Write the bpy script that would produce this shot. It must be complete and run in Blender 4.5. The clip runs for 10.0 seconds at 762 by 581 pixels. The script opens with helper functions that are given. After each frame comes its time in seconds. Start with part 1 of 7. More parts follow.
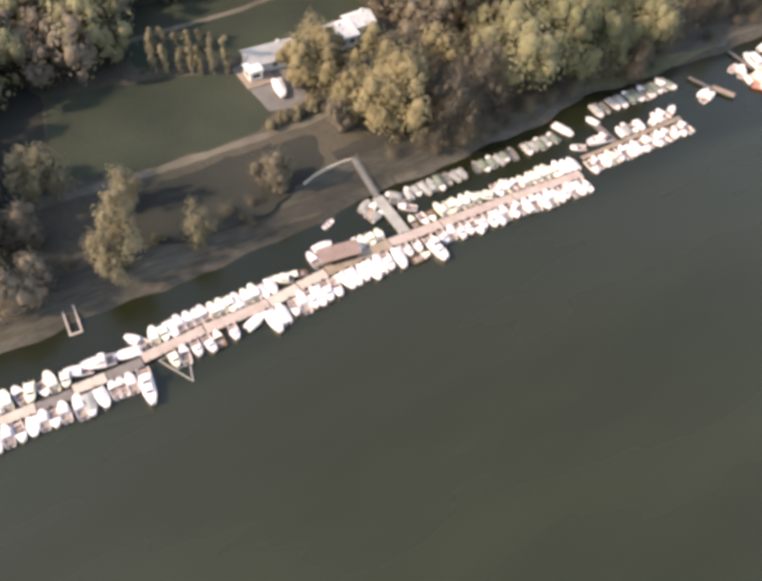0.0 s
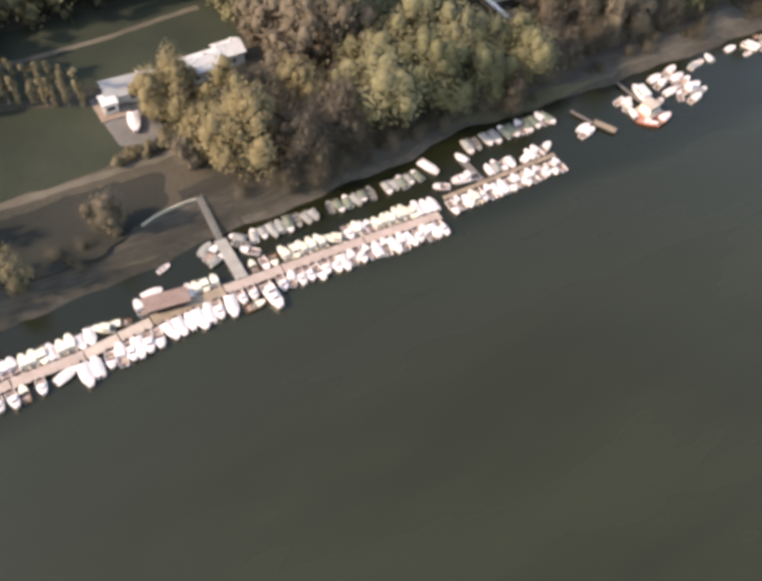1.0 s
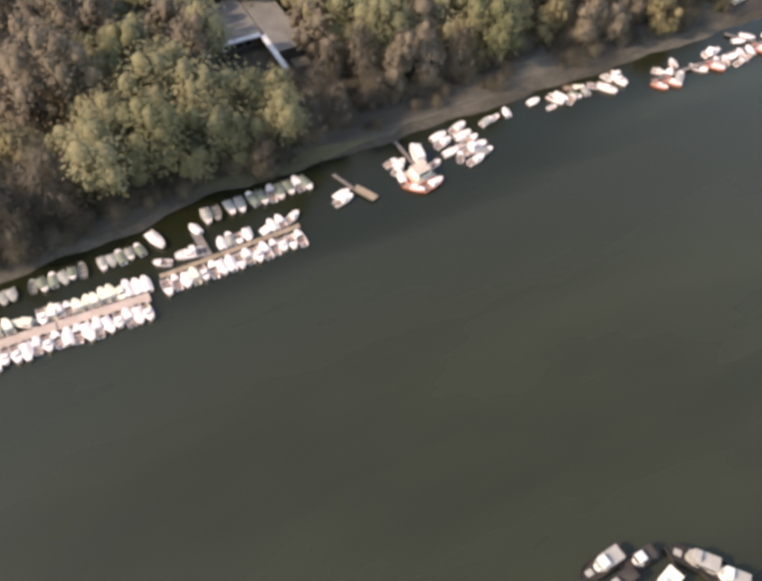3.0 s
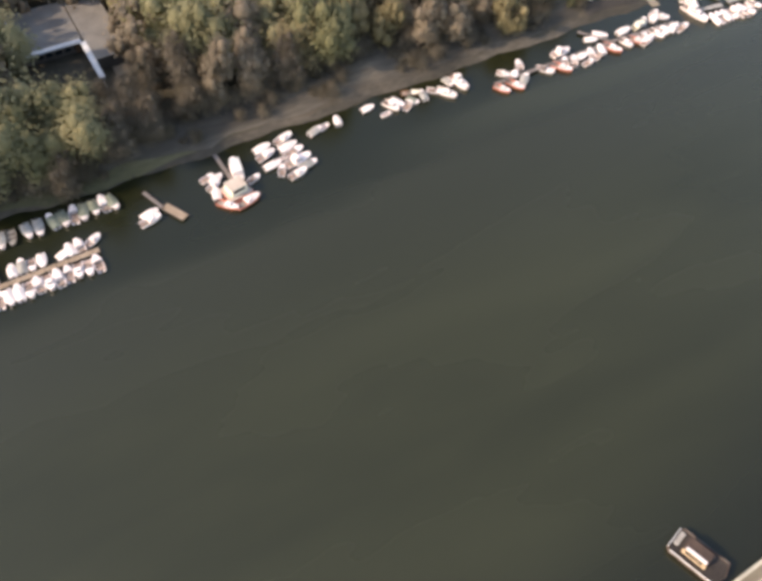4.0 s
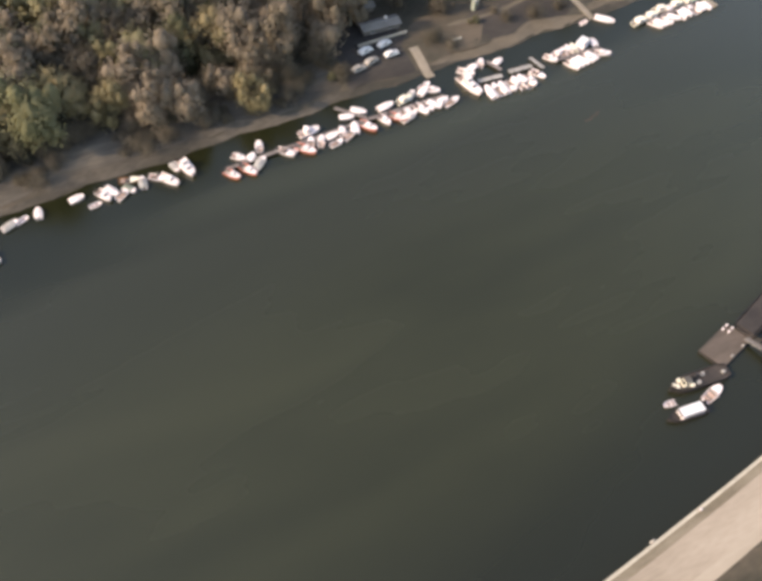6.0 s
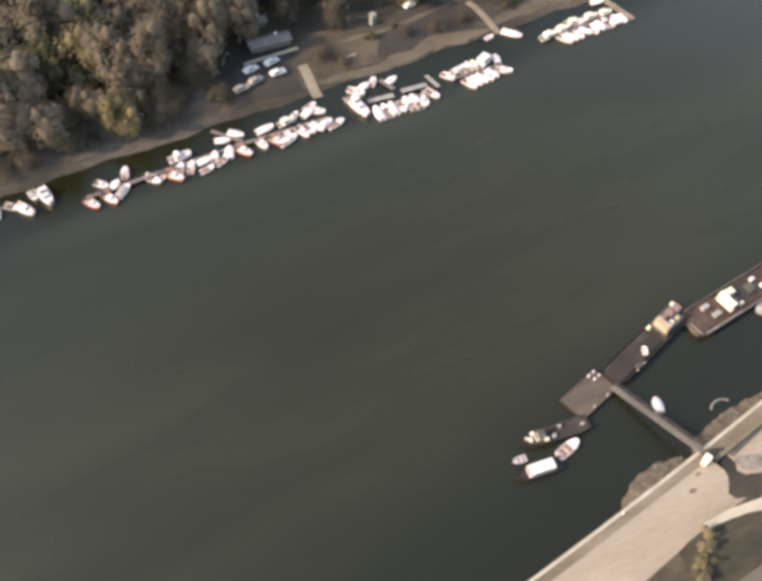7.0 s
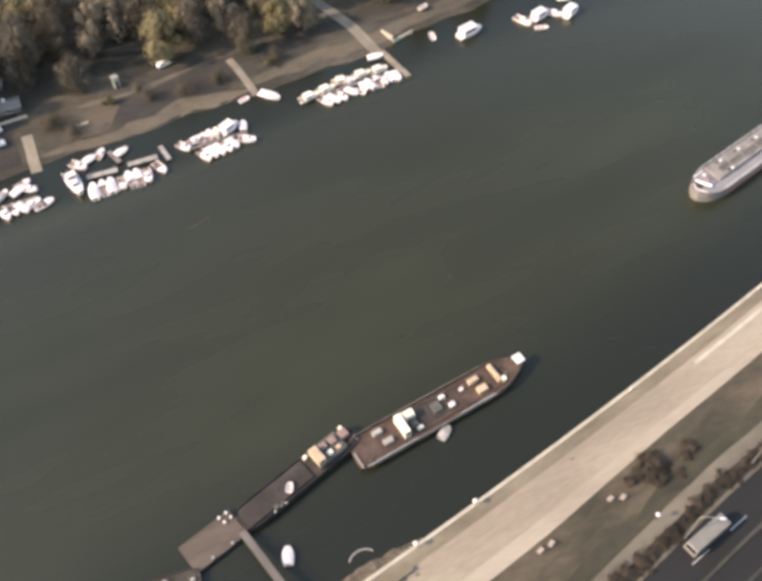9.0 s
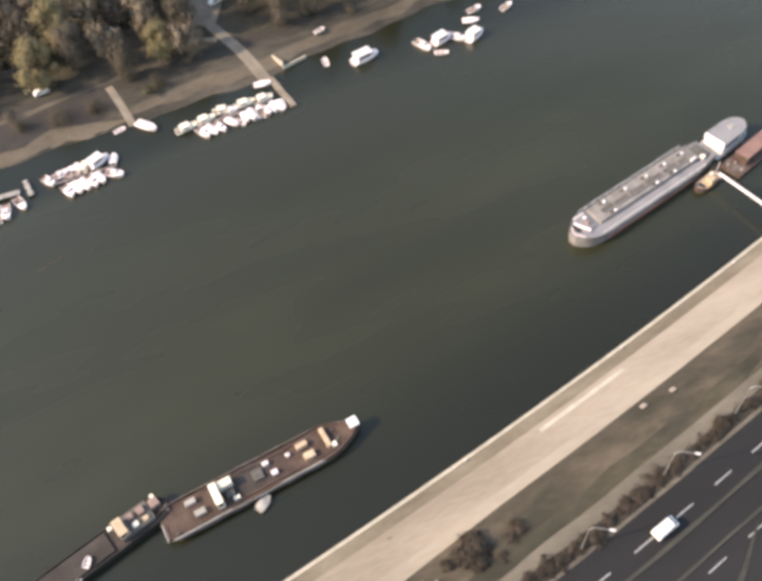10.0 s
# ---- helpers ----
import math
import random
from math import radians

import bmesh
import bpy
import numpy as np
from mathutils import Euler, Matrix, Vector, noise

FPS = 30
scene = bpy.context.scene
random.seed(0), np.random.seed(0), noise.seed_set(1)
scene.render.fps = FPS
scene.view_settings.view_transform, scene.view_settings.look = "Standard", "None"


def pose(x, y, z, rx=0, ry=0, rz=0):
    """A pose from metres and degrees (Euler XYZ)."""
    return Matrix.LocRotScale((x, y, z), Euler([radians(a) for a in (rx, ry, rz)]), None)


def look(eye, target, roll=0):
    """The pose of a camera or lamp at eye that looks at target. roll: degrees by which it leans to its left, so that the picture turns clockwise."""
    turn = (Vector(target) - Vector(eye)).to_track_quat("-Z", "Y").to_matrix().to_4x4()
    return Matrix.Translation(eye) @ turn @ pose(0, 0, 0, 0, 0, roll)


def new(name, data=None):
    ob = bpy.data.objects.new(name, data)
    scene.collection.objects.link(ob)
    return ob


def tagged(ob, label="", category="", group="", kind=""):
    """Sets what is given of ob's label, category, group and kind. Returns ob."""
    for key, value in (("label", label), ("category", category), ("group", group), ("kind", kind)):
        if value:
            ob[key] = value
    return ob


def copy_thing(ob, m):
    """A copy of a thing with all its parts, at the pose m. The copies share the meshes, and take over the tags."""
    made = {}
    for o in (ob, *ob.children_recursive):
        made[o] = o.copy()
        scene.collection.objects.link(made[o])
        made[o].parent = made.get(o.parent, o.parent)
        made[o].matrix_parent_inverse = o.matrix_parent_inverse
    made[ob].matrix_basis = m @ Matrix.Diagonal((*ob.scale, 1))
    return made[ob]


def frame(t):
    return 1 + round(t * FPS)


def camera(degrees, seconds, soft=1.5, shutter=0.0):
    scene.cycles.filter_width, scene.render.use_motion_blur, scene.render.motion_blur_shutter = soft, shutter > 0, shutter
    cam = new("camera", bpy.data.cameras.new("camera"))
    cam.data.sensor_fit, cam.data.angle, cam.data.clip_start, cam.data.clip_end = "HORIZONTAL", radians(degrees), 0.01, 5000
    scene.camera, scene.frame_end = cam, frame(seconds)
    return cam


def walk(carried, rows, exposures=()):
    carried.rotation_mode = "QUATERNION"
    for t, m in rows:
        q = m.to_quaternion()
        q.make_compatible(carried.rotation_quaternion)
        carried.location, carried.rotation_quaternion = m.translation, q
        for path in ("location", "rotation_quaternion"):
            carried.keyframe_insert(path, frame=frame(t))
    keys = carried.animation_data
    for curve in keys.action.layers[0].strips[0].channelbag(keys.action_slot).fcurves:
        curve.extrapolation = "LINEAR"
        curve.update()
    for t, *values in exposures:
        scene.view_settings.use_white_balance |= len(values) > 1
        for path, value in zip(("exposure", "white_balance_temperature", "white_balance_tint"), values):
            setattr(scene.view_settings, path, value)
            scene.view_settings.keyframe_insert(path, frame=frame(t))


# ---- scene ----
cam = camera(50.0, 10.0, soft=4.0)
PATH = [
    (0, (-0.006, -0.027, 123.721), (34.387, 51.809, 45.425), 4.27),
    (0.5, (16.584, -3.151, 124.317), (50.401, 48.931, 45.934), 4.04),
    (1, (34.739, -6.22, 125.031), (68.556, 46.133, 46.828), 4.17),
    (1.5, (51.516, -8.794, 126.111), (83.381, 44.339, 47.616), 3.86),
    (2, (68.793, -11.084, 127.157), (98.263, 43.095, 48.441), 2.83),
    (2.5, (84.968, -13.443, 127.718), (114.56, 40.786, 49.082), 2.31),
    (4, (137.301, -21.357, 127.097), (169.118, 29.123, 46.851), 3.29),
    (4.5, (154.16, -24.091, 127.37), (186.918, 24.785, 46.511), 3.52),
    (5, (171.992, -26.911, 127.701), (206.131, 22.256, 47.594), 3.24),
    (5.5, (189.013, -29.319, 127.57), (221.88, 22.046, 48.314), 2.50),
    (6.8, (232.241, -34.303, 124.878), (261.916, 19.334, 45.869), 0.98),
    (7, (239.221, -35.135, 124.768), (268.425, 18.253, 45.415), 0.58),
    (7.5, (256.747, -36.993, 124.865), (285.149, 16.384, 45.214), -0.34),
    (8, (275.886, -39.013, 124.563), (303.461, 15.252, 45.223), -1.48),
    (8.5, (293.307, -40.682, 123.725), (319.359, 14.219, 44.308), -2.29),
    (9, (312.316, -42.282, 122.601), (337.153, 12.946, 43.021), -2.86),
    (9.5, (329.584, -43.166, 121.234), (352.977, 12.756, 41.701), -3.64),
    (10, (347.972, -44.207, 119.806), (369.399, 12.184, 40.051), -5.04),
]
walk(cam, [(t, look(eye, target, roll)) for t, eye, target, roll in PATH], [(0.0, 1.67, 8000, 15), (0.5, 1.52, 8000, 15), (1.5, 1.47, 8000, 15), (2.5, 1.50, 8000, 15), (4.0, 1.48, 8000, 15), (5.0, 1.47, 8000, 15), (7.5, 1.44, 8000, 15), (10.0, 1.61, 8000, 15)])

# END CAMERA

# ---- daylight ----
SUN_AZ, SUN_EL = radians(172.0), radians(33.0)      # azimuth in the plane, from +x towards +y; the sun stands upstream
world = bpy.data.worlds.new("sky")
scene.world = world
world.use_nodes = True
wn = world.node_tree
sky = wn.nodes.new("ShaderNodeTexSky")
sky.sky_type, sky.sun_disc = "NISHITA", False
sky.sun_elevation, sky.sun_rotation = SUN_EL, radians(90.0) - SUN_AZ
wn.links.new(sky.outputs[0], wn.nodes["Background"].inputs[0])
wn.nodes["Background"].inputs[1].default_value = 0.15
sun = new("sun", bpy.data.lights.new("sun", "SUN"))
sun.data.energy, sun.data.angle, sun.data.color = 2.05, radians(2.0), (1.0, 0.88, 0.75)
sun_dir = Vector((math.cos(SUN_AZ) * math.cos(SUN_EL), math.sin(SUN_AZ) * math.cos(SUN_EL), math.sin(SUN_EL)))
sun.matrix_world = look(sun_dir * 300, (0, 0, 0))


# ---- materials ----
def mat(name, colors, rough=0.7, scale=0.5, fine=6.0, bump=0.15, metal=0.0, per_object=0.0, stretch=(1, 1, 1), detail=4.0, spec=0.5, contrast=(0.3, 0.7), dist=0.05):
    """A surface whose colours mix by a broad and a fine noise in world metres; per_object: spread of brightness from thing to thing."""
    m = bpy.data.materials.new(name)
    m.use_nodes = True
    nt = m.node_tree
    N, L = nt.nodes.new, nt.links.new
    b = nt.nodes["Principled BSDF"]
    geo, mp = N("ShaderNodeNewGeometry"), N("ShaderNodeMapping")
    mp.inputs["Scale"].default_value = stretch
    L(geo.outputs["Position"], mp.inputs["Vector"])
    big, small = N("ShaderNodeTexNoise"), N("ShaderNodeTexNoise")
    big.inputs["Scale"].default_value, big.inputs["Detail"].default_value = scale, detail
    small.inputs["Scale"].default_value, small.inputs["Detail"].default_value = fine, 3.0
    L(mp.outputs[0], big.inputs["Vector"])
    L(mp.outputs[0], small.inputs["Vector"])
    add = N("ShaderNodeMath")
    add.operation = "MULTIPLY_ADD"
    L(small.outputs["Fac"], add.inputs[0])
    add.inputs[1].default_value = 0.35
    sub = N("ShaderNodeMath")
    sub.operation = "SUBTRACT"
    L(big.outputs["Fac"], sub.inputs[0])
    sub.inputs[1].default_value = 0.175
    L(sub.outputs[0], add.inputs[2])
    ramp = N("ShaderNodeValToRGB")
    el = ramp.color_ramp.elements
    lo, hi = contrast
    el[0].position, el[1].position = lo, hi
    el[0].color, el[1].color = (*colors[0], 1), (*colors[-1], 1)
    for i, c in enumerate(colors[1:-1], 1):
        e = el.new(lo + (hi - lo) * i / (len(colors) - 1))
        e.color = (*c, 1)
    L(add.outputs[0], ramp.inputs[0])
    out = ramp.outputs[0]
    if per_object:
        info, rng, hsv = N("ShaderNodeObjectInfo"), N("ShaderNodeMapRange"), N("ShaderNodeHueSaturation")
        rng.inputs["To Min"].default_value, rng.inputs["To Max"].default_value = 1 - per_object, 1 + per_object
        L(info.outputs["Random"], rng.inputs[0])
        L(rng.outputs[0], hsv.inputs["Value"])
        L(out, hsv.inputs["Color"])
        out = hsv.outputs[0]
    L(out, b.inputs["Base Color"])
    b.inputs["Roughness"].default_value, b.inputs["Metallic"].default_value = rough, metal
    b.inputs["Specular IOR Level"].default_value = spec
    if bump:
        bp = N("ShaderNodeBump")
        bp.inputs["Strength"].default_value, bp.inputs["Distance"].default_value = bump, dist
        L(small.outputs["Fac"], bp.inputs["Height"])
        L(bp.outputs[0], b.inputs["Normal"])
    return m


def leaf_material(name, colors):
    """Autumn foliage: hue from tree to tree, from clump to clump and from leaf to leaf, with light passing through."""
    m = bpy.data.materials.new(name)
    m.use_nodes = True
    nt = m.node_tree
    N, L = nt.nodes.new, nt.links.new
    b, out = nt.nodes["Principled BSDF"], nt.nodes["Material Output"]
    geo, info, noi = N("ShaderNodeNewGeometry"), N("ShaderNodeObjectInfo"), N("ShaderNodeTexNoise")
    noi.inputs["Scale"].default_value, noi.inputs["Detail"].default_value = 0.11, 3.0
    L(geo.outputs["Position"], noi.inputs["Vector"])
    a1, a2 = N("ShaderNodeMath"), N("ShaderNodeMath")
    a1.operation = a2.operation = "MULTIPLY_ADD"
    L(info.outputs["Random"], a1.inputs[0])
    a1.inputs[1].default_value = 0.55
    L(noi.outputs["Fac"], a1.inputs[2])
    L(geo.outputs["Random Per Island"], a2.inputs[0])
    a2.inputs[1].default_value = 0.06
    L(a1.outputs[0], a2.inputs[2])
    ramp = N("ShaderNodeValToRGB")
    el = ramp.color_ramp.elements
    el[0].position, el[1].position = 0.45, 1.25 / 1.3
    el[0].color, el[1].color = (*colors[0], 1), (*colors[-1], 1)
    for i, c in enumerate(colors[1:-1], 1):
        e = el.new(0.45 + 0.5 * i / (len(colors) - 1))
        e.color = (*c, 1)
    L(a2.outputs[0], ramp.inputs[0])
    L(ramp.outputs[0], b.inputs["Base Color"])
    b.inputs["Roughness"].default_value = 0.75
    b.inputs["Specular IOR Level"].default_value = 0.2
    tr, mix = N("ShaderNodeBsdfTranslucent"), N("ShaderNodeMixShader")
    L(ramp.outputs[0], tr.inputs["Color"])
    mix.inputs[0].default_value = 0.5
    L(b.outputs[0], mix.inputs[1])
    L(tr.outputs[0], mix.inputs[2])
    L(mix.outputs[0], out.inputs["Surface"])
    return m


def water_material():
    """Slow murky green river: streaked, slightly rippled, with calmer and rougher bands along the flow."""
    m = bpy.data.materials.new("river_water")
    m.use_nodes = True
    nt = m.node_tree
    N, L = nt.nodes.new, nt.links.new
    b = nt.nodes["Principled BSDF"]
    geo, mp = N("ShaderNodeNewGeometry"), N("ShaderNodeMapping")
    mp.inputs["Scale"].default_value = (0.28, 1.0, 1.0)
    mp.inputs["Rotation"].default_value = (0, 0, radians(-4))
    L(geo.outputs["Position"], mp.inputs["Vector"])
    band, streak, wave = N("ShaderNodeTexNoise"), N("ShaderNodeTexNoise"), N("ShaderNodeTexNoise")
    band.inputs["Scale"].default_value, band.inputs["Detail"].default_value = 0.035, 3.0
    streak.inputs["Scale"].default_value, streak.inputs["Detail"].default_value = 0.16, 1.5
    wave.inputs["Scale"].default_value, wave.inputs["Detail"].default_value = 1.6, 4.0
    L(mp.outputs[0], band.inputs["Vector"])
    L(mp.outputs[0], streak.inputs["Vector"])
    L(geo.outputs["Position"], wave.inputs["Vector"])
    add = N("ShaderNodeMath")
    add.operation = "MULTIPLY_ADD"
    L(streak.outputs["Fac"], add.inputs[0])
    add.inputs[1].default_value = 0.25
    L(band.outputs["Fac"], add.inputs[2])
    ramp = N("ShaderNodeValToRGB")
    el = ramp.color_ramp.elements
    el[0].position, el[1].position = 0.45, 0.8
    el[0].color, el[1].color = (0.02169, 0.0234, 0.01077, 1), (0.02927, 0.03097, 0.01427, 1)
    L(add.outputs[0], ramp.inputs[0])
    # dark tree reflection painted as a strip under the far bank, with a wandering edge
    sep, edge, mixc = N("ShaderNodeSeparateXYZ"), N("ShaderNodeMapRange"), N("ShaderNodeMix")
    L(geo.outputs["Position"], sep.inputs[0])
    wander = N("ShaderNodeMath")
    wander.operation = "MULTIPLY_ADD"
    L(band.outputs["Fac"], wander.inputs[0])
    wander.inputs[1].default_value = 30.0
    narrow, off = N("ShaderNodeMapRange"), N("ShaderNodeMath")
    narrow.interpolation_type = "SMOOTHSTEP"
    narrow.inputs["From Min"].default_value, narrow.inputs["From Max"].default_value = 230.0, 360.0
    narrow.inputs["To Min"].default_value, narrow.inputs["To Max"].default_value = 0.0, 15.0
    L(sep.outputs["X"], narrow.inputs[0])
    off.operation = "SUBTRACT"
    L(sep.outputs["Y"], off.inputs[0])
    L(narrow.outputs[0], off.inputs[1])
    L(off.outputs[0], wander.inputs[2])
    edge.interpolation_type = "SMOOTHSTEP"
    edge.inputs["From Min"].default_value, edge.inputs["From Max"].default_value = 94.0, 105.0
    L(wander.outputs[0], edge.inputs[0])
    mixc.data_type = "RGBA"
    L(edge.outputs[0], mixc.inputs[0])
    # greyer sky reflection painted into the colour outside that strip
    sky_grey, mixr = N("ShaderNodeMapRange"), N("ShaderNodeMix")
    sky_grey.interpolation_type = "SMOOTHSTEP"
    sky_grey.inputs["From Min"].default_value, sky_grey.inputs["From Max"].default_value = 62.0, 92.0
    L(wander.outputs[0], sky_grey.inputs[0])
    mixr.data_type = "RGBA"
    L(sky_grey.outputs[0], mixr.inputs[0])
    L(ramp.outputs[0], mixr.inputs[6])
    mixr.inputs[7].default_value = (0.02386, 0.02546, 0.01368, 1)
    L(mixr.outputs[2], mixc.inputs[6])
    # dark tone of the painted tree reflection
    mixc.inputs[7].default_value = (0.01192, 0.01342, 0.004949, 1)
    # a pale streak of sky reflection painted off the moorings upstream
    sheen_at, dist, core, reach, fade, both, mix_sheen = N("ShaderNodeMath"), N("ShaderNodeMath"), N("ShaderNodeMapRange"), N("ShaderNodeMapRange"), N("ShaderNodeMapRange"), N("ShaderNodeMath"), N("ShaderNodeMix")
    sheen_at.operation, both.operation = "MULTIPLY_ADD", "MULTIPLY"
    L(band.outputs["Fac"], sheen_at.inputs[0])
    sheen_at.inputs[1].default_value = 14.0
    L(sep.outputs["Y"], sheen_at.inputs[2])
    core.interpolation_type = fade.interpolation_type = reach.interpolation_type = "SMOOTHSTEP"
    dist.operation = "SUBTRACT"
    L(sheen_at.outputs[0], dist.inputs[0])
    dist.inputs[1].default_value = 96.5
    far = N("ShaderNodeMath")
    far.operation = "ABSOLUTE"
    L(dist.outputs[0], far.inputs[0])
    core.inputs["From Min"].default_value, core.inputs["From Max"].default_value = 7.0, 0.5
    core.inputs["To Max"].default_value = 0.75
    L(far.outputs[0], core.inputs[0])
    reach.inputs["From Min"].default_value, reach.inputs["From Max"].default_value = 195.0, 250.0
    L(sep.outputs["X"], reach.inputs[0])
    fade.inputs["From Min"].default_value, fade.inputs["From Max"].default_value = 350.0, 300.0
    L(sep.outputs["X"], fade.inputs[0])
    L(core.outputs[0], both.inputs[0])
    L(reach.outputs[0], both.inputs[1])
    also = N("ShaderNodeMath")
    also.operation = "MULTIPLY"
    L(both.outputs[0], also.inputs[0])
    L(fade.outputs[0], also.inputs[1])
    mix_sheen.data_type = "RGBA"
    L(also.outputs[0], mix_sheen.inputs[0])
    L(mixc.outputs[2], mix_sheen.inputs[6])
    mix_sheen.inputs[7].default_value = (0.03254, 0.03579, 0.02096, 1)
    # darker water colour along the near quay
    lie, gap, near_dark, mixs = N("ShaderNodeMath"), N("ShaderNodeMath"), N("ShaderNodeMapRange"), N("ShaderNodeMix")
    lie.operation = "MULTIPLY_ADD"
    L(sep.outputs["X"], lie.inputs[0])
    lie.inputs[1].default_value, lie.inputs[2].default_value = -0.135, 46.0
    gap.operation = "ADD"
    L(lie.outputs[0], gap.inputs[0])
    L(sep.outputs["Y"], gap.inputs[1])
    near_dark.interpolation_type = "SMOOTHSTEP"
    near_dark.inputs["From Min"].default_value, near_dark.inputs["From Max"].default_value = 30.0, 3.0
    L(gap.outputs[0], near_dark.inputs[0])
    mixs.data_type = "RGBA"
    L(near_dark.outputs[0], mixs.inputs[0])
    L(mix_sheen.outputs[2], mixs.inputs[6])
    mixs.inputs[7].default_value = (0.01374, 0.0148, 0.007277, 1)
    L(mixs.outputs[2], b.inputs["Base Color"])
    rr = N("ShaderNodeMapRange")
    rr.inputs["From Min"].default_value, rr.inputs["From Max"].default_value = 0.4, 0.8
    rr.inputs["To Min"].default_value, rr.inputs["To Max"].default_value = 0.2, 0.32
    L(add.outputs[0], rr.inputs[0])
    L(rr.outputs[0], b.inputs["Roughness"])
    b.inputs["IOR"].default_value = 1.33
    b.inputs["Specular IOR Level"].default_value = 0.95
    bp = N("ShaderNodeBump")
    bp.inputs["Strength"].default_value, bp.inputs["Distance"].default_value = 0.12, 0.05
    L(wave.outputs["Fac"], bp.inputs["Height"])
    L(bp.outputs[0], b.inputs["Normal"])
    return m


def glass_material(name, tint):
    m = bpy.data.materials.new(name)
    m.use_nodes = True
    b = m.node_tree.nodes["Principled BSDF"]
    b.inputs["Base Color"].default_value = (*tint, 1)
    b.inputs["Roughness"].default_value = 0.06
    b.inputs["Specular IOR Level"].default_value = 0.6
    return m


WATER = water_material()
SOIL = mat("woodland_floor", [(0.0357, 0.0336, 0.02226), (0.0588, 0.0504, 0.03451), (0.084, 0.0672, 0.04897)], 0.95, 0.06, 0.9, 0.6, contrast=(0.3, 0.72), dist=0.3)
LAWN = mat("mown_grass", [(0.01524, 0.02087, 0.01104), (0.0237, 0.0308, 0.01656), (0.03555, 0.04173, 0.02392)], 0.95, 0.05, 1.5, 0.4, dist=0.1)
# dark grass, also laid where tree shade is painted on the ground
SHADEGRASS = mat("dark_shaded_grass", [(0.0136, 0.01445, 0.0102), (0.0204, 0.02125, 0.0153), (0.0306, 0.0289, 0.02125)], 0.95, 0.06, 1.5, 0.4, dist=0.1)
TRACK = mat("trodden_gravel", [(0.084, 0.0714, 0.05208), (0.1428, 0.1218, 0.0924)], 0.95, 0.12, 2.5, 0.3)
MUD = mat("dry_bank", [(0.0297, 0.02673, 0.0198), (0.05742, 0.0495, 0.03861), (0.104, 0.08811, 0.0693)], 0.95, 0.07, 1.2, 0.5, contrast=(0.36, 0.68), dist=0.2, stretch=(0.5, 1, 1))
SLOPE = mat("tan_slope", [(0.06698, 0.05516, 0.0394), (0.1064, 0.08668, 0.06304), (0.1498, 0.1222, 0.09061)], 0.95, 0.10, 1.4, 0.6, dist=0.2, stretch=(0.4, 1, 1))
EARTH = mat("dark_bare_earth", [(0.022, 0.019, 0.017), (0.037, 0.032, 0.028), (0.058, 0.050, 0.043)], 0.95, 0.10, 1.4, 0.6, contrast=(0.32, 0.72), dist=0.3, stretch=(0.3, 1, 1))
# same brush pattern as BRUSH in paler, greyer colours
PALEBRUSH = mat("pale_brush", [(0.036, 0.032, 0.026), (0.068, 0.060, 0.049), (0.140, 0.122, 0.098)], 0.95, 0.12, 1.6, 0.6, contrast=(0.32, 0.72), dist=0.3, stretch=(0.16, 1, 1))
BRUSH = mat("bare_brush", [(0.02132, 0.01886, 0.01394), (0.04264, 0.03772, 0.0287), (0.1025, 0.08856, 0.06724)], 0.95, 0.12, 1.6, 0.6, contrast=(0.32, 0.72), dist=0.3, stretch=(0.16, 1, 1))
GRASSBANK = mat("sunlit_bank_grass", [(0.050, 0.050, 0.026), (0.085, 0.080, 0.042), (0.125, 0.112, 0.066)], 0.95, 0.12, 1.4, 0.6, dist=0.2, stretch=(0.3, 1, 1))
SLIP = mat("weathered_concrete", [(0.1808, 0.1515, 0.114), (0.2712, 0.2296, 0.1774)], 0.9, 0.3, 3.0, 0.15)
DRYGRASS = mat("dry_grass", [(0.0348, 0.0324, 0.02192), (0.0609, 0.05116, 0.03654), (0.1001, 0.07844, 0.05664)], 0.95, 0.09, 1.4, 0.6, dist=0.2, stretch=(0.4, 1, 1))
CONCRETE = mat("pale_concrete", [(0.2306, 0.1891, 0.1417), (0.2976, 0.2455, 0.1882), (0.3497, 0.2931, 0.2293)], 0.85, 0.13, 2.0, 0.1, contrast=(0.34, 0.70), stretch=(0.22, 1, 1))
KERBSLAB = mat("border_slabs", [(0.2604, 0.2162, 0.1643), (0.3274, 0.2748, 0.2122), (0.372, 0.3151, 0.2464)], 0.85, 0.2, 2.0, 0.1, stretch=(0.2, 1, 1))
VERGE = mat("autumn_verge", [(0.03552, 0.03182, 0.02072), (0.0629, 0.0518, 0.03552), (0.1036, 0.08066, 0.05698)], 0.95, 0.15, 0.9, 0.5, contrast=(0.33, 0.68), dist=0.2, stretch=(0.45, 1, 1))
GREYGREEN = mat("dusty_turf", [(0.02638, 0.02803, 0.02387), (0.05434, 0.05288, 0.04432)], 0.95, 0.2, 1.6, 0.4, dist=0.1, stretch=(0.3, 1, 1))
COPING = mat("coping_stone", [(0.368, 0.328, 0.256), (0.48, 0.432, 0.344)], 0.8, 0.5, 3.0, 0.15)
GUTTER = mat("stained_setts", [(0.128, 0.104, 0.0704), (0.172, 0.1424, 0.1), (0.228, 0.192, 0.14)], 0.9, 0.3, 3.0, 0.3, stretch=(0.25, 1, 1))
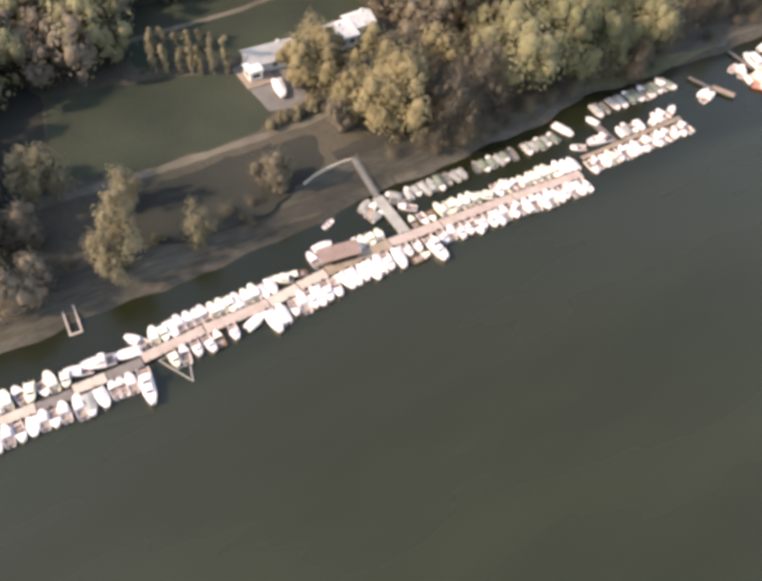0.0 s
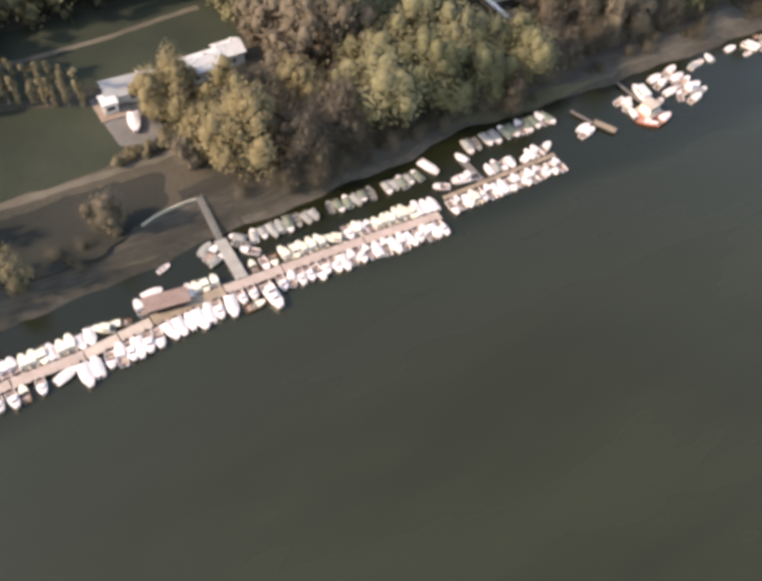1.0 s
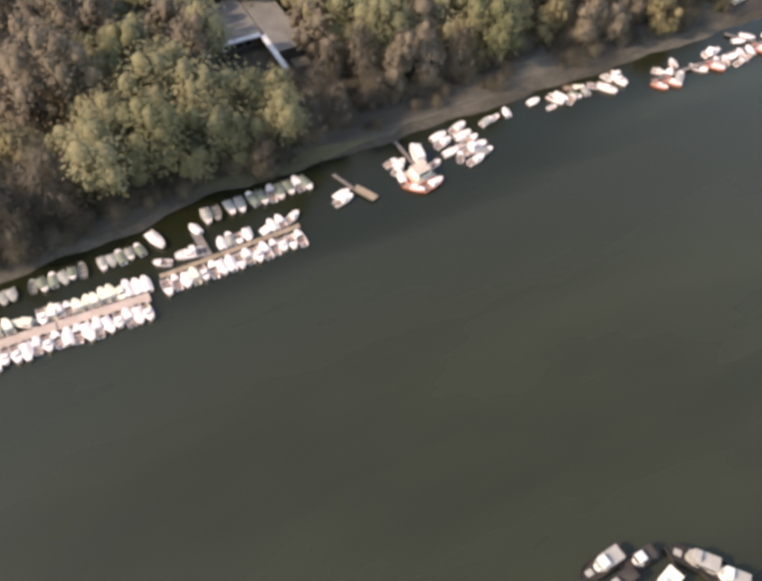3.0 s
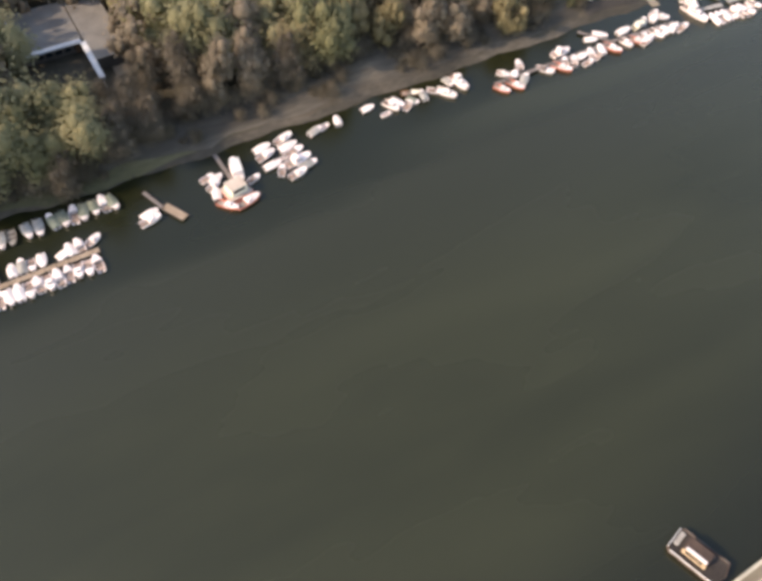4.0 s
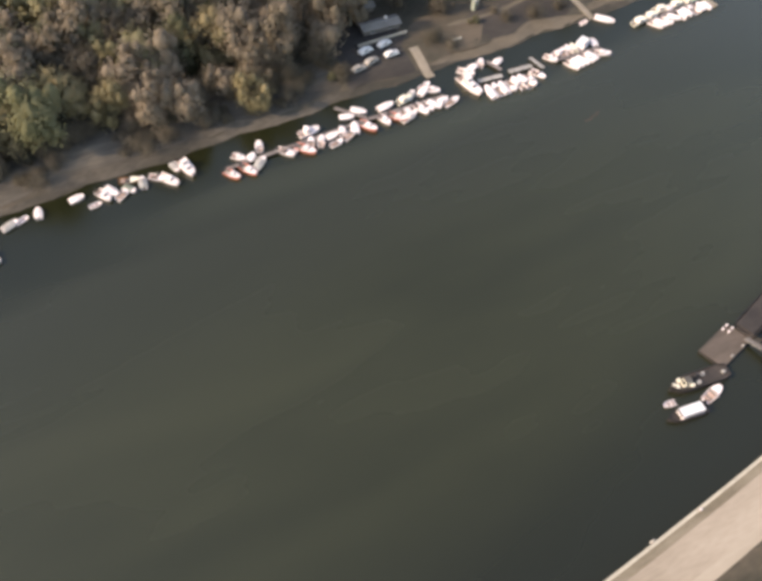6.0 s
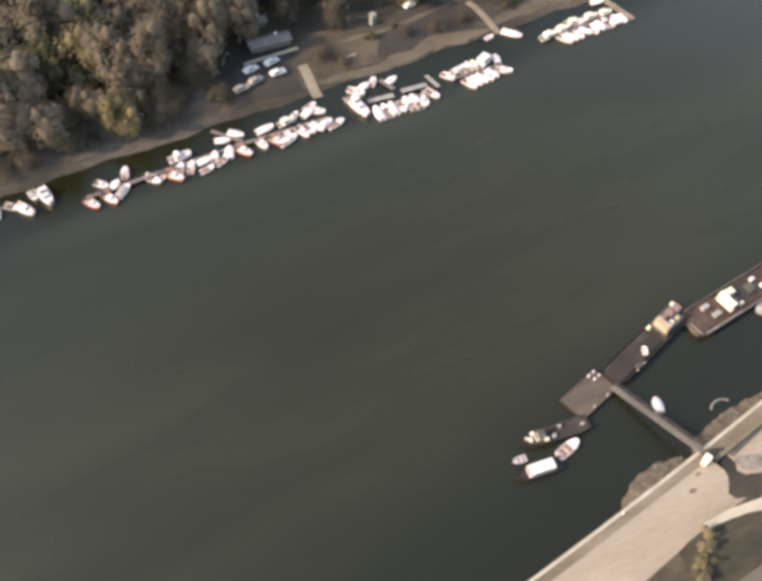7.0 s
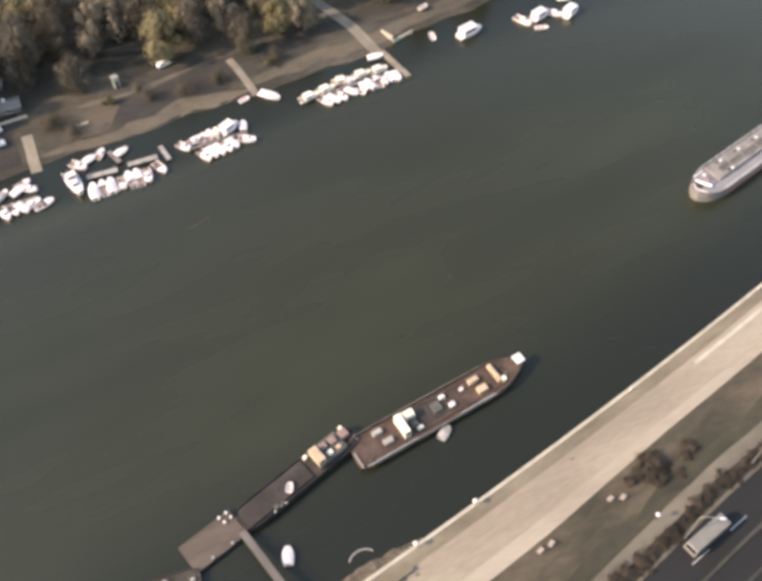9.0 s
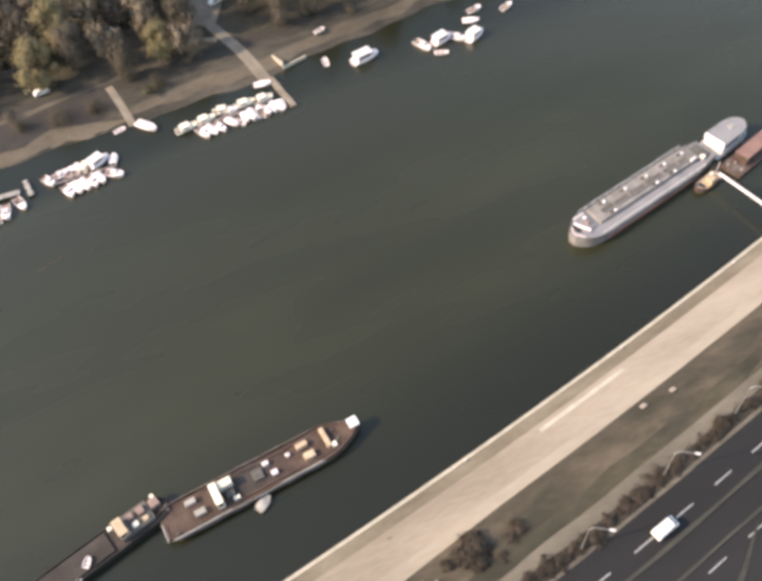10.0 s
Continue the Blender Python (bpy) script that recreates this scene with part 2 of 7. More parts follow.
FOOTPATH = mat("worn_footpath", [(0.09902, 0.0861, 0.06544), (0.1636, 0.1421, 0.1103)], 0.9, 0.2, 2.0, 0.3, stretch=(0.3, 1, 1))
ROUGH = mat("rough_grass", [(0.02717, 0.02587, 0.01639), (0.04528, 0.04054, 0.02622), (0.07698, 0.06382, 0.04097)], 0.95, 0.18, 1.2, 0.5, dist=0.2, stretch=(0.4, 1, 1))
STONE = mat("quay_masonry", [(0.1344, 0.1193, 0.0966), (0.2268, 0.2016, 0.168)], 0.9, 0.6, 4.0, 0.5)
APRON = mat("trodden_brown_rubble", [(0.062, 0.048, 0.036), (0.098, 0.078, 0.058), (0.150, 0.124, 0.095)], 0.95, 0.5, 3.0, 0.5, contrast=(0.3, 0.7), dist=0.2)
RIMSTONE = mat("worn_rim_stone", [(0.195, 0.1725, 0.138), (0.315, 0.285, 0.2325)], 0.9, 0.6, 3.0, 0.4, contrast=(0.3, 0.7))
RUBBLE = mat("rubble", [(0.0966, 0.0798, 0.05712), (0.1302, 0.1092, 0.08064), (0.168, 0.1411, 0.105)], 0.95, 0.5, 3.0, 0.4, per_object=0.1)
ASPHALT = mat("asphalt", [(0.007797, 0.007644, 0.008357), (0.01413, 0.01362, 0.01385)], 0.85, 0.15, 8.0, 0.1, stretch=(0.2, 1, 1))
LOT = mat("worn_asphalt_lot", [(0.0874, 0.076, 0.06688), (0.1254, 0.111, 0.0988), (0.152, 0.1353, 0.1201)], 0.9, 0.12, 2.5, 0.2)
SLABSTONE = mat("lumpy_concrete", [(0.16, 0.135, 0.118), (0.225, 0.19, 0.165), (0.29, 0.25, 0.218)], 0.9, 0.8, 3.0, 0.5, contrast=(0.3, 0.7), dist=0.2)
GREYPAVE = mat("grey_paving", [(0.1176, 0.1092, 0.1008), (0.1764, 0.1638, 0.1512)], 0.9, 0.2, 3.0, 0.2)
WHITELINE = mat("road_paint", [(0.27, 0.27, 0.264), (0.372, 0.372, 0.36)], 0.7, 2.0, 9.0, 0.05)
DECKS = {
    "pink": mat("weathered_planking", [(0.3784, 0.295, 0.2569), (0.4919, 0.3933, 0.3487)], 0.85, 0.5, 5.0, 0.2, per_object=0.08),
    "pale": mat("bleached_planking", [(0.4193, 0.3464, 0.2917), (0.547, 0.4558, 0.392)], 0.85, 0.5, 5.0, 0.2, per_object=0.08),
    "grey": mat("grey_planking", [(0.1462, 0.1247, 0.1161), (0.215, 0.1849, 0.172)], 0.85, 0.5, 5.0, 0.2, per_object=0.08),
    "stone": mat("pale_float_concrete", [(0.258, 0.2451, 0.2236), (0.3612, 0.344, 0.3182)], 0.85, 0.5, 5.0, 0.1, per_object=0.08),
    "tan": mat("tan_planking", [(0.2408, 0.1806, 0.129), (0.344, 0.2666, 0.2021)], 0.85, 0.5, 5.0, 0.2, per_object=0.08),
}
FLOAT = mat("tarred_float", [(0.03, 0.028, 0.025), (0.06, 0.055, 0.05)], 0.7, 0.6, 5.0, 0.1)
GELCOAT = mat("white_gelcoat", [(0.7187, 0.6353, 0.6165), (0.8132, 0.72, 0.7009)], 0.3, 0.6, 4.0, 0.02, per_object=0.12)
CARWHITE = mat("white_car_paint", [(0.66, 0.65, 0.63), (0.74, 0.73, 0.71)], 0.55, 0.6, 4.0, 0.0, per_object=0.08)
CREAM = mat("cream_paint", [(0.7027, 0.6485, 0.5129), (0.8387, 0.79, 0.6411)], 0.4, 0.6, 4.0, 0.03, per_object=0.12)
ROSE = mat("faded_red_hull", [(0.45, 0.15, 0.11), (0.58, 0.23, 0.17)], 0.5, 0.6, 4.0, 0.03, per_object=0.15)
VARNISH = mat("varnished_wood", [(0.13, 0.065, 0.03), (0.24, 0.13, 0.065)], 0.35, 1.5, 8.0, 0.05, stretch=(0.2, 1, 1))
COCKPIT = mat("cockpit_floor", [(0.2148, 0.1813, 0.1535), (0.3711, 0.3209, 0.279)], 0.8, 1.0, 5.0, 0.05, per_object=0.25)
SEAT = mat("vinyl_seat", [(0.2901, 0.1979, 0.1641), (0.4462, 0.3227, 0.2733)], 0.6, 1.0, 5.0, 0.05, per_object=0.3)
TARPS = {
    "white": mat("white_cover", [(0.6884, 0.6138, 0.5926), (0.8064, 0.7205, 0.6988)], 0.8, 0.8, 3.0, 0.35, per_object=0.1),
    "blue": mat("blue_cover", [(0.05, 0.09, 0.17), (0.10, 0.15, 0.25)], 0.8, 0.8, 3.0, 0.35, per_object=0.2),
    "green": mat("green_cover", [(0.12, 0.14, 0.105), (0.20, 0.215, 0.17)], 0.8, 0.8, 3.0, 0.35, per_object=0.2),
    "grey": mat("grey_cover", [(0.24, 0.23, 0.22), (0.36, 0.35, 0.33)], 0.8, 0.8, 3.0, 0.35, per_object=0.2),
}
GLASS = glass_material("tinted_glass", (0.02, 0.026, 0.03))
DARK = mat("dark_plastic", [(0.018, 0.018, 0.02), (0.04, 0.04, 0.042)], 0.5, 1.0, 6.0, 0.05)
RUBBER = mat("black_rubber", [(0.012, 0.012, 0.012), (0.03, 0.03, 0.03)], 0.85, 2.0, 8.0, 0.1)
STEEL = mat("galvanised_steel", [(0.28, 0.28, 0.28), (0.42, 0.42, 0.41)], 0.45, 0.8, 5.0, 0.05, metal=0.7)
RUSTDECK = mat("red_oxide_deck", [(0.03787, 0.02257, 0.01748), (0.06555, 0.03987, 0.02913), (0.1056, 0.0692, 0.05171)], 0.8, 0.35, 2.5, 0.15)
RUSTHULL = mat("rusty_plating", [(0.042, 0.02688, 0.02352), (0.0924, 0.0588, 0.0462), (0.168, 0.1428, 0.126)], 0.75, 0.4, 2.5, 0.15)
DARKDECK = mat("worn_dark_deck", [(0.01882, 0.0147, 0.01235), (0.03293, 0.02587, 0.02176), (0.0541, 0.0441, 0.03763)], 0.8, 0.3, 2.0, 0.15)
BLACKHULL = mat("black_hull", [(0.014, 0.013, 0.013), (0.035, 0.03, 0.028)], 0.6, 0.5, 3.0, 0.1)
BROWNDECK = mat("brown_boarding", [(0.06426, 0.04838, 0.0378), (0.1134, 0.08921, 0.07106)], 0.85, 0.4, 3.0, 0.2, stretch=(0.25, 1, 1))
OCHRE = mat("ochre_paint", [(0.39, 0.285, 0.185), (0.56, 0.435, 0.30)], 0.6, 0.6, 3.0, 0.05)
SHIPWHITE = mat("ship_white", [(0.58, 0.57, 0.56), (0.72, 0.71, 0.70)], 0.45, 0.35, 2.5, 0.05)
SHIPPALE = mat("ship_pale_plating", [(0.1948, 0.1872, 0.1942), (0.2598, 0.2496, 0.2523)], 0.5, 0.3, 2.0, 0.08)
# hull grey darker than the deck: the side's shade is painted in
SHIPSIDE = mat("shaded_grey_plating", [(0.105, 0.096, 0.092), (0.16, 0.148, 0.142), (0.21, 0.195, 0.185)], 0.6, 0.3, 2.0, 0.1, contrast=(0.32, 0.7))
TANDECK = mat("trunk_deck_paint", [(0.155, 0.140, 0.128), (0.215, 0.195, 0.178), (0.27, 0.247, 0.228)], 0.75, 0.4, 2.5, 0.1, contrast=(0.32, 0.7))
SHIPGREY = mat("ship_grey_deck", [(0.261, 0.243, 0.2205), (0.378, 0.3555, 0.324)], 0.7, 0.35, 2.5, 0.1)
HATCH = mat("dark_hatch", [(0.06, 0.055, 0.048), (0.12, 0.11, 0.095)], 0.7, 0.5, 3.0, 0.1)
DULLHATCH = mat("dull_hatch_boards", [(0.075, 0.066, 0.055), (0.125, 0.11, 0.092)], 0.8, 0.5, 3.0, 0.1)
PONTOONROOF = mat("dull_red_sheeting", [(0.17, 0.095, 0.078), (0.25, 0.145, 0.12)], 0.75, 0.5, 3.0, 0.12)
ROSEROOF = mat("faded_red_roofing", [(0.216, 0.144, 0.1215), (0.297, 0.2115, 0.18)], 0.8, 0.5, 3.0, 0.15)
ROOFWHITE = mat("white_roofing", [(0.55, 0.54, 0.54), (0.70, 0.69, 0.68)], 0.6, 0.25, 2.5, 0.1)
ROOFPALE = mat("pale_grey_roofing", [(0.306, 0.3015, 0.297), (0.414, 0.405, 0.396)], 0.7, 0.25, 2.5, 0.15)
ROOFGREY = mat("grey_roofing", [(0.13, 0.1224, 0.113), (0.2081, 0.1955, 0.1777)], 0.85, 0.25, 2.5, 0.15)
PLASTER = mat("white_plaster", [(0.55, 0.53, 0.50), (0.72, 0.70, 0.67)], 0.85, 0.4, 3.0, 0.1)
PALEGREEN = mat("pale_green_paint", [(0.26, 0.29, 0.23), (0.36, 0.39, 0.31)], 0.7, 0.5, 4.0, 0.1)
TERRACE = mat("terrace_tiles", [(0.22, 0.165, 0.13), (0.32, 0.25, 0.20)], 0.85, 0.5, 4.0, 0.15)
BARK = mat("bark", [(0.07, 0.055, 0.04), (0.15, 0.12, 0.09)], 0.9, 1.2, 6.0, 0.6)
PALEBARK = mat("pale_bark", [(0.18, 0.16, 0.12), (0.30, 0.27, 0.21)], 0.9, 1.2, 6.0, 0.6)
REDPAINT = mat("red_car_paint", [(0.30, 0.06, 0.045), (0.36, 0.08, 0.06)], 0.3, 0.5, 4.0, 0.0)
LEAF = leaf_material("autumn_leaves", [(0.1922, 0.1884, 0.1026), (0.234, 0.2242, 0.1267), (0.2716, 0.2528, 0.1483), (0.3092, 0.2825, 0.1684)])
LEAFGOLD = leaf_material("golden_leaves", [(0.2194, 0.1914, 0.1078), (0.2722, 0.2313, 0.1321), (0.3251, 0.2695, 0.1557)])
LEAFPALE = leaf_material("pale_leaves", [(0.22, 0.1936, 0.1232), (0.2728, 0.2332, 0.1496), (0.3168, 0.2684, 0.1672)])
LEAFBROWN = leaf_material("russet_leaves", [(0.1826, 0.1561, 0.1155), (0.2366, 0.1968, 0.148), (0.2823, 0.2325, 0.1752)])
LEAFGREEN = leaf_material("olive_leaves", [(0.1216, 0.1216, 0.07013), (0.159, 0.1543, 0.08883), (0.1963, 0.1824, 0.1075)])
LEAFBARE = leaf_material("bare_twigs", [(0.09889, 0.08744, 0.0669), (0.1293, 0.1125, 0.08704), (0.1635, 0.1399, 0.1096)])
LEAFDUSK = leaf_material("dusky_shrub_leaves", [(0.06169, 0.05343, 0.04363), (0.09254, 0.07717, 0.06233), (0.1311, 0.1039, 0.08414)])
LEAFDARK = leaf_material("scrub_leaves", [(0.09901, 0.08835, 0.06458), (0.1356, 0.1188, 0.0888), (0.1714, 0.1477, 0.113)])


# ---- mesh helpers ----
def part(name, bm, material, parent=None, label=""):
    """Links a bmesh as one mesh object, under a thing or a part where one is given."""
    me = bpy.data.meshes.new(name)
    bmesh.ops.recalc_face_normals(bm, faces=bm.faces)
    bm.to_mesh(me)
    bm.free()
    me.materials.append(material)
    ob = new(name, me)
    ob.parent = parent
    if label:
        tagged(ob, label)
    return ob


def thing(name, label, category, m=None, group="", kind=""):
    ob = new(name)
    ob.empty_display_size = 0.5
    if m is not None:
        ob.matrix_basis = m
    return tagged(ob, label, category, group, kind)


def box(bm, cx, cy, z0, lx, ly, h, rz=0.0, top=1.0, bevel=0.0):
    vs = []
    c, s = math.cos(rz), math.sin(rz)
    for k, z in ((1.0, z0), (top, z0 + h)):
        for sx, sy in ((-1, -1), (1, -1), (1, 1), (-1, 1)):
            x, y = sx * lx / 2 * k, sy * ly / 2 * k
            vs.append(bm.verts.new((cx + c * x - s * y, cy + s * x + c * y, z)))
    fs = [bm.faces.new([vs[i] for i in f]) for f in ((3, 2, 1, 0), (4, 5, 6, 7), (0, 1, 5, 4), (1, 2, 6, 5), (2, 3, 7, 6), (3, 0, 4, 7))]
    if bevel:
        es = list({e for f in fs for e in f.edges})
        bmesh.ops.bevel(bm, geom=es, offset=bevel, segments=2, affect="EDGES", profile=0.5)


def boxes(*rows, bevel=0.0):
    bm = bmesh.new()
    for r in rows:
        box(bm, *r, bevel=bevel)
    return bm


def tube(bm, p, q, r0, r1=None, n=8):
    r1 = r0 if r1 is None else r1
    p, q = Vector(p), Vector(q)
    d = (q - p).normalized()
    u = d.orthogonal().normalized()
    v = d.cross(u)
    rings = [[bm.verts.new(o + (u * math.cos(a) + v * math.sin(a)) * r) for a in [2 * math.pi * i / n for i in range(n)]] for o, r in ((p, r0), (q, r1))]
    for i in range(n):
        j = (i + 1) % n
        bm.faces.new((rings[0][i], rings[0][j], rings[1][j], rings[1][i]))
    bm.faces.new(rings[0][::-1])
    bm.faces.new(rings[1])


def tubes(*rows):
    bm = bmesh.new()
    for r in rows:
        tube(bm, *r)
    return bm


def loft(bm, rings, closed=False, caps=True):
    """Skin over rows of points; closed: each row runs round on itself."""
    vs = [[bm.verts.new(p) for p in r] for r in rings]
    n = len(vs[0])
    for a, b in zip(vs, vs[1:]):
        for i in range(n if closed else n - 1):
            j = (i + 1) % n
            bm.faces.new((a[i], a[j], b[j], b[i]))
    if caps and closed:
        bm.faces.new(vs[0][::-1])
        bm.faces.new(vs[-1])


def ball(bm, c, r, squash=1.0, n=10):
    bmesh.ops.create_uvsphere(bm, u_segments=n, v_segments=max(5, n // 2 + 1), radius=r, matrix=Matrix.Translation(c) @ Matrix.Diagonal((1, 1, squash, 1)))


# ---- the lie of the land ----
def quay_y(x):
    """The edge of the near quay."""
    f = lambda u: -15.3 + 0.104 * (u - 227) + 0.000395 * (u - 227) * (u - 330)
    if x < 200:
        return f(200) + 0.042 * (x - 200)
    if x > 446:
        return f(446) + 0.236 * (x - 446)
    return f(x)


SHORE = [(-400, 96), (-20, 101.5), (36, 102), (66, 105), (110, 107), (130, 110.5), (152, 108.8), (236, 108), (312, 107.8), (330, 107.9), (346, 107.6), (380, 108.4), (386, 109.6), (400, 111.6), (430, 115), (600, 124), (3000, 300)]


def shore_y(x):
    """The far waterline, with small bays."""
    return float(np.interp(x, *zip(*SHORE))) + 0.5 * math.sin(x * 0.21) + 0.35 * math.sin(x * 0.53 + 1)


BANK = [(-9.0, -3.0), (-1.0, -0.45), (0.0, 0.0), (2.0, 0.7), (5.0, 1.5), (9.0, 2.4), (14.0, 2.5)]


def far_z(x, y):
    d = y - shore_y(x)
    return float(np.interp(d, *zip(*BANK)))


def sheet(name, xs, rows, material, label="", category="", kind="structure", skirt=0.0):
    """A strip of ground: rows are functions x -> (y, z)."""
    bm = bmesh.new()
    loft(bm, [[(x, *r(x)) for x in xs] for r in rows])
    if skirt:
        edge = [e for e in bm.edges if e.is_boundary]
        ret = bmesh.ops.extrude_edge_only(bm, edges=edge)
        for v in ret["geom"]:
            if isinstance(v, bmesh.types.BMVert):
                v.co.z -= skirt
    ob = part(name, bm, material)
    return tagged(ob, label, category, kind=kind)


XS = [-3000, -1500, -700, -350, -200] + [x for x in range(-150, 561, 4)] + [640, 800, 1200, 2000, 3000]
rows = [lambda x, d=d, z=z: (quay_y(x) - d, z) for d, z in ((3000, 4.0), (800, 4.0), (200, 4.0), (80, 4.0), (40, 3.95), (24, 3.9), (18, 3.75), (11, 2.9), (1.3, 2.85), (1.2, -3.0))]
rows += [lambda x, d=d, z=z: (shore_y(x) + d, z) for d, z in BANK]
rows += [lambda x, d=d: (shore_y(x) + d, 2.5) for d in (30, 60, 120, 300, 900, 3000)]
ground = sheet("ground", XS, rows, SOIL, "brown leaf-strewn ground of both river banks", "ground")
bm = bmesh.new()
loft(bm, [[(x, y, 0.0) for x in (-3000, -400, 0, 200, 400, 800, 3000)] for y in (-900, -100, 20, 60, 100, 140, 400)])
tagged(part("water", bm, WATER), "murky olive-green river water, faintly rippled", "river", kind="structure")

# the far bank: dry strand and trodden path above the waterline
FX = [x for x in range(-60, 481, 3)]


def bank_strip(name, d0, d1, material, label, x0, x1, wob=0.0, lift=0.05, taper=0.0):
    xs = [x for x in FX if x0 <= x <= x1]
    n = max(4, int((d1 - d0) / 0.6))
    ds = [d0 + (d1 - d0) * i / n for i in range(n + 1)]
    rr = []
    for i, d in enumerate(ds):
        def row(x, d=d, i=i):
            w = wob * (noise.noise((x * 0.15, d0, i)) if i in (0, n) else 0)
            k = min(1.0, (x - xs[0] + 0.3) / taper, (xs[-1] - x + 0.3) / taper) if taper else 1.0
            y = shore_y(x) + (d0 + d1) / 2 + (d - (d0 + d1) / 2) * k + w * k
            return y, far_z(x, y) + lift
        rr.append(row)
    return sheet(name, xs, rr, material, label, "path" if "path" in name else "ground")


bank_strip("strand", -0.2, 1.9, MUD, "pale dry mud strand along the waterline", -60, 480, 1.1, 0.06)

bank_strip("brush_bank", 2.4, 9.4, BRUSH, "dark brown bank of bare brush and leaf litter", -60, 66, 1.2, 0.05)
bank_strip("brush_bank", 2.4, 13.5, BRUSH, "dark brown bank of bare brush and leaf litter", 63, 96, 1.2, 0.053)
bank_strip("brush_bank", 2.4, 13.5, PALEBRUSH, "grey-brown bank of brush and twigs", 93, 282, 1.2, 0.055, 6.0)
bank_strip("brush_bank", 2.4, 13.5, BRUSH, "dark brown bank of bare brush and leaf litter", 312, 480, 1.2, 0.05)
bank_strip("dry_slope", 1.6, 5.0, SLOPE, "tan dry grass slope above the strand", 348, 480, 1.4, 0.08, 8.0)
bank_strip("grass_slope", 0.3, 3.6, GRASSBANK, "yellow-green grass slope above moored boats", 123, 171, 1.4, 0.08, 14.0)
bank_strip("dry_slope", 1.6, 3.2, MUD, "tan dry grass slope above the strand", 198, 268, 1.2, 0.08, 14.0)
bank_strip("meadow", 13.6, 19.0, DRYGRASS, "rough dry brown meadow", 351, 372, 1.2, 0.05)
bank_strip("earth_bank", 3.0, 14.5, EARTH, "dark bare earth above the dry slope", 315, 351, 1.6, 0.06, 6.0)
bank_strip("dry_slope", 0.4, 3.4, SLOPE, "tan dry grass slope above the strand", 300, 351, 2.4, 0.08, 9.0)
bank_strip("earth_bank", 1.6, 24.0, EARTH, "dark bare earth below parked cars", 276, 300, 1.6, 0.06, 3.0)
bank_strip("dry_clearing", 1.4, 16.5, DRYGRASS, "tan dry grass clearing beside the slipway", 297, 321, 1.6, 0.07, 6.0)
bank_strip("meadow", 13.6, 19.0, DRYGRASS, "rough dry brown meadow", 387, 480, 1.2, 0.05)


def patch(name, pts, z, material, label, category, wob=0.6, step=2.0, thick=0.25):
    """A flat piece of ground with a slightly ragged outline."""
    out = []
    for (x0, y0), (x1, y1) in zip(pts, pts[1:] + pts[:1]):
        n = max(1, int(math.hypot(x1 - x0, y1 - y0) / step))
        for i in range(n):
            x, y = x0 + (x1 - x0) * i / n, y0 + (y1 - y0) * i / n
            out.append((x + wob * noise.noise((x * 0.3, y * 0.3, 3)), y + wob * noise.noise((x * 0.3, y * 0.3, 9))))
    bm = bmesh.new()
    top = [bm.verts.new((x, y, z)) for x, y in out]
    low = [bm.verts.new((x, y, z - thick)) for x, y in out]
    f = bm.faces.new(top)
    for i in range(len(out)):
        j = (i + 1) % len(out)
        bm.faces.new((top[i], low[i], low[j], top[j]))
    bmesh.ops.triangulate(bm, faces=[f])
    return tagged(part(name, bm, material), label, category, kind="structure")


patch("lawn", [(8, 140), (14, 164), (36, 160), (56, 154), (58, 137), (52, 132), (30, 131.5), (14, 134)], 2.56, LAWN, "dark green mown playing field", "lawn", 1.2)
# shade of the wood beside the field, painted as dark grass
patch("lawn", [(-60, 128), (-60, 176), (8, 178), (13, 164), (8, 140), (6, 134)], 2.545, SHADEGRASS, "grass beside the playing field, tree shade painted dark", "lawn", 1.5)
patch("field_path", [(-12, 131.5), (28, 129), (64, 128.6), (74, 131), (74, 133), (64, 130.8), (28, 131.4), (-12, 134)], 2.6, TRACK, "pale gravel lane beside the field", "path", 0.5)
patch("lawn", [(16, 112), (18, 126), (44, 127), (62, 126), (60, 116), (44, 109), (28, 108)], 2.53, SHADEGRASS, "dark green riverside lawn", "lawn", 1.5)
patch("courtyard", [(55.5, 155), (57, 137), (63, 135), (67.5, 138), (68, 149), (60, 156)], 2.6, GREYPAVE, "grey paved courtyard beside a white house", "paving", 0.3)
# patch of tree shade painted in dark grass colour
patch("shady_turf", [(321, 136.5), (328, 134.5), (333, 131.5), (332, 124.5), (324.5, 124.4), (316.5, 130.5)], 2.53, SHADEGRASS, "turf between trees, shade painted dark", "ground", 1.2)
patch("lawn", [(36, 163), (36, 190), (96, 190), (97, 162), (72, 158), (58, 160)], 2.54, LAWN, "dark rough grass behind the houses", "lawn", 1.5)
patch("wood_lane", [(342, 134.6), (347, 135.4), (352, 137.2), (361, 137.6), (371, 133), (371, 135), (361, 139.6), (352, 139.4), (346, 137.4), (341, 136.4)], 2.58, TRACK, "pale gravel lane among bare trees", "path", 0.3)
patch("back_lane", [(38, 175.6), (66, 175.9), (92, 179), (92, 180.8), (66, 177.5), (38, 177.2)], 2.58, TRACK, "pale gravel lane between trees", "path", 0.4)

# ---- the near bank: quay, promenade, verge and road ----
QX = [x for x in range(-600, 120, 12)] + [x for x in range(120, 561, 3)] + [x for x in range(572, 1200, 12)]


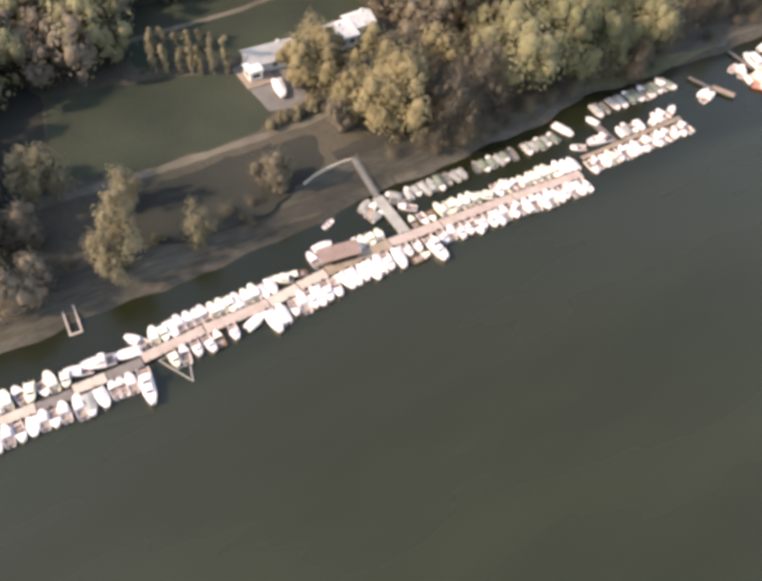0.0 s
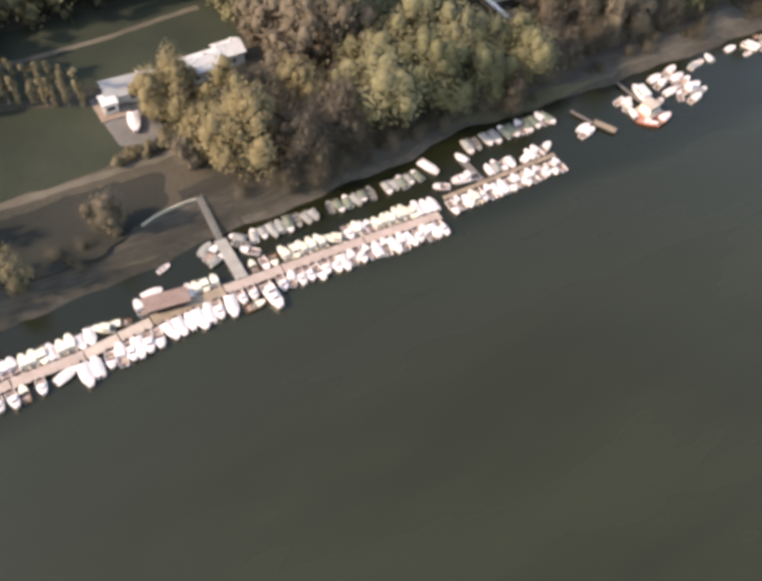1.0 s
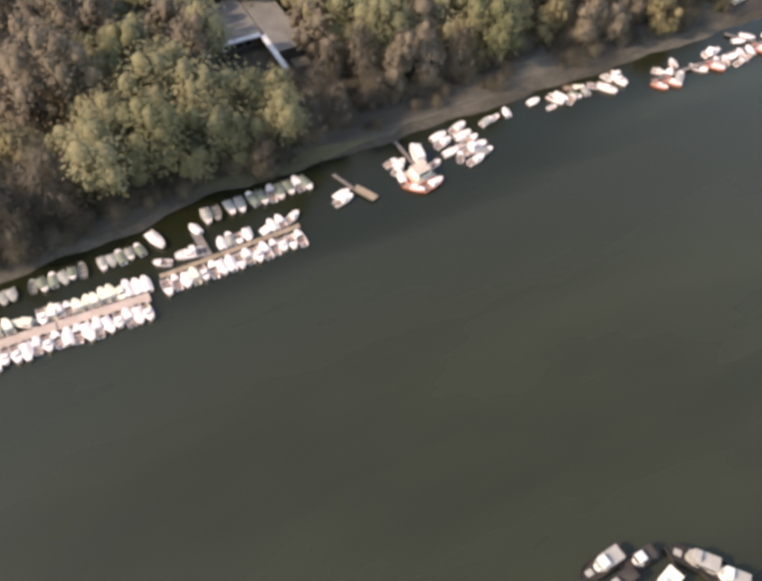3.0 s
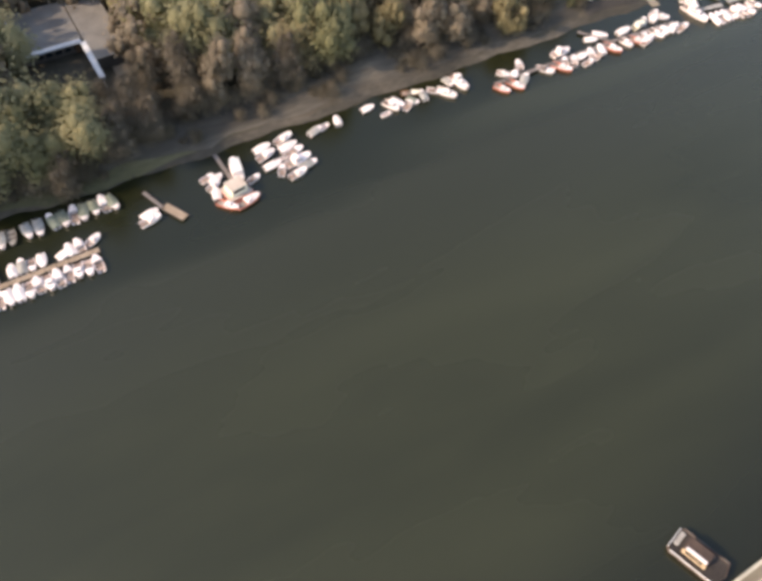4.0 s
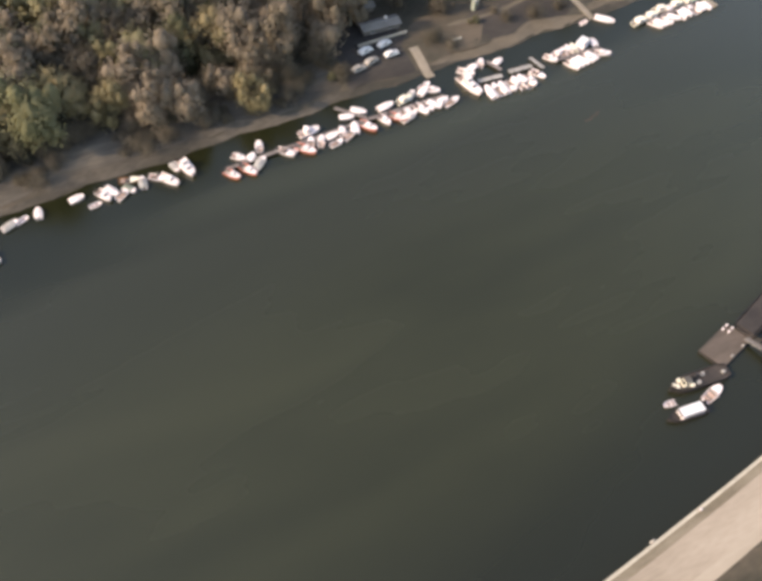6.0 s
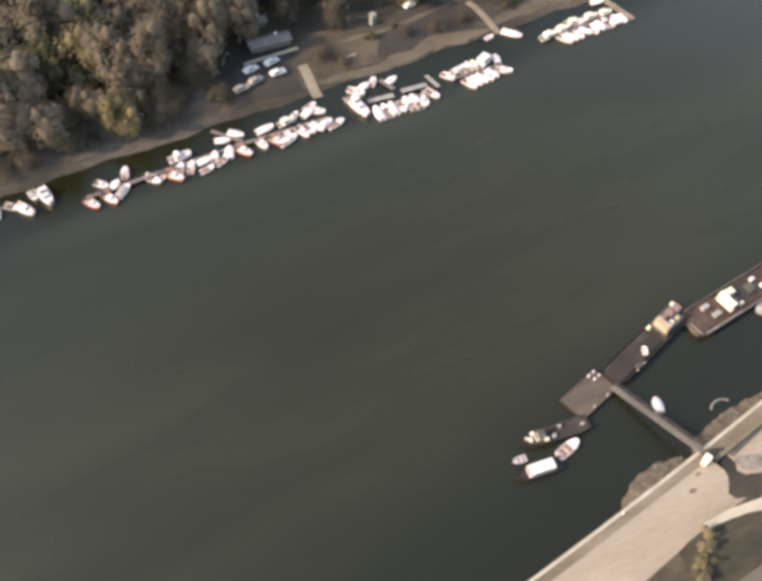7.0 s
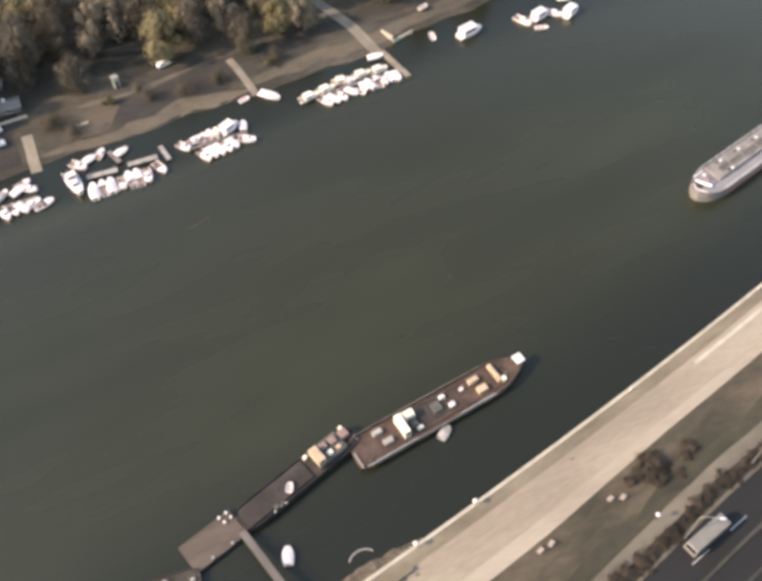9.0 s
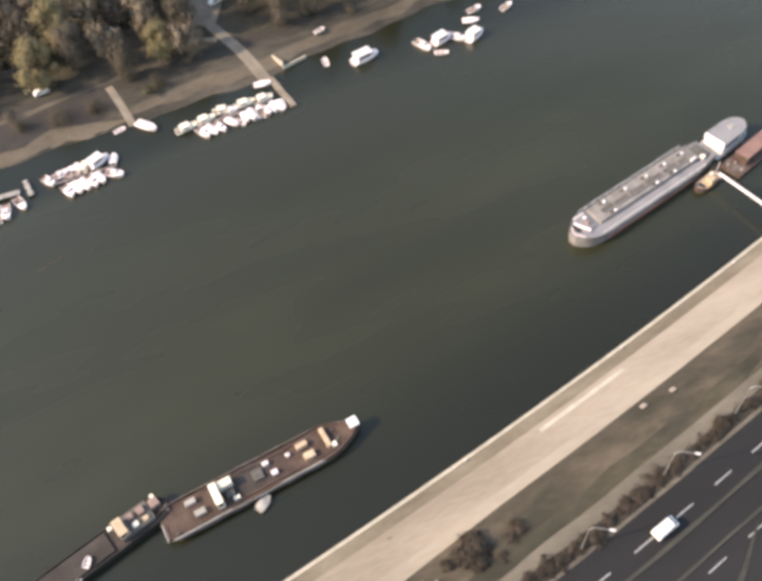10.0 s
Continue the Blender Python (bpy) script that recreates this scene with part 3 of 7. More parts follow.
def quay_strip(name, d0, d1, z0, z1, material, label, category, x0=-600, x1=1200, skirt=0.3, wob=0.0, bend=(0, 0)):
    xs = [x for x in QX if x0 <= x <= x1]
    n = 3
    rr = []
    for i in range(n + 1):
        k = i / n
        def row(x, k=k, i=i):
            w = wob * noise.noise((x * 0.12, d0 + k, 5)) if i in (0, n) else 0
            return quay_y(x) - (d0 + (d1 - d0) * k) + w - drift(x, bend[0] + (bend[1] - bend[0]) * k), z0 + (z1 - z0) * k
        rr.append(row)
    return sheet(name, xs, rr, material, label, category, skirt=skirt)


def drift(x, k):
    """The walks behind the quay edge swing away from it upstream."""
    return k * float(np.interp(x, [306, 322, 340, 352, 363, 378], [0.2, 1.6, 2.2, 1.9, 0.9, 0.0]))


sheet("quay_wall", QX, [lambda x: (quay_y(x) - 1.1, 2.9), lambda x: (quay_y(x) - 0.02, 2.9), lambda x: (quay_y(x) + 0.35, -3.0)], STONE, "dark sloping stone quay wall", "quay wall")
quay_strip("quay_coping", -0.05, 0.5, 3.08, 3.08, COPING, "pale stone coping along the quay edge", "coping", skirt=0.35)
quay_strip("quay_gutter", 0.5, 1.9, 3.0, 3.0, GUTTER, "stained brown paving strip behind the coping", "paving", -600, 318)
quay_strip("quay_gutter", 0.5, 2.5, 3.0, 3.0, GUTTER, "stained brown paving strip behind the coping", "paving", 318, 1200)
quay_strip("promenade", 1.9, 7.5, 3.03, 3.03, CONCRETE, "wide pale concrete riverside promenade", "promenade", -600, 318, bend=(0, 0.3))
quay_strip("promenade", 2.5, 7.5, 3.03, 3.03, CONCRETE, "wide pale concrete riverside promenade", "promenade", 318, 1200, bend=(0, 0.3))
quay_strip("lot_edge", 5.1, 5.7, 3.05, 3.05, BRUSH, "dirty edge between promenade and car park", "kerb", -600, 255, 0.02, 0.2)
quay_strip("car_park", 5.7, 23.0, 3.045, 3.045, LOT, "worn grey asphalt car park beside the quay", "car park", -600, 255, 0.02, 0.4)
quay_strip("promenade", 7.5, 9.3, 3.034, 3.034, KERBSLAB, "paler slab border of the promenade", "promenade", bend=(0.3, 0.6))
quay_strip("verge", 9.3, 17.7, 3.0, 3.9, VERGE, "sloping verge of dry brown and green grass", "verge", 318, 1200, 0.3, 0.5, (0.6, 0.95))
quay_strip("verge", 9.3, 17.7, 3.0, 3.9, VERGE, "sloping grass verge", "verge", 258, 300, 0.3, 0.5, (0.6, 0.95))
# lower verge: the slope's shaded side painted in darker grass
quay_strip("rough_grass", 15.2, 17.72, 3.66, 3.93, ROUGH, "rough grass at the foot of the path, slope shade painted dark", "grass", 318, 1200, 0.2, 1.0, (0.85, 0.95))
quay_strip("footpath", 17.7, 20.0, 4.02, 4.02, FOOTPATH, "grey-brown footpath beside the road", "path", wob=0.25, bend=(0.95, 0.9))
quay_strip("kerb_path", 22.1, 22.7, 4.03, 4.03, FOOTPATH, "narrow worn kerb path beside the road", "kerb", wob=0.1, bend=(0.85, 0.8))
quay_strip("shrub_bed", 20.0, 22.1, 4.0, 4.0, BRUSH, "dark planted bed between path and road", "planting bed", bend=(0.9, 0.8))
quay_strip("road", 22.7, 28.4, 4.0, 4.0, ASPHALT, "dark asphalt road with worn white lines", "road", bend=(0.8, 0.4))
quay_strip("median", 28.4, 29.0, 4.14, 4.14, GREYGREEN, "narrow dull green median strip", "median", skirt=0.4, wob=0.15, bend=(0.4, 0.4))
quay_strip("road", 29.0, 32.6, 4.0, 4.0, ASPHALT, "dark asphalt road with worn white lines", "road", bend=(0.4, 0.2))
quay_strip("median", 32.6, 33.1, 4.14, 4.14, GREYGREEN, "narrow dull green median strip", "median", skirt=0.4, wob=0.15, bend=(0.2, 0.2))
quay_strip("road", 33.1, 50.0, 4.0, 4.0, ASPHALT, "dark asphalt road with worn white lines", "road", bend=(0.2, 0))
patch("side_strip", [(394, -36.0), (403.1, -29.9), (409.5, -24.9), (410.0, -24.3), (403.0, -29.0), (393.6, -35.2)], 4.1, GREYGREEN, "narrow grey kerb strip between carriageways", "median", 0.1)
quay_strip("light_streak", 3.2, 3.9, 3.036, 3.036, COPING, "pale streak along the promenade", "joint", 390, 408, 0.02)
for d in (26.3, 34.5, 42.0):
    for k in range(16):
        x = 340 + k * 8.2 + (d % 3)
        bm = bmesh.new()
        loft(bm, [[(u, quay_y(u) - d - e, 4.012) for u in (x, x + 1.8, x + 3.6)] for e in (0.0, 0.2)])
        tagged(part("lane_mark", bm, WHITELINE), "white dashed lane mark on asphalt", "road marking", "lane marks", "structure")
# plaza by the landing stage
patch("plaza", [(292, -19.5), (306, -17), (313, -16.3), (316, -12.2), (300, -13.5), (290, -15)], 3.06, CONCRETE, "pale concrete path opening to the promenade", "paving", 0.3)
patch("garden_path", [(306.4, -16.6), (311.2, -16.7), (314.9, -17.2), (318.2, -17.9), (320.7, -18.8), (322.2, -19.9), (322.6, -21.6), (321.7, -22.3), (319.6, -20.8), (316.9, -19.5), (313.9, -18.6), (310.7, -18.0), (306.4, -17.6)], 3.55, COPING, "pale curved footpath through the verge", "path", 0.15, 1.0, 0.9)
patch("path_junction", [(322.3, -20.6), (324.1, -21.6), (326.3, -22.4), (331.0, -23.2), (333.5, -22.9), (334.5, -25.4), (327.5, -28.6), (321.5, -29.5), (321.1, -26.8), (322.5, -24.2), (321.8, -22.2)], 3.99, FOOTPATH, "grey-brown junction of footpaths", "path", 0.15, 1.0, 1.2)
quay_strip("verge", 10.7, 17.9, 3.02, 3.9, ROUGH, "dark rough grass below the curved path", "verge", 300, 321, 0.3, 0.4)
# dark brown patch from the gangway foot to the verge
patch("dark_paving", [(314.6, -7.4), (315.7, -8.4), (316.0, -10.4), (315.2, -12.6), (313.4, -14.8), (313.8, -15.8), (318.6, -17.4), (321.5, -18.2), (321.3, -14.6), (318.3, -13.5), (317.3, -12.4), (318.0, -11.0), (317.7, -9.5), (318.5, -8.2), (316.8, -7.4)], 3.075, BRUSH, "dark brown patch leading from the gangway", "paving", 0.3, 1.0)
# flat strip: the shade inside the stair slot is painted dark
patch("stair_slot", [(318.0, -9.2), (329.6, -7.25), (329.6, -8.1), (318.6, -10.2)], 3.08, HATCH, "flat dark strip painted as the shade of a stair slot", "stairs", 0.05)
patch("corner_slab", [(317.9, -10.6), (319.4, -10.4), (322.5, -12.0), (321.9, -13.4), (320.0, -13.5), (318.4, -12.4)], 3.3, SLABSTONE, "lumpy pinkish-grey concrete slab by the stairs", "paving", 0.25, 0.8, 0.3)
for x, y, r in ((308.4, -11.4, 0.5), (311.6, -9.8, 0.4), (322.6, -12.9, 0.5), (331.0, -8.2, 0.3), (361.5, -3.2, 0.3), (287.0, -18.4, 0.4)):
    patch("dirt_stain", [(x + r * 1.5 * math.cos(a), y + r * 0.7 * math.sin(a)) for a in [math.tau * i / 9 for i in range(9)]], 3.046, GUTTER, "dull brown dirt stain on the concrete", "stain", 0.7, 0.3, 0.03)
for d0, d1, x0, x1 in ((2.3, 3.0, 315.5, 331),):
    sheet("low_wall", [x0 + (x1 - x0) * i / 8 for i in range(9)], [lambda x, d=d0: (quay_y(x) - d, 3.6), lambda x, d=d1: (quay_y(x) - d, 3.6)], GUTTER, "low worn parapet beside the gangway stairs", "wall", skirt=0.6)

# ---- docks and piers ----
def floating_dock(name, x0, y0, x1, y1, width, deck, label, group="floating docks", z=0.55, posts=2.3, category="dock"):
    """A plank deck on dark floats, with mooring posts along both edges."""
    L = math.hypot(x1 - x0, y1 - y0)
    ob = thing(name, label, category, pose((x0 + x1) / 2, (y0 + y1) / 2, 0, 0, 0, math.degrees(math.atan2(y1 - y0, x1 - x0))), group)
    part("deck", boxes((0, 0, z - 0.14, L - 0.12, width, 0.14), bevel=0.03), deck, ob)
    part("rim", boxes((0, -width / 2 - 0.06, z - 0.2, L - 0.12, 0.1, 0.24), (0, width / 2 + 0.06, z - 0.2, L - 0.12, 0.1, 0.24)), FLOAT, ob, "dark timber rubbing strake")
    n = max(2, int(L / 3.5))
    fl = None
    for i in range(n):
        bm = tubes(((-L / 2 + L * (i + 0.5) / n, -width / 2 + 0.1, 0.05), (-L / 2 + L * (i + 0.5) / n, width / 2 - 0.1, 0.05), 0.32, 0.32, 10))
        part("float", bm, FLOAT, ob, "dark float drum")
    if posts:
        for k in range(int(L / posts)):
            for s in (-1, 1):
                u = -L / 2 + posts * (k + 0.5)
                part("mooring_post", tubes(((u, s * (width / 2 - 0.1), z), (u, s * (width / 2 - 0.1), z + 0.45), 0.09, 0.07, 6)), FLOAT, ob)
    return ob


D = DECKS
floating_dock("floating_dock", -40, 87.6, -16.4, 87.4, 2.2, D["pink"], "weathered pinkish plank deck of a floating dock")
floating_dock("floating_dock", -16.3, 87.4, -10.2, 87.3, 2.2, D["pale"], "bleached pale plank deck of a floating dock")
floating_dock("floating_dock", -10.1, 87.1, -3.9, 87.0, 2.1, D["grey"], "grey plank deck of a floating dock")
floating_dock("floating_dock", -3.8, 87.6, 2.1, 87.5, 2.2, D["pale"], "bleached pale plank deck of a floating dock")
floating_dock("floating_dock", 2.2, 87.5, 8.7, 87.5, 2.3, D["grey"], "grey plank deck of a floating dock")
floating_dock("floating_dock", 8.8, 88.3, 20.9, 89.0, 2.3, D["pink"], "weathered pinkish plank deck of a floating dock")
floating_dock("floating_dock", 21.0, 89.0, 33.9, 88.9, 2.5, D["pink"], "weathered pinkish plank deck of a floating dock")
floating_dock("floating_dock", 34.0, 89.0, 40.6, 89.6, 2.5, D["pale"], "bleached pale plank deck of a floating dock")
floating_dock("floating_dock", 40.7, 89.8, 47.0, 90.4, 2.5, D["pale"], "bleached pale plank deck of a floating dock")
floating_dock("floating_dock", 47.1, 90.6, 61.8, 91.2, 2.7, D["tan"], "tan plank deck of a floating dock")
floating_dock("floating_dock", 61.9, 91.2, 74.0, 90.9, 2.5, D["pink"], "weathered pinkish plank deck of a floating dock")
floating_dock("floating_dock", 74.1, 90.9, 92.0, 90.2, 2.4, D["pink"], "weathered pinkish plank deck of a floating dock")
floating_dock("floating_dock", 92.1, 90.2, 109.8, 89.1, 2.4, D["pink"], "weathered pinkish plank deck of a floating dock")
floating_dock("floating_dock", 113.0, 92.9, 143.4, 93.3, 1.3, D["tan"], "narrow tan plank dock lined with boats")
floating_dock("floating_dock", 123.4, 93.7, 123.2, 101.5, 1.8, D["grey"], "grey gangway dock between bank and boats", posts=0)
floating_dock("floating_dock", 242.0, 98.9, 277.8, 99.0, 1.0, D["grey"], "narrow grey plank dock with small boats", posts=3.5)
floating_dock("floating_dock", 277.9, 99.0, 298.0, 98.0, 1.0, D["grey"], "narrow grey plank dock with small boats", posts=3.5)
floating_dock("floating_dock", 277.6, 99.6, 272.5, 106.3, 0.9, D["grey"], "narrow grey gangway to the bank", posts=0)
floating_dock("floating_dock", 308.4, 98.8, 315.0, 98.0, 1.5, D["stone"], "pale concrete float between moored boats")
floating_dock("floating_dock", 317.2, 98.4, 323.8, 97.8, 1.5, D["stone"], "pale concrete float between moored boats")
floating_dock("floating_dock", 325.2, 100.8, 325.8, 95.6, 1.1, D["stone"], "pale concrete float between moored boats")
floating_dock("floating_dock", 316.0, 99.9, 314.6, 104.6, 1.1, D["grey"], "grey gangway dock between bank and boats", posts=0)
floating_dock("floating_dock", 330.6, 96.7, 344.0, 95.9, 0.9, D["grey"], "narrow grey plank dock with small boats", posts=3)
floating_dock("floating_dock", 359.5, 99.6, 382.6, 99.2, 1.0, D["grey"], "narrow grey plank dock with small boats", posts=3)
floating_dock("floating_dock", 156.2, 104.0, 158.4, 97.6, 0.8, D["grey"], "grey gangway dock with two boats", posts=0)
floating_dock("floating_dock", 158.7, 98.4, 161.4, 93.2, 1.9, D["tan"], "tan plank dock with two boats", posts=0)
floating_dock("floating_dock", 173.9, 99.0, 173.6, 107.5, 0.8, D["grey"], "narrow grey gangway to a raft", posts=0)

# concrete landing pier and its footbridge to the bank
pier = thing("landing_pier", "pale concrete landing pier with a brown footbridge to the bank", "pier", pose(66.0, 98.0, 0))
part("slab", boxes((0, -0.1, 0.55, 2.5, 11.2, 0.25), bevel=0.04), SHIPGREY, pier)
for sx in (-1, 1):
    for k in range(4):
        part("pile", tubes(((sx * 1.0, -4.5 + 3 * k, -3), (sx * 1.0, -4.5 + 3 * k, 0.6), 0.16, 0.16, 8)), STONE, pier)
bm = bmesh.new()
loft(bm, [[(-0.65, 5.4, 0.82), (0.65, 5.4, 0.82), (0.65, 5.4, 0.55), (-0.65, 5.4, 0.55)], [(-0.45, 16.6, 2.9), (0.85, 16.6, 2.9), (0.85, 16.6, 2.6), (-0.45, 16.6, 2.6)]], closed=True)
part("footbridge", bm, GREYPAVE, pier, "grey-brown footbridge")
for sx in (-0.6, 0.6):
    bm = bmesh.new()
    for k in range(7):
        y, z = 5.6 + k * 1.8, 0.85 + k * 0.335
        tube(bm, (sx + 0.03 * k, y, z), (sx + 0.03 * k, y, z + 1.0), 0.03, 0.03, 5)
    tube(bm, (sx, 5.6, 1.85), (sx + 0.18, 16.4, 3.86), 0.035, 0.035, 5)
    part("railing", bm, STEEL, pier)
RAILED = [(53.2, 112.4), (56.4, 113.6), (59.5, 114.2), (63.6, 114.6), (65.6, 114.4)]
bm = bmesh.new()
loft(bm, [[(x, y - 0.16, far_z(x, y) - 0.3), (x, y - 0.16, far_z(x, y) + 0.55), (x, y + 0.16, far_z(x, y) + 0.55), (x, y + 0.16, far_z(x, y) - 0.3)] for x, y in RAILED], closed=True)
tagged(part("garden_wall", bm, COPING), "low pale wall along the edge of the bank", "wall", kind="structure")


# ---- boats ----
def hull_rings(L, B, h, floor, n=11, bluff=3.0, rake=0.05):
    rings = []
    for i in range(n):
        u = i / (n - 1)
        w = B / 2 * (0.86 + 0.14 * min(1, u / 0.4)) * (1 - (max(0.0, u - 0.38) / 0.62) ** bluff * 0.62)
        x = -L / 2 + L * u
        s = h * (1 + 0.32 * u * u)
        xr = x + rake * L * (u ** 3)
        q = min(0.09, w * 0.5)
        fl = min(floor + 0.5 * s * max(0, u - 0.75), s - 0.05)
        rings.append([(xr, -w, s), (x, -0.8 * w, 0.06), (x - 0.02 * L * u, 0, -0.22), (x, 0.8 * w, 0.06), (xr, w, s),
                      (xr, w - q, s), (xr, (w - q) * 0.92, fl), (xr, -(w - q) * 0.92, fl), (xr, -(w - q), s)])
    return rings


def hull_part(ob, L, B, h, floor, material, label=""):
    bm = bmesh.new()
    loft(bm, hull_rings(L, B, h, floor), closed=True)
    return part("hull", bm, material, ob, label)


def deck_part(ob, L, B, h, u0, u1, material, crown=0.1):
    """A crowned deck between the gunwales from u0 to u1 of the length."""
    rr = hull_rings(L, B, h, 0.1, 21)
    bm = bmesh.new()
    rows = []
    for i, r in enumerate(rr):
        if u0 - 0.01 <= i / 20 <= u1 + 0.01:
            a, b = r[8], r[5]
            rows.append([(a[0], a[1] + (b[1] - a[1]) * k / 4, a[2] + 0.02 + crown * math.sin(math.pi * k / 4)) for k in range(5)] +
                        [(a[0], a[1] + (b[1] - a[1]) * k / 4, a[2] - 0.05) for k in (4, 0)])
    loft(bm, rows, closed=True)
    return part("deck", bm, material, ob)


def outboard(ob, L, h):
    e = part("outboard_motor", boxes((-L / 2 - 0.16, 0, h * 0.75, 0.36, 0.32, 0.42), bevel=0.06), DARK, ob)
    part("leg", boxes((-L / 2 - 0.18, 0, -0.3, 0.16, 0.1, h * 0.75 + 0.3)), DARK, e)


def house(ob, name, x0, x1, w0, w1, z0, h, material, slope=0.35, roof=None):
    """A deckhouse with raked front and slightly leaning sides, band windows and a roof."""
    bm = bmesh.new()
    loft(bm, [[(x0, -w0 / 2, z0), (x1, -w1 / 2, z0), (x1, w1 / 2, z0), (x0, w0 / 2, z0)],
              [(x0 + 0.05, -w0 * 0.46, z0 + h), (x1 - slope, -w1 * 0.46, z0 + h), (x1 - slope, w1 * 0.46, z0 + h), (x0 + 0.05, w0 * 0.46, z0 + h)]], closed=True)
    bmesh.ops.bevel(bm, geom=list(bm.edges), offset=0.05, segments=2, affect="EDGES")
    c = part(name, bm, material, ob)
    xm, L = (x0 + x1 - slope) / 2, (x1 - slope - x0) * 0.74
    for s in (-1, 1):
        ww = (w0 + w1) / 2
        b2 = bmesh.new()
        a = math.atan2(ww * 0.04, h)
        box(b2, 0, 0, -h * 0.17, L, 0.03, h * 0.36)
        bmesh.ops.transform(b2, matrix=Matrix.Translation((xm, s * (ww * 0.48 + 0.012), z0 + h * 0.6)) @ Matrix.Rotation(s * a, 4, "X") @ Matrix.Rotation(-math.atan2(s * (w0 - w1) * 0.5, x1 - x0), 4, "Z"), verts=b2.verts)
        part("side_window", b2, GLASS, c, "dark side window")
    b2 = bmesh.new()
    k0, k1 = 0.35, 0.85
    loft(b2, [[(x1 - slope * k + 0.015, -w1 * 0.42, z0 + h * k), (x1 - slope * k + 0.015, w1 * 0.42, z0 + h * k), (x1 - slope * k - 0.03, w1 * 0.42, z0 + h * k), (x1 - slope * k - 0.03, -w1 * 0.42, z0 + h * k)] for k in (k0, k1)], closed=True)
    part("front_window", b2, GLASS, c, "dark front window")
    if roof:
        part("roof", boxes(((x0 + x1 - slope) / 2, 0, z0 + h, (x1 - slope - x0) * 1.06, w0 * 0.98, 0.07), bevel=0.03), roof, c)
    return c


def windscreen(ob, L, B, h, u):
    x = -L / 2 + L * u
    bm = bmesh.new()
    for p, q in (((x - 0.5, -B * 0.4, h), (x, -B * 0.28, h)), ((x, -B * 0.28, h), (x, B * 0.28, h)), ((x, B * 0.28, h), (x - 0.5, B * 0.4, h))):
        p, q = Vector(p), Vector(q)
        up, th = Vector((-0.18, 0, 0.42)), Vector((0.02, 0, 0))
        loft(bm, [[p, q, q + th, p + th], [p + up, q + up, q + up + th, p + up + th]], closed=True)
    part("windscreen", bm, GLASS, ob, "dark raked windscreen")


def tarp(ob, L, B, h, u0, u1, ridge, material):
    rr = hull_rings(L * 1.02, B * 1.06, h, 0.1, 21)
    rows = []
    for i, r in enumerate(rr):
        u = i / 20
        if u0 - 0.01 <= u <= u1 + 0.01:
            a, b = r[0], r[4]
            k = math.sin(math.pi * min(1, max(0.0, (u - u0) / (u1 - u0)))) ** 0.5
            rows.append([(a[0], a[1], a[2] - 0.12)] + [(a[0], a[1] + (b[1] - a[1]) * j / 6, a[2] + 0.05 + ridge * k * (1 - abs(j / 3 - 1) ** 1.4) + 0.03 * math.sin(i * 1.9 + j)) for j in range(7)] + [(b[0], b[1], b[2] - 0.12)])
    bm = bmesh.new()
    loft(bm, rows, closed=True)
    part("cover", bm, material, ob, "")


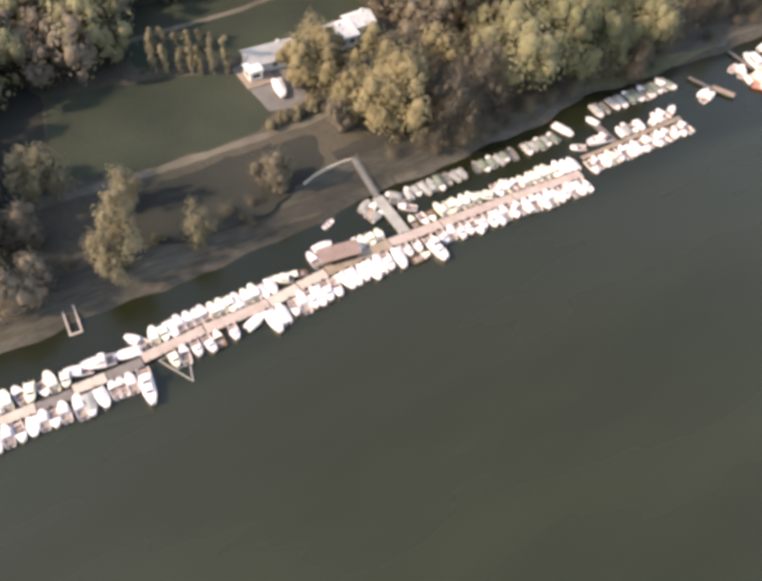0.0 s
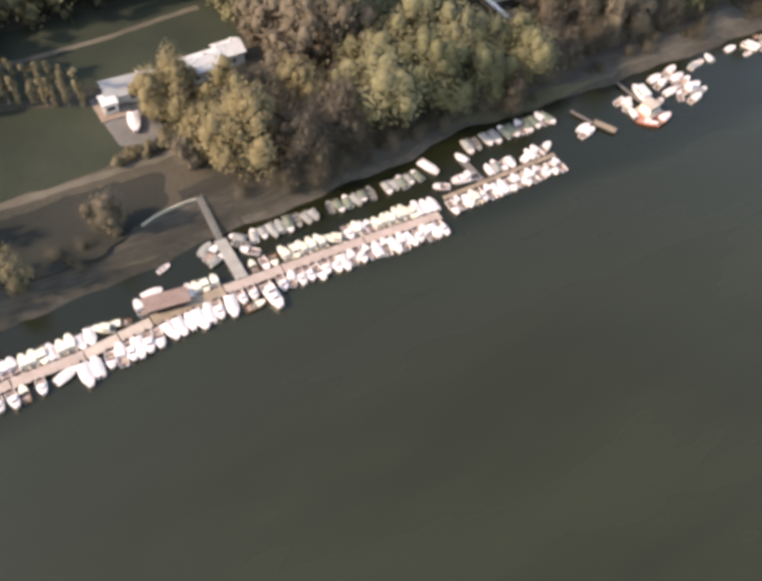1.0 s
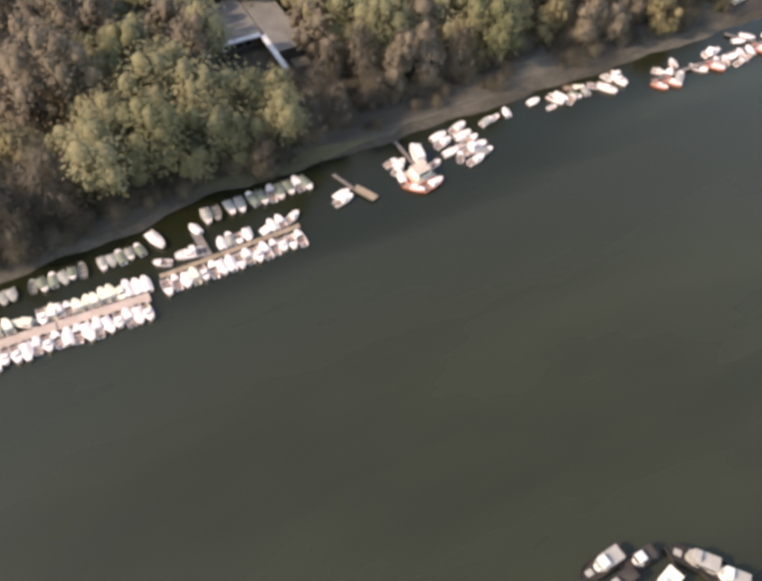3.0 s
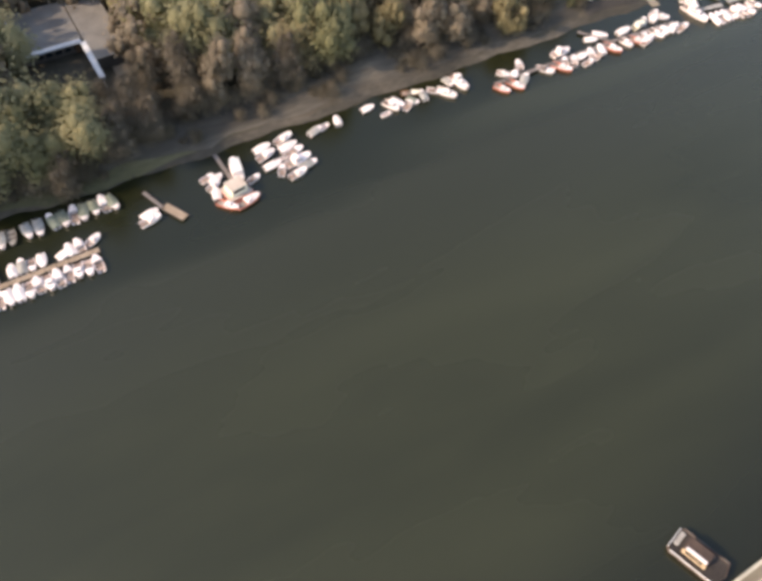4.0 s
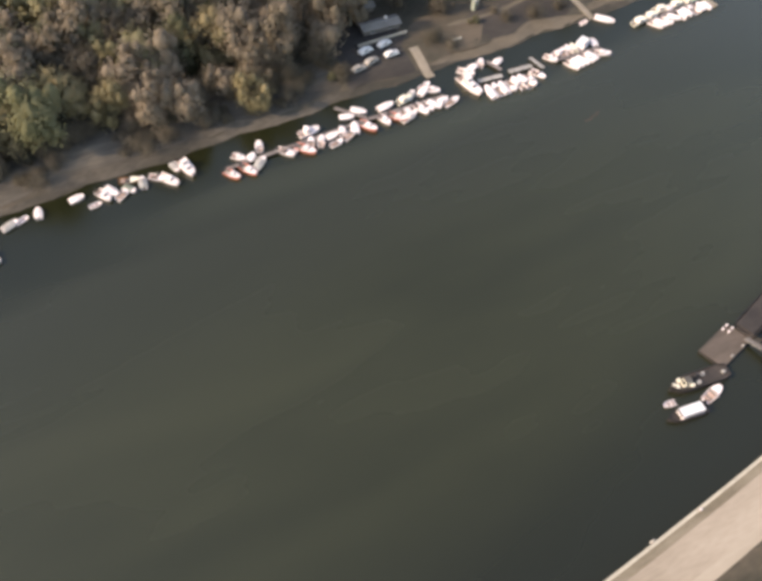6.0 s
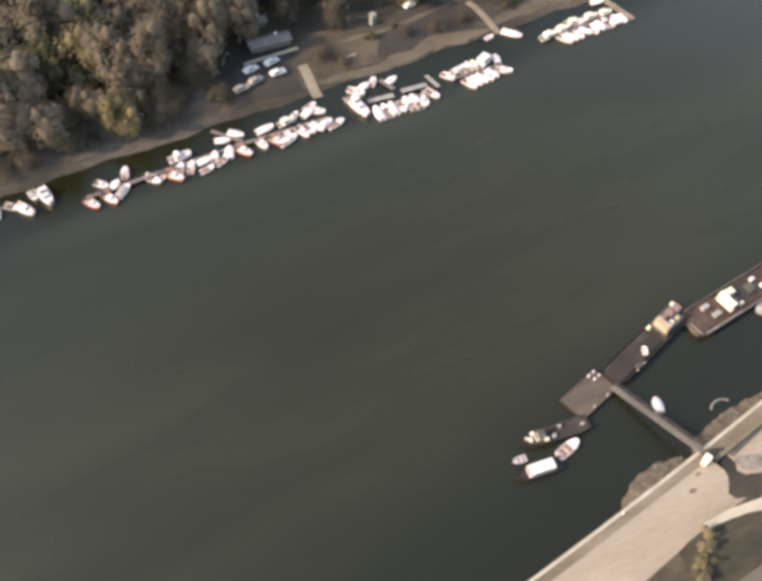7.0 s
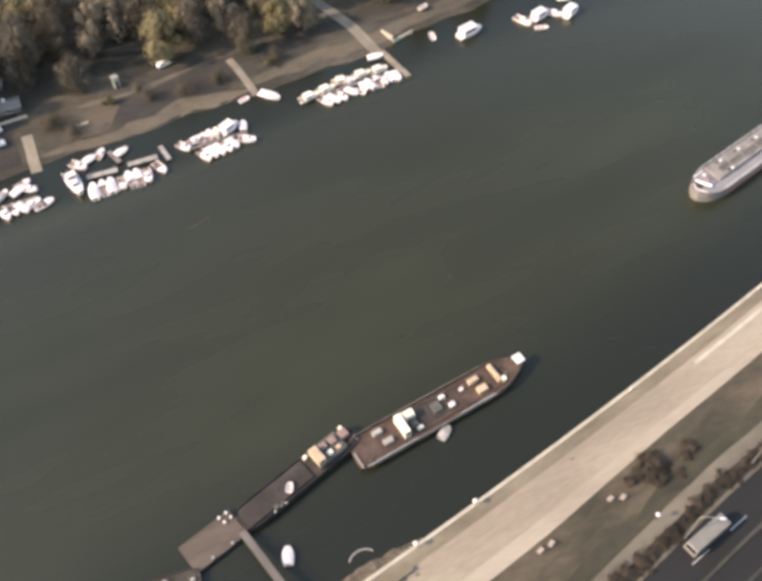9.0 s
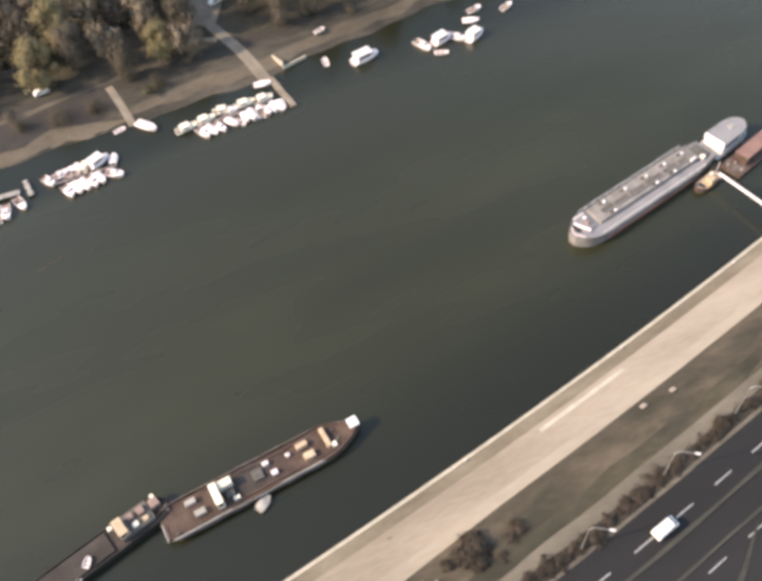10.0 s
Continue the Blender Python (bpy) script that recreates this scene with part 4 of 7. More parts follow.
def build_boat(kind):
    if kind == "cabin":
        L, B, h = 5.0, 1.9, 0.75
        ob = thing("motorboat", "white fibreglass motorboat with a small cabin", "boat")
        hull_part(ob, L, B, h, 0.25, GELCOAT)
        deck_part(ob, L, B, h, 0.45, 1.0, GELCOAT)
        house(ob, "cabin", -0.5, 1.4, 1.5, 1.1, h, 0.55, GELCOAT, 0.5)
        part("cockpit", boxes((-1.5, 0, 0.26, 1.7, 1.35, 0.05)), COCKPIT, ob)
        part("bench", boxes((-1.9, 0, 0.3, 0.45, 1.3, 0.35), bevel=0.05), SEAT, ob)
        outboard(ob, L, h)
    elif kind == "cream":
        L, B, h = 5.2, 1.9, 0.75
        ob = thing("motorboat", "cream motorboat with a long cabin roof", "boat")
        hull_part(ob, L, B, h, 0.25, CREAM)
        deck_part(ob, L, B, h, 0.55, 1.0, CREAM)
        house(ob, "cabin", -1.3, 1.3, 1.55, 1.2, h, 0.75, GELCOAT, 0.4, CREAM)
        part("cockpit", boxes((-1.95, 0, 0.26, 0.9, 1.3, 0.05)), COCKPIT, ob)
        outboard(ob, L, h)
    elif kind == "open":
        L, B, h = 4.6, 1.75, 0.62
        ob = thing("motorboat", "open white motorboat with dark windscreen and red-brown seats", "boat")
        hull_part(ob, L, B, h, 0.2, GELCOAT)
        deck_part(ob, L, B, h, 0.6, 1.0, GELCOAT)
        windscreen(ob, L, B, h, 0.62)
        part("cockpit", boxes((-0.6, 0, 0.21, 2.4, 1.25, 0.04)), COCKPIT, ob)
        for x in (-0.3, -1.5):
            part("bench", boxes((x, 0, 0.25, 0.5, 1.25, 0.32), bevel=0.05), SEAT, ob)
        outboard(ob, L, h)
    elif kind == "runabout":
        L, B, h = 4.4, 1.7, 0.6
        ob = thing("motorboat", "varnished wooden runabout with pale deck", "boat")
        hull_part(ob, L, B, h, 0.2, VARNISH)
        deck_part(ob, L, B, h, 0.55, 1.0, CREAM)
        windscreen(ob, L, B, h, 0.57)
        part("cockpit", boxes((-0.7, 0, 0.21, 2.0, 1.2, 0.04)), COCKPIT, ob)
        part("bench", boxes((-1.0, 0, 0.25, 0.5, 1.2, 0.3), bevel=0.05), SEAT, ob)
        outboard(ob, L, h)
    elif kind in ("white", "blue", "green", "grey"):
        L, B, h = 4.6, 1.8, 0.62
        ob = thing("covered_boat", f"white motorboat under a {kind} canvas cover", "boat")
        hull_part(ob, L, B, h, 0.2, GELCOAT)
        tarp(ob, L, B, h, 0.05, 0.8, 0.4, TARPS[kind])
        deck_part(ob, L, B, h, 0.8, 1.0, GELCOAT, 0.05)
        outboard(ob, L, h)
    elif kind == "old":
        L, B, h = 4.2, 1.7, 0.55
        ob = thing("old_boat", "weathered grey open boat with bare thwarts", "boat")
        hull_part(ob, L, B, h, 0.2, GREYPAVE)
        for x in (-1.2, 0.0, 1.0):
            part("thwart", boxes((x, 0, 0.36, 0.26, 1.3, 0.05)), SHIPGREY, ob)
        deck_part(ob, L, B, h, 0.85, 1.0, SHIPGREY, 0.04)
    elif kind == "worn":
        L, B, h = 4.4, 1.75, 0.58
        ob = thing("covered_boat", "weathered grey boat under a dull cover", "boat")
        hull_part(ob, L, B, h, 0.2, SHIPGREY)
        tarp(ob, L, B, h, 0.1, 0.75, 0.3, TARPS["grey"])
        deck_part(ob, L, B, h, 0.75, 1.0, SHIPGREY, 0.05)
    elif kind == "rose":
        L, B, h = 4.8, 1.85, 0.7
        ob = thing("motorboat", "white-decked motorboat with a faded red hull", "boat")
        hull_part(ob, L, B, h, 0.22, ROSE)
        deck_part(ob, L, B, h, 0.4, 1.0, GELCOAT)
        house(ob, "cabin", -0.3, 1.3, 1.4, 1.0, h, 0.5, GELCOAT, 0.45)
        part("cockpit", boxes((-1.4, 0, 0.24, 1.7, 1.3, 0.04)), COCKPIT, ob)
        outboard(ob, L, h)
    elif kind == "dinghy":
        L, B, h = 2.8, 1.25, 0.42
        ob = thing("dinghy", "small white rowing dinghy with two thwarts", "boat")
        hull_part(ob, L, B, h, 0.12, GELCOAT)
        for x in (-0.7, 0.3):
            part("thwart", boxes((x, 0, 0.3, 0.24, 1.05, 0.04)), VARNISH, ob)
    elif kind == "large":
        L, B, h = 7.6, 2.5, 0.95
        ob = thing("cabin_cruiser", "long white cabin cruiser with a raised wheelhouse", "boat")
        hull_part(ob, L, B, h, 0.35, GELCOAT)
        deck_part(ob, L, B, h, 0.3, 1.0, GELCOAT)
        house(ob, "cabin", -1.6, 2.2, 2.0, 1.4, h, 0.7, GELCOAT, 0.6)
        house(ob, "wheelhouse", -1.4, 0.4, 1.7, 1.5, h + 0.7, 0.7, GELCOAT, 0.4, GELCOAT)
        part("cockpit", boxes((-2.6, 0, 0.36, 1.6, 1.9, 0.05)), COCKPIT, ob)
        part("bench", boxes((-3.2, 0, 0.4, 0.5, 1.8, 0.4), bevel=0.06), SEAT, ob)
        outboard(ob, L, h)
    elif kind == "houseboat":
        L, B, h = 6.4, 2.6, 0.7
        ob = thing("houseboat", "white houseboat with a flat cabin roof", "boat")
        hull_part(ob, L, B, h, 0.3, GELCOAT)
        deck_part(ob, L, B, h, 0.05, 1.0, GELCOAT, 0.04)
        house(ob, "cabin", -2.4, 1.8, 2.2, 2.0, h + 0.05, 1.5, GELCOAT, 0.25, ROOFWHITE)
        part("rail", tubes(((1.9, -1.0, 0.8), (1.9, -1.0, 1.5), 0.03), ((1.9, 1.0, 0.8), (1.9, 1.0, 1.5), 0.03), ((1.9, -1.0, 1.5), (1.9, 1.0, 1.5), 0.03)), STEEL, ob)
    return ob


FLEET = {}
SIZE = {"cabin": 5.0, "cream": 5.2, "open": 4.6, "runabout": 4.4, "white": 4.6, "blue": 4.6, "green": 4.6, "grey": 4.6, "rose": 4.8, "old": 4.2, "worn": 4.4, "dinghy": 2.8, "large": 7.6, "houseboat": 6.4}


def moor(kind, x, y, heading, length=0.0, z=0.0, group="moored boats"):
    m = pose(x, y, z, 0, 0, heading)
    if kind not in FLEET:
        FLEET[kind] = build_boat(kind)
        FLEET[kind].matrix_basis = pose(x, y, z, 0, 0, heading)
        return tagged(FLEET[kind], group=group)
    k = length / SIZE[kind] if length else 1.0
    return copy_thing(FLEET[kind], m @ Matrix.Diagonal((1.06 * k, 1.2 * (0.5 + 0.5 * k), 0.6 + 0.4 * k, 1)))


rb = random.Random(5)
COMMON = ["cabin"] * 9 + ["white"] * 8 + ["open"] * 6 + ["cream"] + ["grey"] + ["runabout"]
BANKSIDE = ["cream"] * 8 + ["cabin"] * 4 + ["open"] * 2 + ["white"] * 6
SHADY = ["green"] * 4 + ["grey"] * 4 + ["white"] + ["old"] * 5 + ["worn"] * 6


def dock_mid(x):
    return float(np.interp(x, [-40, -16, 8.6, 8.8, 21, 34, 47, 61, 74, 92, 110], [87.6, 87.4, 87.5, 88.3, 89.0, 88.9, 90.5, 91.2, 90.9, 90.2, 89.1]))


def moor_row(xs, edge, side, kinds, lengths, spread=6.0, flip=0.35):
    """Boats end-on to a dock edge; side -1: towards the river, 1: towards the bank."""
    for x in xs:
        L = rb.uniform(*lengths)
        a = 90 * side + rb.gauss(0, spread) + (180 if rb.random() < flip else 0)
        moor(rb.choice(kinds), x + rb.uniform(-0.15, 0.15), edge(x) + side * (L / 2 + 0.25), a, L)


near = lambda x: dock_mid(x) - 1.2
far = lambda x: dock_mid(x) + 1.2
moor_row([-36, -33.6, -31, -28.7, -26.5, -24, -22, -19.8, -17.6], near, -1, COMMON, (3.6, 4.8))
moor_row([-15.6, -13.7, -11.6, -9.8, -8.2, -6.3, -3.8, -2.1, 0.1, 2.5, 3.8, 5.4], near, -1, COMMON, (3.4, 4.6))
moor("large", 7.7, 82.4, -96)
moor_row([13.9, 15.8, 18.3, 20.4, 22.5, 25.5], near, -1, COMMON, (3.0, 3.8))
moor("white", 29.7, 86.2, 22, 4.0)
moor_row([33.0, 35.0, 37.6, 39.7, 41.4, 43.0, 44.9, 46.8, 49.4, 51.4, 53.6, 55.2, 57.0, 59.0, 61.7], near, -1, COMMON, (3.6, 5.2))
moor("runabout", 65.4, 85.1, 3, 3.8)
moor_row([64.2, 66.4], near, -1, COMMON, (2.8, 3.2))
moor("large", 69.4, 85.9, -86, 6.4)
moor_row([72.6 + 1.88 * k for k in range(20)], near, -1, COMMON, (3.3, 4.3))
moor_row([-34, -31, -28, -25, -22, -19, -16.2, -14.1, -11.9, -10.1, -8.3, -6.4, -4.3], far, 1, BANKSIDE, (3.2, 4.2))
moor("cabin", -1.6, 90.9, 160, 4.6)
moor("large", 2.0, 90.9, 168, 5.4)
moor("white", 7.2, 90.4, 172, 4.6)
moor("cabin", 9.3, 92.2, 128, 4.2)
moor_row([12.3, 14.0, 15.7, 17.3, 19.0, 20.6, 22.3, 23.9, 25.5, 27.2, 28.9, 30.6, 32.3, 34.2, 36.0], far, 1, BANKSIDE, (3.3, 4.0))
moor("cream", 38.9, 92.9, 150, 3.6)
moor("runabout", 42.0, 92.8, 160, 3.4)
moor_row([55.6, 57.3, 59.1, 60.9], far, 1, ["cream", "cabin", "white", "cream"], (2.8, 3.4))
moor_row([69.2, 71.6, 73.6], far, 1, ["cream", "runabout", "open"], (2.8, 3.8))
moor_row([76.2, 78.2, 80.0, 81.9, 83.8], far, 1, BANKSIDE, (3.0, 4.0))
moor("cream", 87.0, 93.2, 150, 4.4)
moor_row([90.2 + 1.6 * k for k in range(6)], far, 1, BANKSIDE, (3.2, 3.9), 8)
moor_row([100.0 + 1.65 * k for k in range(7)], far, 1, BANKSIDE, (3.3, 4.1), 8)
# outer dock
moor_row([113.6 + 1.9 * k for k in range(16)], lambda x: 92.2, -1, ["cabin", "open", "open", "white", "cabin", "cream"], (3.5, 4.0), 4)
moor("large", 120.4, 95.9, 170, 5.2)
moor("open", 114.8, 96.2, 150, 3.4)
moor_row([127.0, 128.9, 130.8, 132.8, 138.4, 140.2], lambda x: 94.0, 1, ["cabin", "white", "green", "grey", "open"], (2.8, 3.6), 10)
moor("cabin", 143.0, 96.2, 30, 3.2)
moor("white", 137.0, 95.4, 20, 3.2)
moor("white", 123.6, 101.9, 110, 3.0)
# rows close under the bank
moor_row([72.6 + 1.95 * k for k in range(21) if k not in (8, 15)], lambda x: 103.4, -1, SHADY, (2.9, 3.6), 8)
moor("white", 115.3, 102.9, -72, 5.0)
moor_row([127.0, 129.2, 132.4, 134.6, 137.6, 139.6, 141.7, 143.8, 145.9, 147.9, 149.6], lambda x: 107.0, -1, SHADY + ["white", "cabin", "open"] * 2, (3.8, 4.6), 6)
moor("open", 63.0, 101.0, 40, 3.8)
moor("worn", 62.4, 102.6, 35, 3.4)
moor("grey", 63.2, 99.0, 20, 3.2)
moor("old", 69.4, 100.6, 150, 3.6)
moor("open", 70.4, 98.2, 140, 3.6)
moor("grey", 69.6, 102.6, 140, 3.2)
moor("dinghy", 53.4, 101.8, 20, 1.6)
moor("cabin", 46.2, 94.4, 94, 3.8)
moor("white", 49.2, 96.8, 3, 3.8)
# pier with two boats, rafts and strays along the bank
moor("white", 155.2, 97.6, 15, 3.6)
moor("cabin", 154.8, 95.9, 12, 4.2)
for k, x, y, a, L in (("houseboat", 176.0, 101.2, 80, 4.4), ("open", 169.4, 101.6, 20, 3.0), ("white", 171.0, 100.6, 25, 3.2), ("cabin", 169.9, 99.0, 30, 3.2), ("white", 169.5, 96.4, 75, 3.2),
                      ("rose", 170.3, 92.6, -50, 3.6), ("rose", 174.4, 91.6, 14, 5.2), ("open", 178.2, 97.0, 20, 2.8)):
    moor(k, x, y, a, L)
for k, x, y, a, L in (("white", 183.5, 104.6, 12, 3.8), ("cabin", 183.4, 102.2, 18, 4.2), ("cabin", 189.0, 105.2, 20, 4.2), ("white", 188.8, 102.5, 12, 4.2), ("open", 189.4, 100.5, 14, 4.2), ("white", 183.4, 98.8, 8, 3.8),
                      ("large", 188.9, 97.5, 9, 5.6), ("grey", 190.2, 95.6, 6, 4.2), ("open", 184.6, 96.4, 60, 3.0), ("cabin", 187.2, 94.0, 12, 4.0), ("dinghy", 186.0, 99.6, 10, 2.6)):
    moor(k, x, y, a, L)
for k, x, y, a, L in (("grey", 196.4, 104.2, 20, 3.4), ("dinghy", 199.0, 104.6, 20, 2.6), ("white", 202.5, 104.9, 80, 2.8), ("white", 210.6, 105.4, 8, 3.0), ("cabin", 216.0, 103.8, -65, 4.0), ("white", 217.8, 104.2, -65, 3.6),
                      ("open", 219.8, 102.2, 35, 3.8), ("green", 221.4, 103.2, -60, 3.0), ("runabout", 222.2, 105.6, -20, 4.2), ("grey", 224.6, 103.4, 80, 3.2), ("cabin", 229.8, 101.8, -58, 4.8), ("open", 227.8, 103.6, -40, 3.6),
                      ("large", 234.6, 103.6, -80, 5.4), ("grey", 232.4, 105.0, -80, 3.0), ("dinghy", 213.6, 101.8, 5, 2.4)):
    moor(k, x, y, a, L)
for k, x, y, a, L in (("rose", 242.6, 96.9, -60, 3.8), ("rose", 246.3, 96.6, -65, 4.4), ("cabin", 245.9, 101.3, -50, 3.0), ("white", 248.4, 99.9, 40, 2.6), ("grey", 249.4, 97.2, 40, 3.8), ("cabin", 251.4, 102.2, 70, 3.0), ("open", 256.0, 98.0, -55, 4.2),
                      ("dinghy", 257.6, 97.2, 20, 2.6), ("large", 263.4, 101.4, 4, 4.6), ("rose", 260.3, 96.8, -55, 4.8), ("open", 262.2, 97.8, 60, 3.4), ("cabin", 264.6, 97.3, 60, 3.2), ("white", 267.6, 97.9, 10, 3.0), ("open", 267.4, 95.2, 10, 3.0),
                      ("cabin", 270.2, 97.6, 70, 3.4), ("open", 271.6, 96.4, 25, 4.2), ("white", 273.6, 97.8, 70, 3.4), ("rose", 276.4, 97.2, -62, 4.8), ("white", 273.6, 102.2, -20, 3.2), ("white", 277.0, 102.9, -45, 3.6)):
    moor(k, x, y, a, L)
for k, x, y, a, L in (("cabin", 281.0, 97.2, -75, 3.6), ("rose", 284.2, 96.6, -50, 4.2), ("open", 286.2, 97.2, 15, 3.6), ("cabin", 286.6, 95.4, 18, 4.4), ("white", 283.4, 101.2, 8, 4.0), ("cream", 288.6, 101.2, 12, 3.8), ("grey", 291.0, 102.0, 40, 3.0),
                      ("cabin", 290.6, 96.6, -70, 4.0), ("open", 292.4, 96.8, -70, 3.6), ("white", 294.2, 96.6, -60, 3.6), ("cabin", 296.0, 96.4, 15, 4.0), ("open", 298.4, 95.4, 14, 4.0), ("white", 294.4, 101.9, 30, 3.4), ("cabin", 296.6, 101.4, -40, 3.4), ("open", 295.6, 103.4, 20, 3.2)):
    moor(k, x, y, a, L)
# boats round the forked floats
moor("large", 305.6, 98.6, -82, 7.4)
for k, x, y, a, L in (("cabin", 307.6, 103.4, -50, 4.0), ("white", 310.2, 104.2, 20, 2.8), ("cabin", 312.8, 104.6, 50, 2.8), ("white", 317.0, 103.2, 20, 3.0)):
    moor(k, x, y, a, L)
moor_row([308.8, 310.7, 312.6, 314.8, 316.6, 318.4, 320.2], lambda x: 96.4 - 0.05 * (x - 308), -1, ["cabin", "cabin", "white", "open"], (3.8, 4.6), 5)
moor("open", 323.2, 94.6, -70, 4.0)
moor("dinghy", 313.0, 92.4, 12, 2.6)
for k, x, y, a, L in (("cabin", 329.8, 98.2, -60, 3.4), ("cabin", 332.4, 98.9, 15, 3.2), ("open", 334.2, 98.6, 60, 3.0), ("cabin", 335.8, 98.6, 70, 3.4), ("cream", 337.4, 98.5, 70, 3.4), ("houseboat", 340.6, 98.9, 25, 4.6), ("white", 343.8, 98.3, 70, 2.8),
                      ("cabin", 333.0, 93.4, -72, 4.0), ("white", 334.8, 93.6, -72, 3.8), ("white", 336.5, 93.8, -72, 3.8), ("cabin", 338.2, 93.9, -72, 3.8), ("white", 339.8, 94.2, -70, 3.6), ("cabin", 342.8, 93.9, -35, 4.0)):
    moor(k, x, y, a, L)
for k, x, y, a, L in (("cream", 360.6, 100.1, 5, 4.6), ("cream", 365.0, 100.7, 6, 4.4), ("cream", 369.6, 101.8, -12, 4.4), ("cabin", 371.0, 100.9, 10, 3.6), ("cream", 374.6, 101.7, 2, 4.4), ("cream", 378.9, 101.3, 2, 4.2), ("cabin", 363.6, 97.2, -65, 4.0),
                      ("white", 365.4, 97.2, -65, 3.8), ("cabin", 367.3, 97.2, -64, 3.6), ("white", 370.2, 97.6, -60, 3.4), ("dinghy", 371.8, 96.6, -60, 2.8)):
    moor(k, x, y, a, L)
moor_row([373.6, 375.3, 377.0, 378.7, 380.4, 382.1], lambda x: 99.6, -1, ["white", "cabin", "white", "open"], (3.2, 3.6), 4)
for k, x, y, a, L in (("white", 380.6, 106.4, -8, 3.6), ("white", 352.8, 105.4, -52, 5.0), ("dinghy", 347.2, 106.8, 10, 2.4), ("dinghy", 396.6, 107.0, 80, 2.6), ("cabin", 419.2, 101.6, -70, 4.6), ("houseboat", 424.0, 101.2, 15, 5.0), ("cabin", 427.6, 100.4, -50, 4.2),
                      ("houseboat", 431.6, 98.9, 25, 5.0), ("dinghy", 421.8, 97.0, -25, 3.0), ("open", 436.6, 108.2, 10, 3.4), ("white", 433.6, 104.6, -20, 3.6), ("open", 444.0, 105.4, 20, 3.2)):
    moor(k, x, y, a, L)
moor("houseboat", 405.2, 103.8, 10, 6.2)
# shed-roofed work float between the docks
wf = thing("work_float", "brown-roofed work float moored between boats", "float", pose(50.8, 93.2, 0, 0, 0, -8))
part("pontoon", boxes((0, 0, -0.2, 7.8, 3.4, 0.75), bevel=0.05), FLOAT, wf)
part("roof", boxes((0.3, -0.2, 2.0, 8.6, 3.8, 0.12), bevel=0.03), ROSEROOF, wf, "brown boarded flat roof")
for x in (-3.3, 0, 3.3):
    for y in (-1.35, 1.35):
        part("post", boxes((x, y, 0.55, 0.14, 0.14, 1.45)), VARNISH, wf)
# mooring frame on the dock's river side
bm = tubes(((11.3, 86.7, 0.2), (15.0, 79.8, 0.2), 0.13), ((16.6, 86.8, 0.2), (15.0, 79.8, 0.2), 0.13), ((13.0, 83.4, 0.2), (15.8, 83.6, 0.2), 0.1), ((11.3, 86.7, 0.2), (16.6, 86.8, 0.2), 0.1))
tagged(part("mooring_boom", bm, SHIPGREY), "pale triangular mooring boom on floats", "boom")
# launching frame on the strand
lf = thing("launching_frame", "pale wooden launching frame at the waterline", "slipway", pose(0.6, 103.2, 0, 0, 0, -3))
for sx in (-1.1, 1.1):
    bm = bmesh.new()
    loft(bm, [[(sx * 0.95 - 0.16, y, z), (sx * 0.95 + 0.16, y, z), (sx * 0.95 + 0.16, y, z + 0.2), (sx * 0.95 - 0.16, y, z + 0.2)] for y, z in ((-4.0, 0.05), (4.0, 1.1))], closed=True)
    part("beam", bm, DECKS["pale"], lf)
part("crossbeam", boxes((0, -3.9, 0.05, 2.2, 0.35, 0.26), (0, 3.9, 1.1, 2.2, 0.35, 0.2)), DECKS["pale"], lf)

# raft with a tan roof
raft = thing("raft", "tan-roofed raft with boats tied round it", "raft", pose(173.6, 95.6, 0, 0, 0, 10))
part("float", boxes((0, 0, -0.2, 5.6, 5.0, 0.7), bevel=0.06), ROSE, raft)
part("deck", boxes((0, 0, 0.5, 5.3, 4.7, 0.1)), DECKS["pale"], raft)
house(raft, "cabin", -1.9, 1.9, 3.2, 3.2, 0.6, 1.9, CREAM, 0.1, DECKS["pale"])

# ---- ships and barges off the near quay ----
def ship_rings(L, B, free, n=17, bow=0.3, stern=0.12, sheer=0.35, tip=0.06, power=2.4, root=1.0):
    rings = []
    for i in range(n):
        u = i / (n - 1)
        w = B / 2
        if u > 1 - bow:
            w *= max(tip, (1 - ((u - 1 + bow) / bow) ** power) ** root)
        if u < stern:
            w *= 0.7 + 0.3 * math.sin(u / stern * math.pi / 2)
        x = -L / 2 + L * u
        s = free + sheer * max(0, (u - 0.6) / 0.4) ** 2 + 0.3 * sheer * max(0, (0.2 - u) / 0.2) ** 2
        rings.append((x, w, s))
    return rings


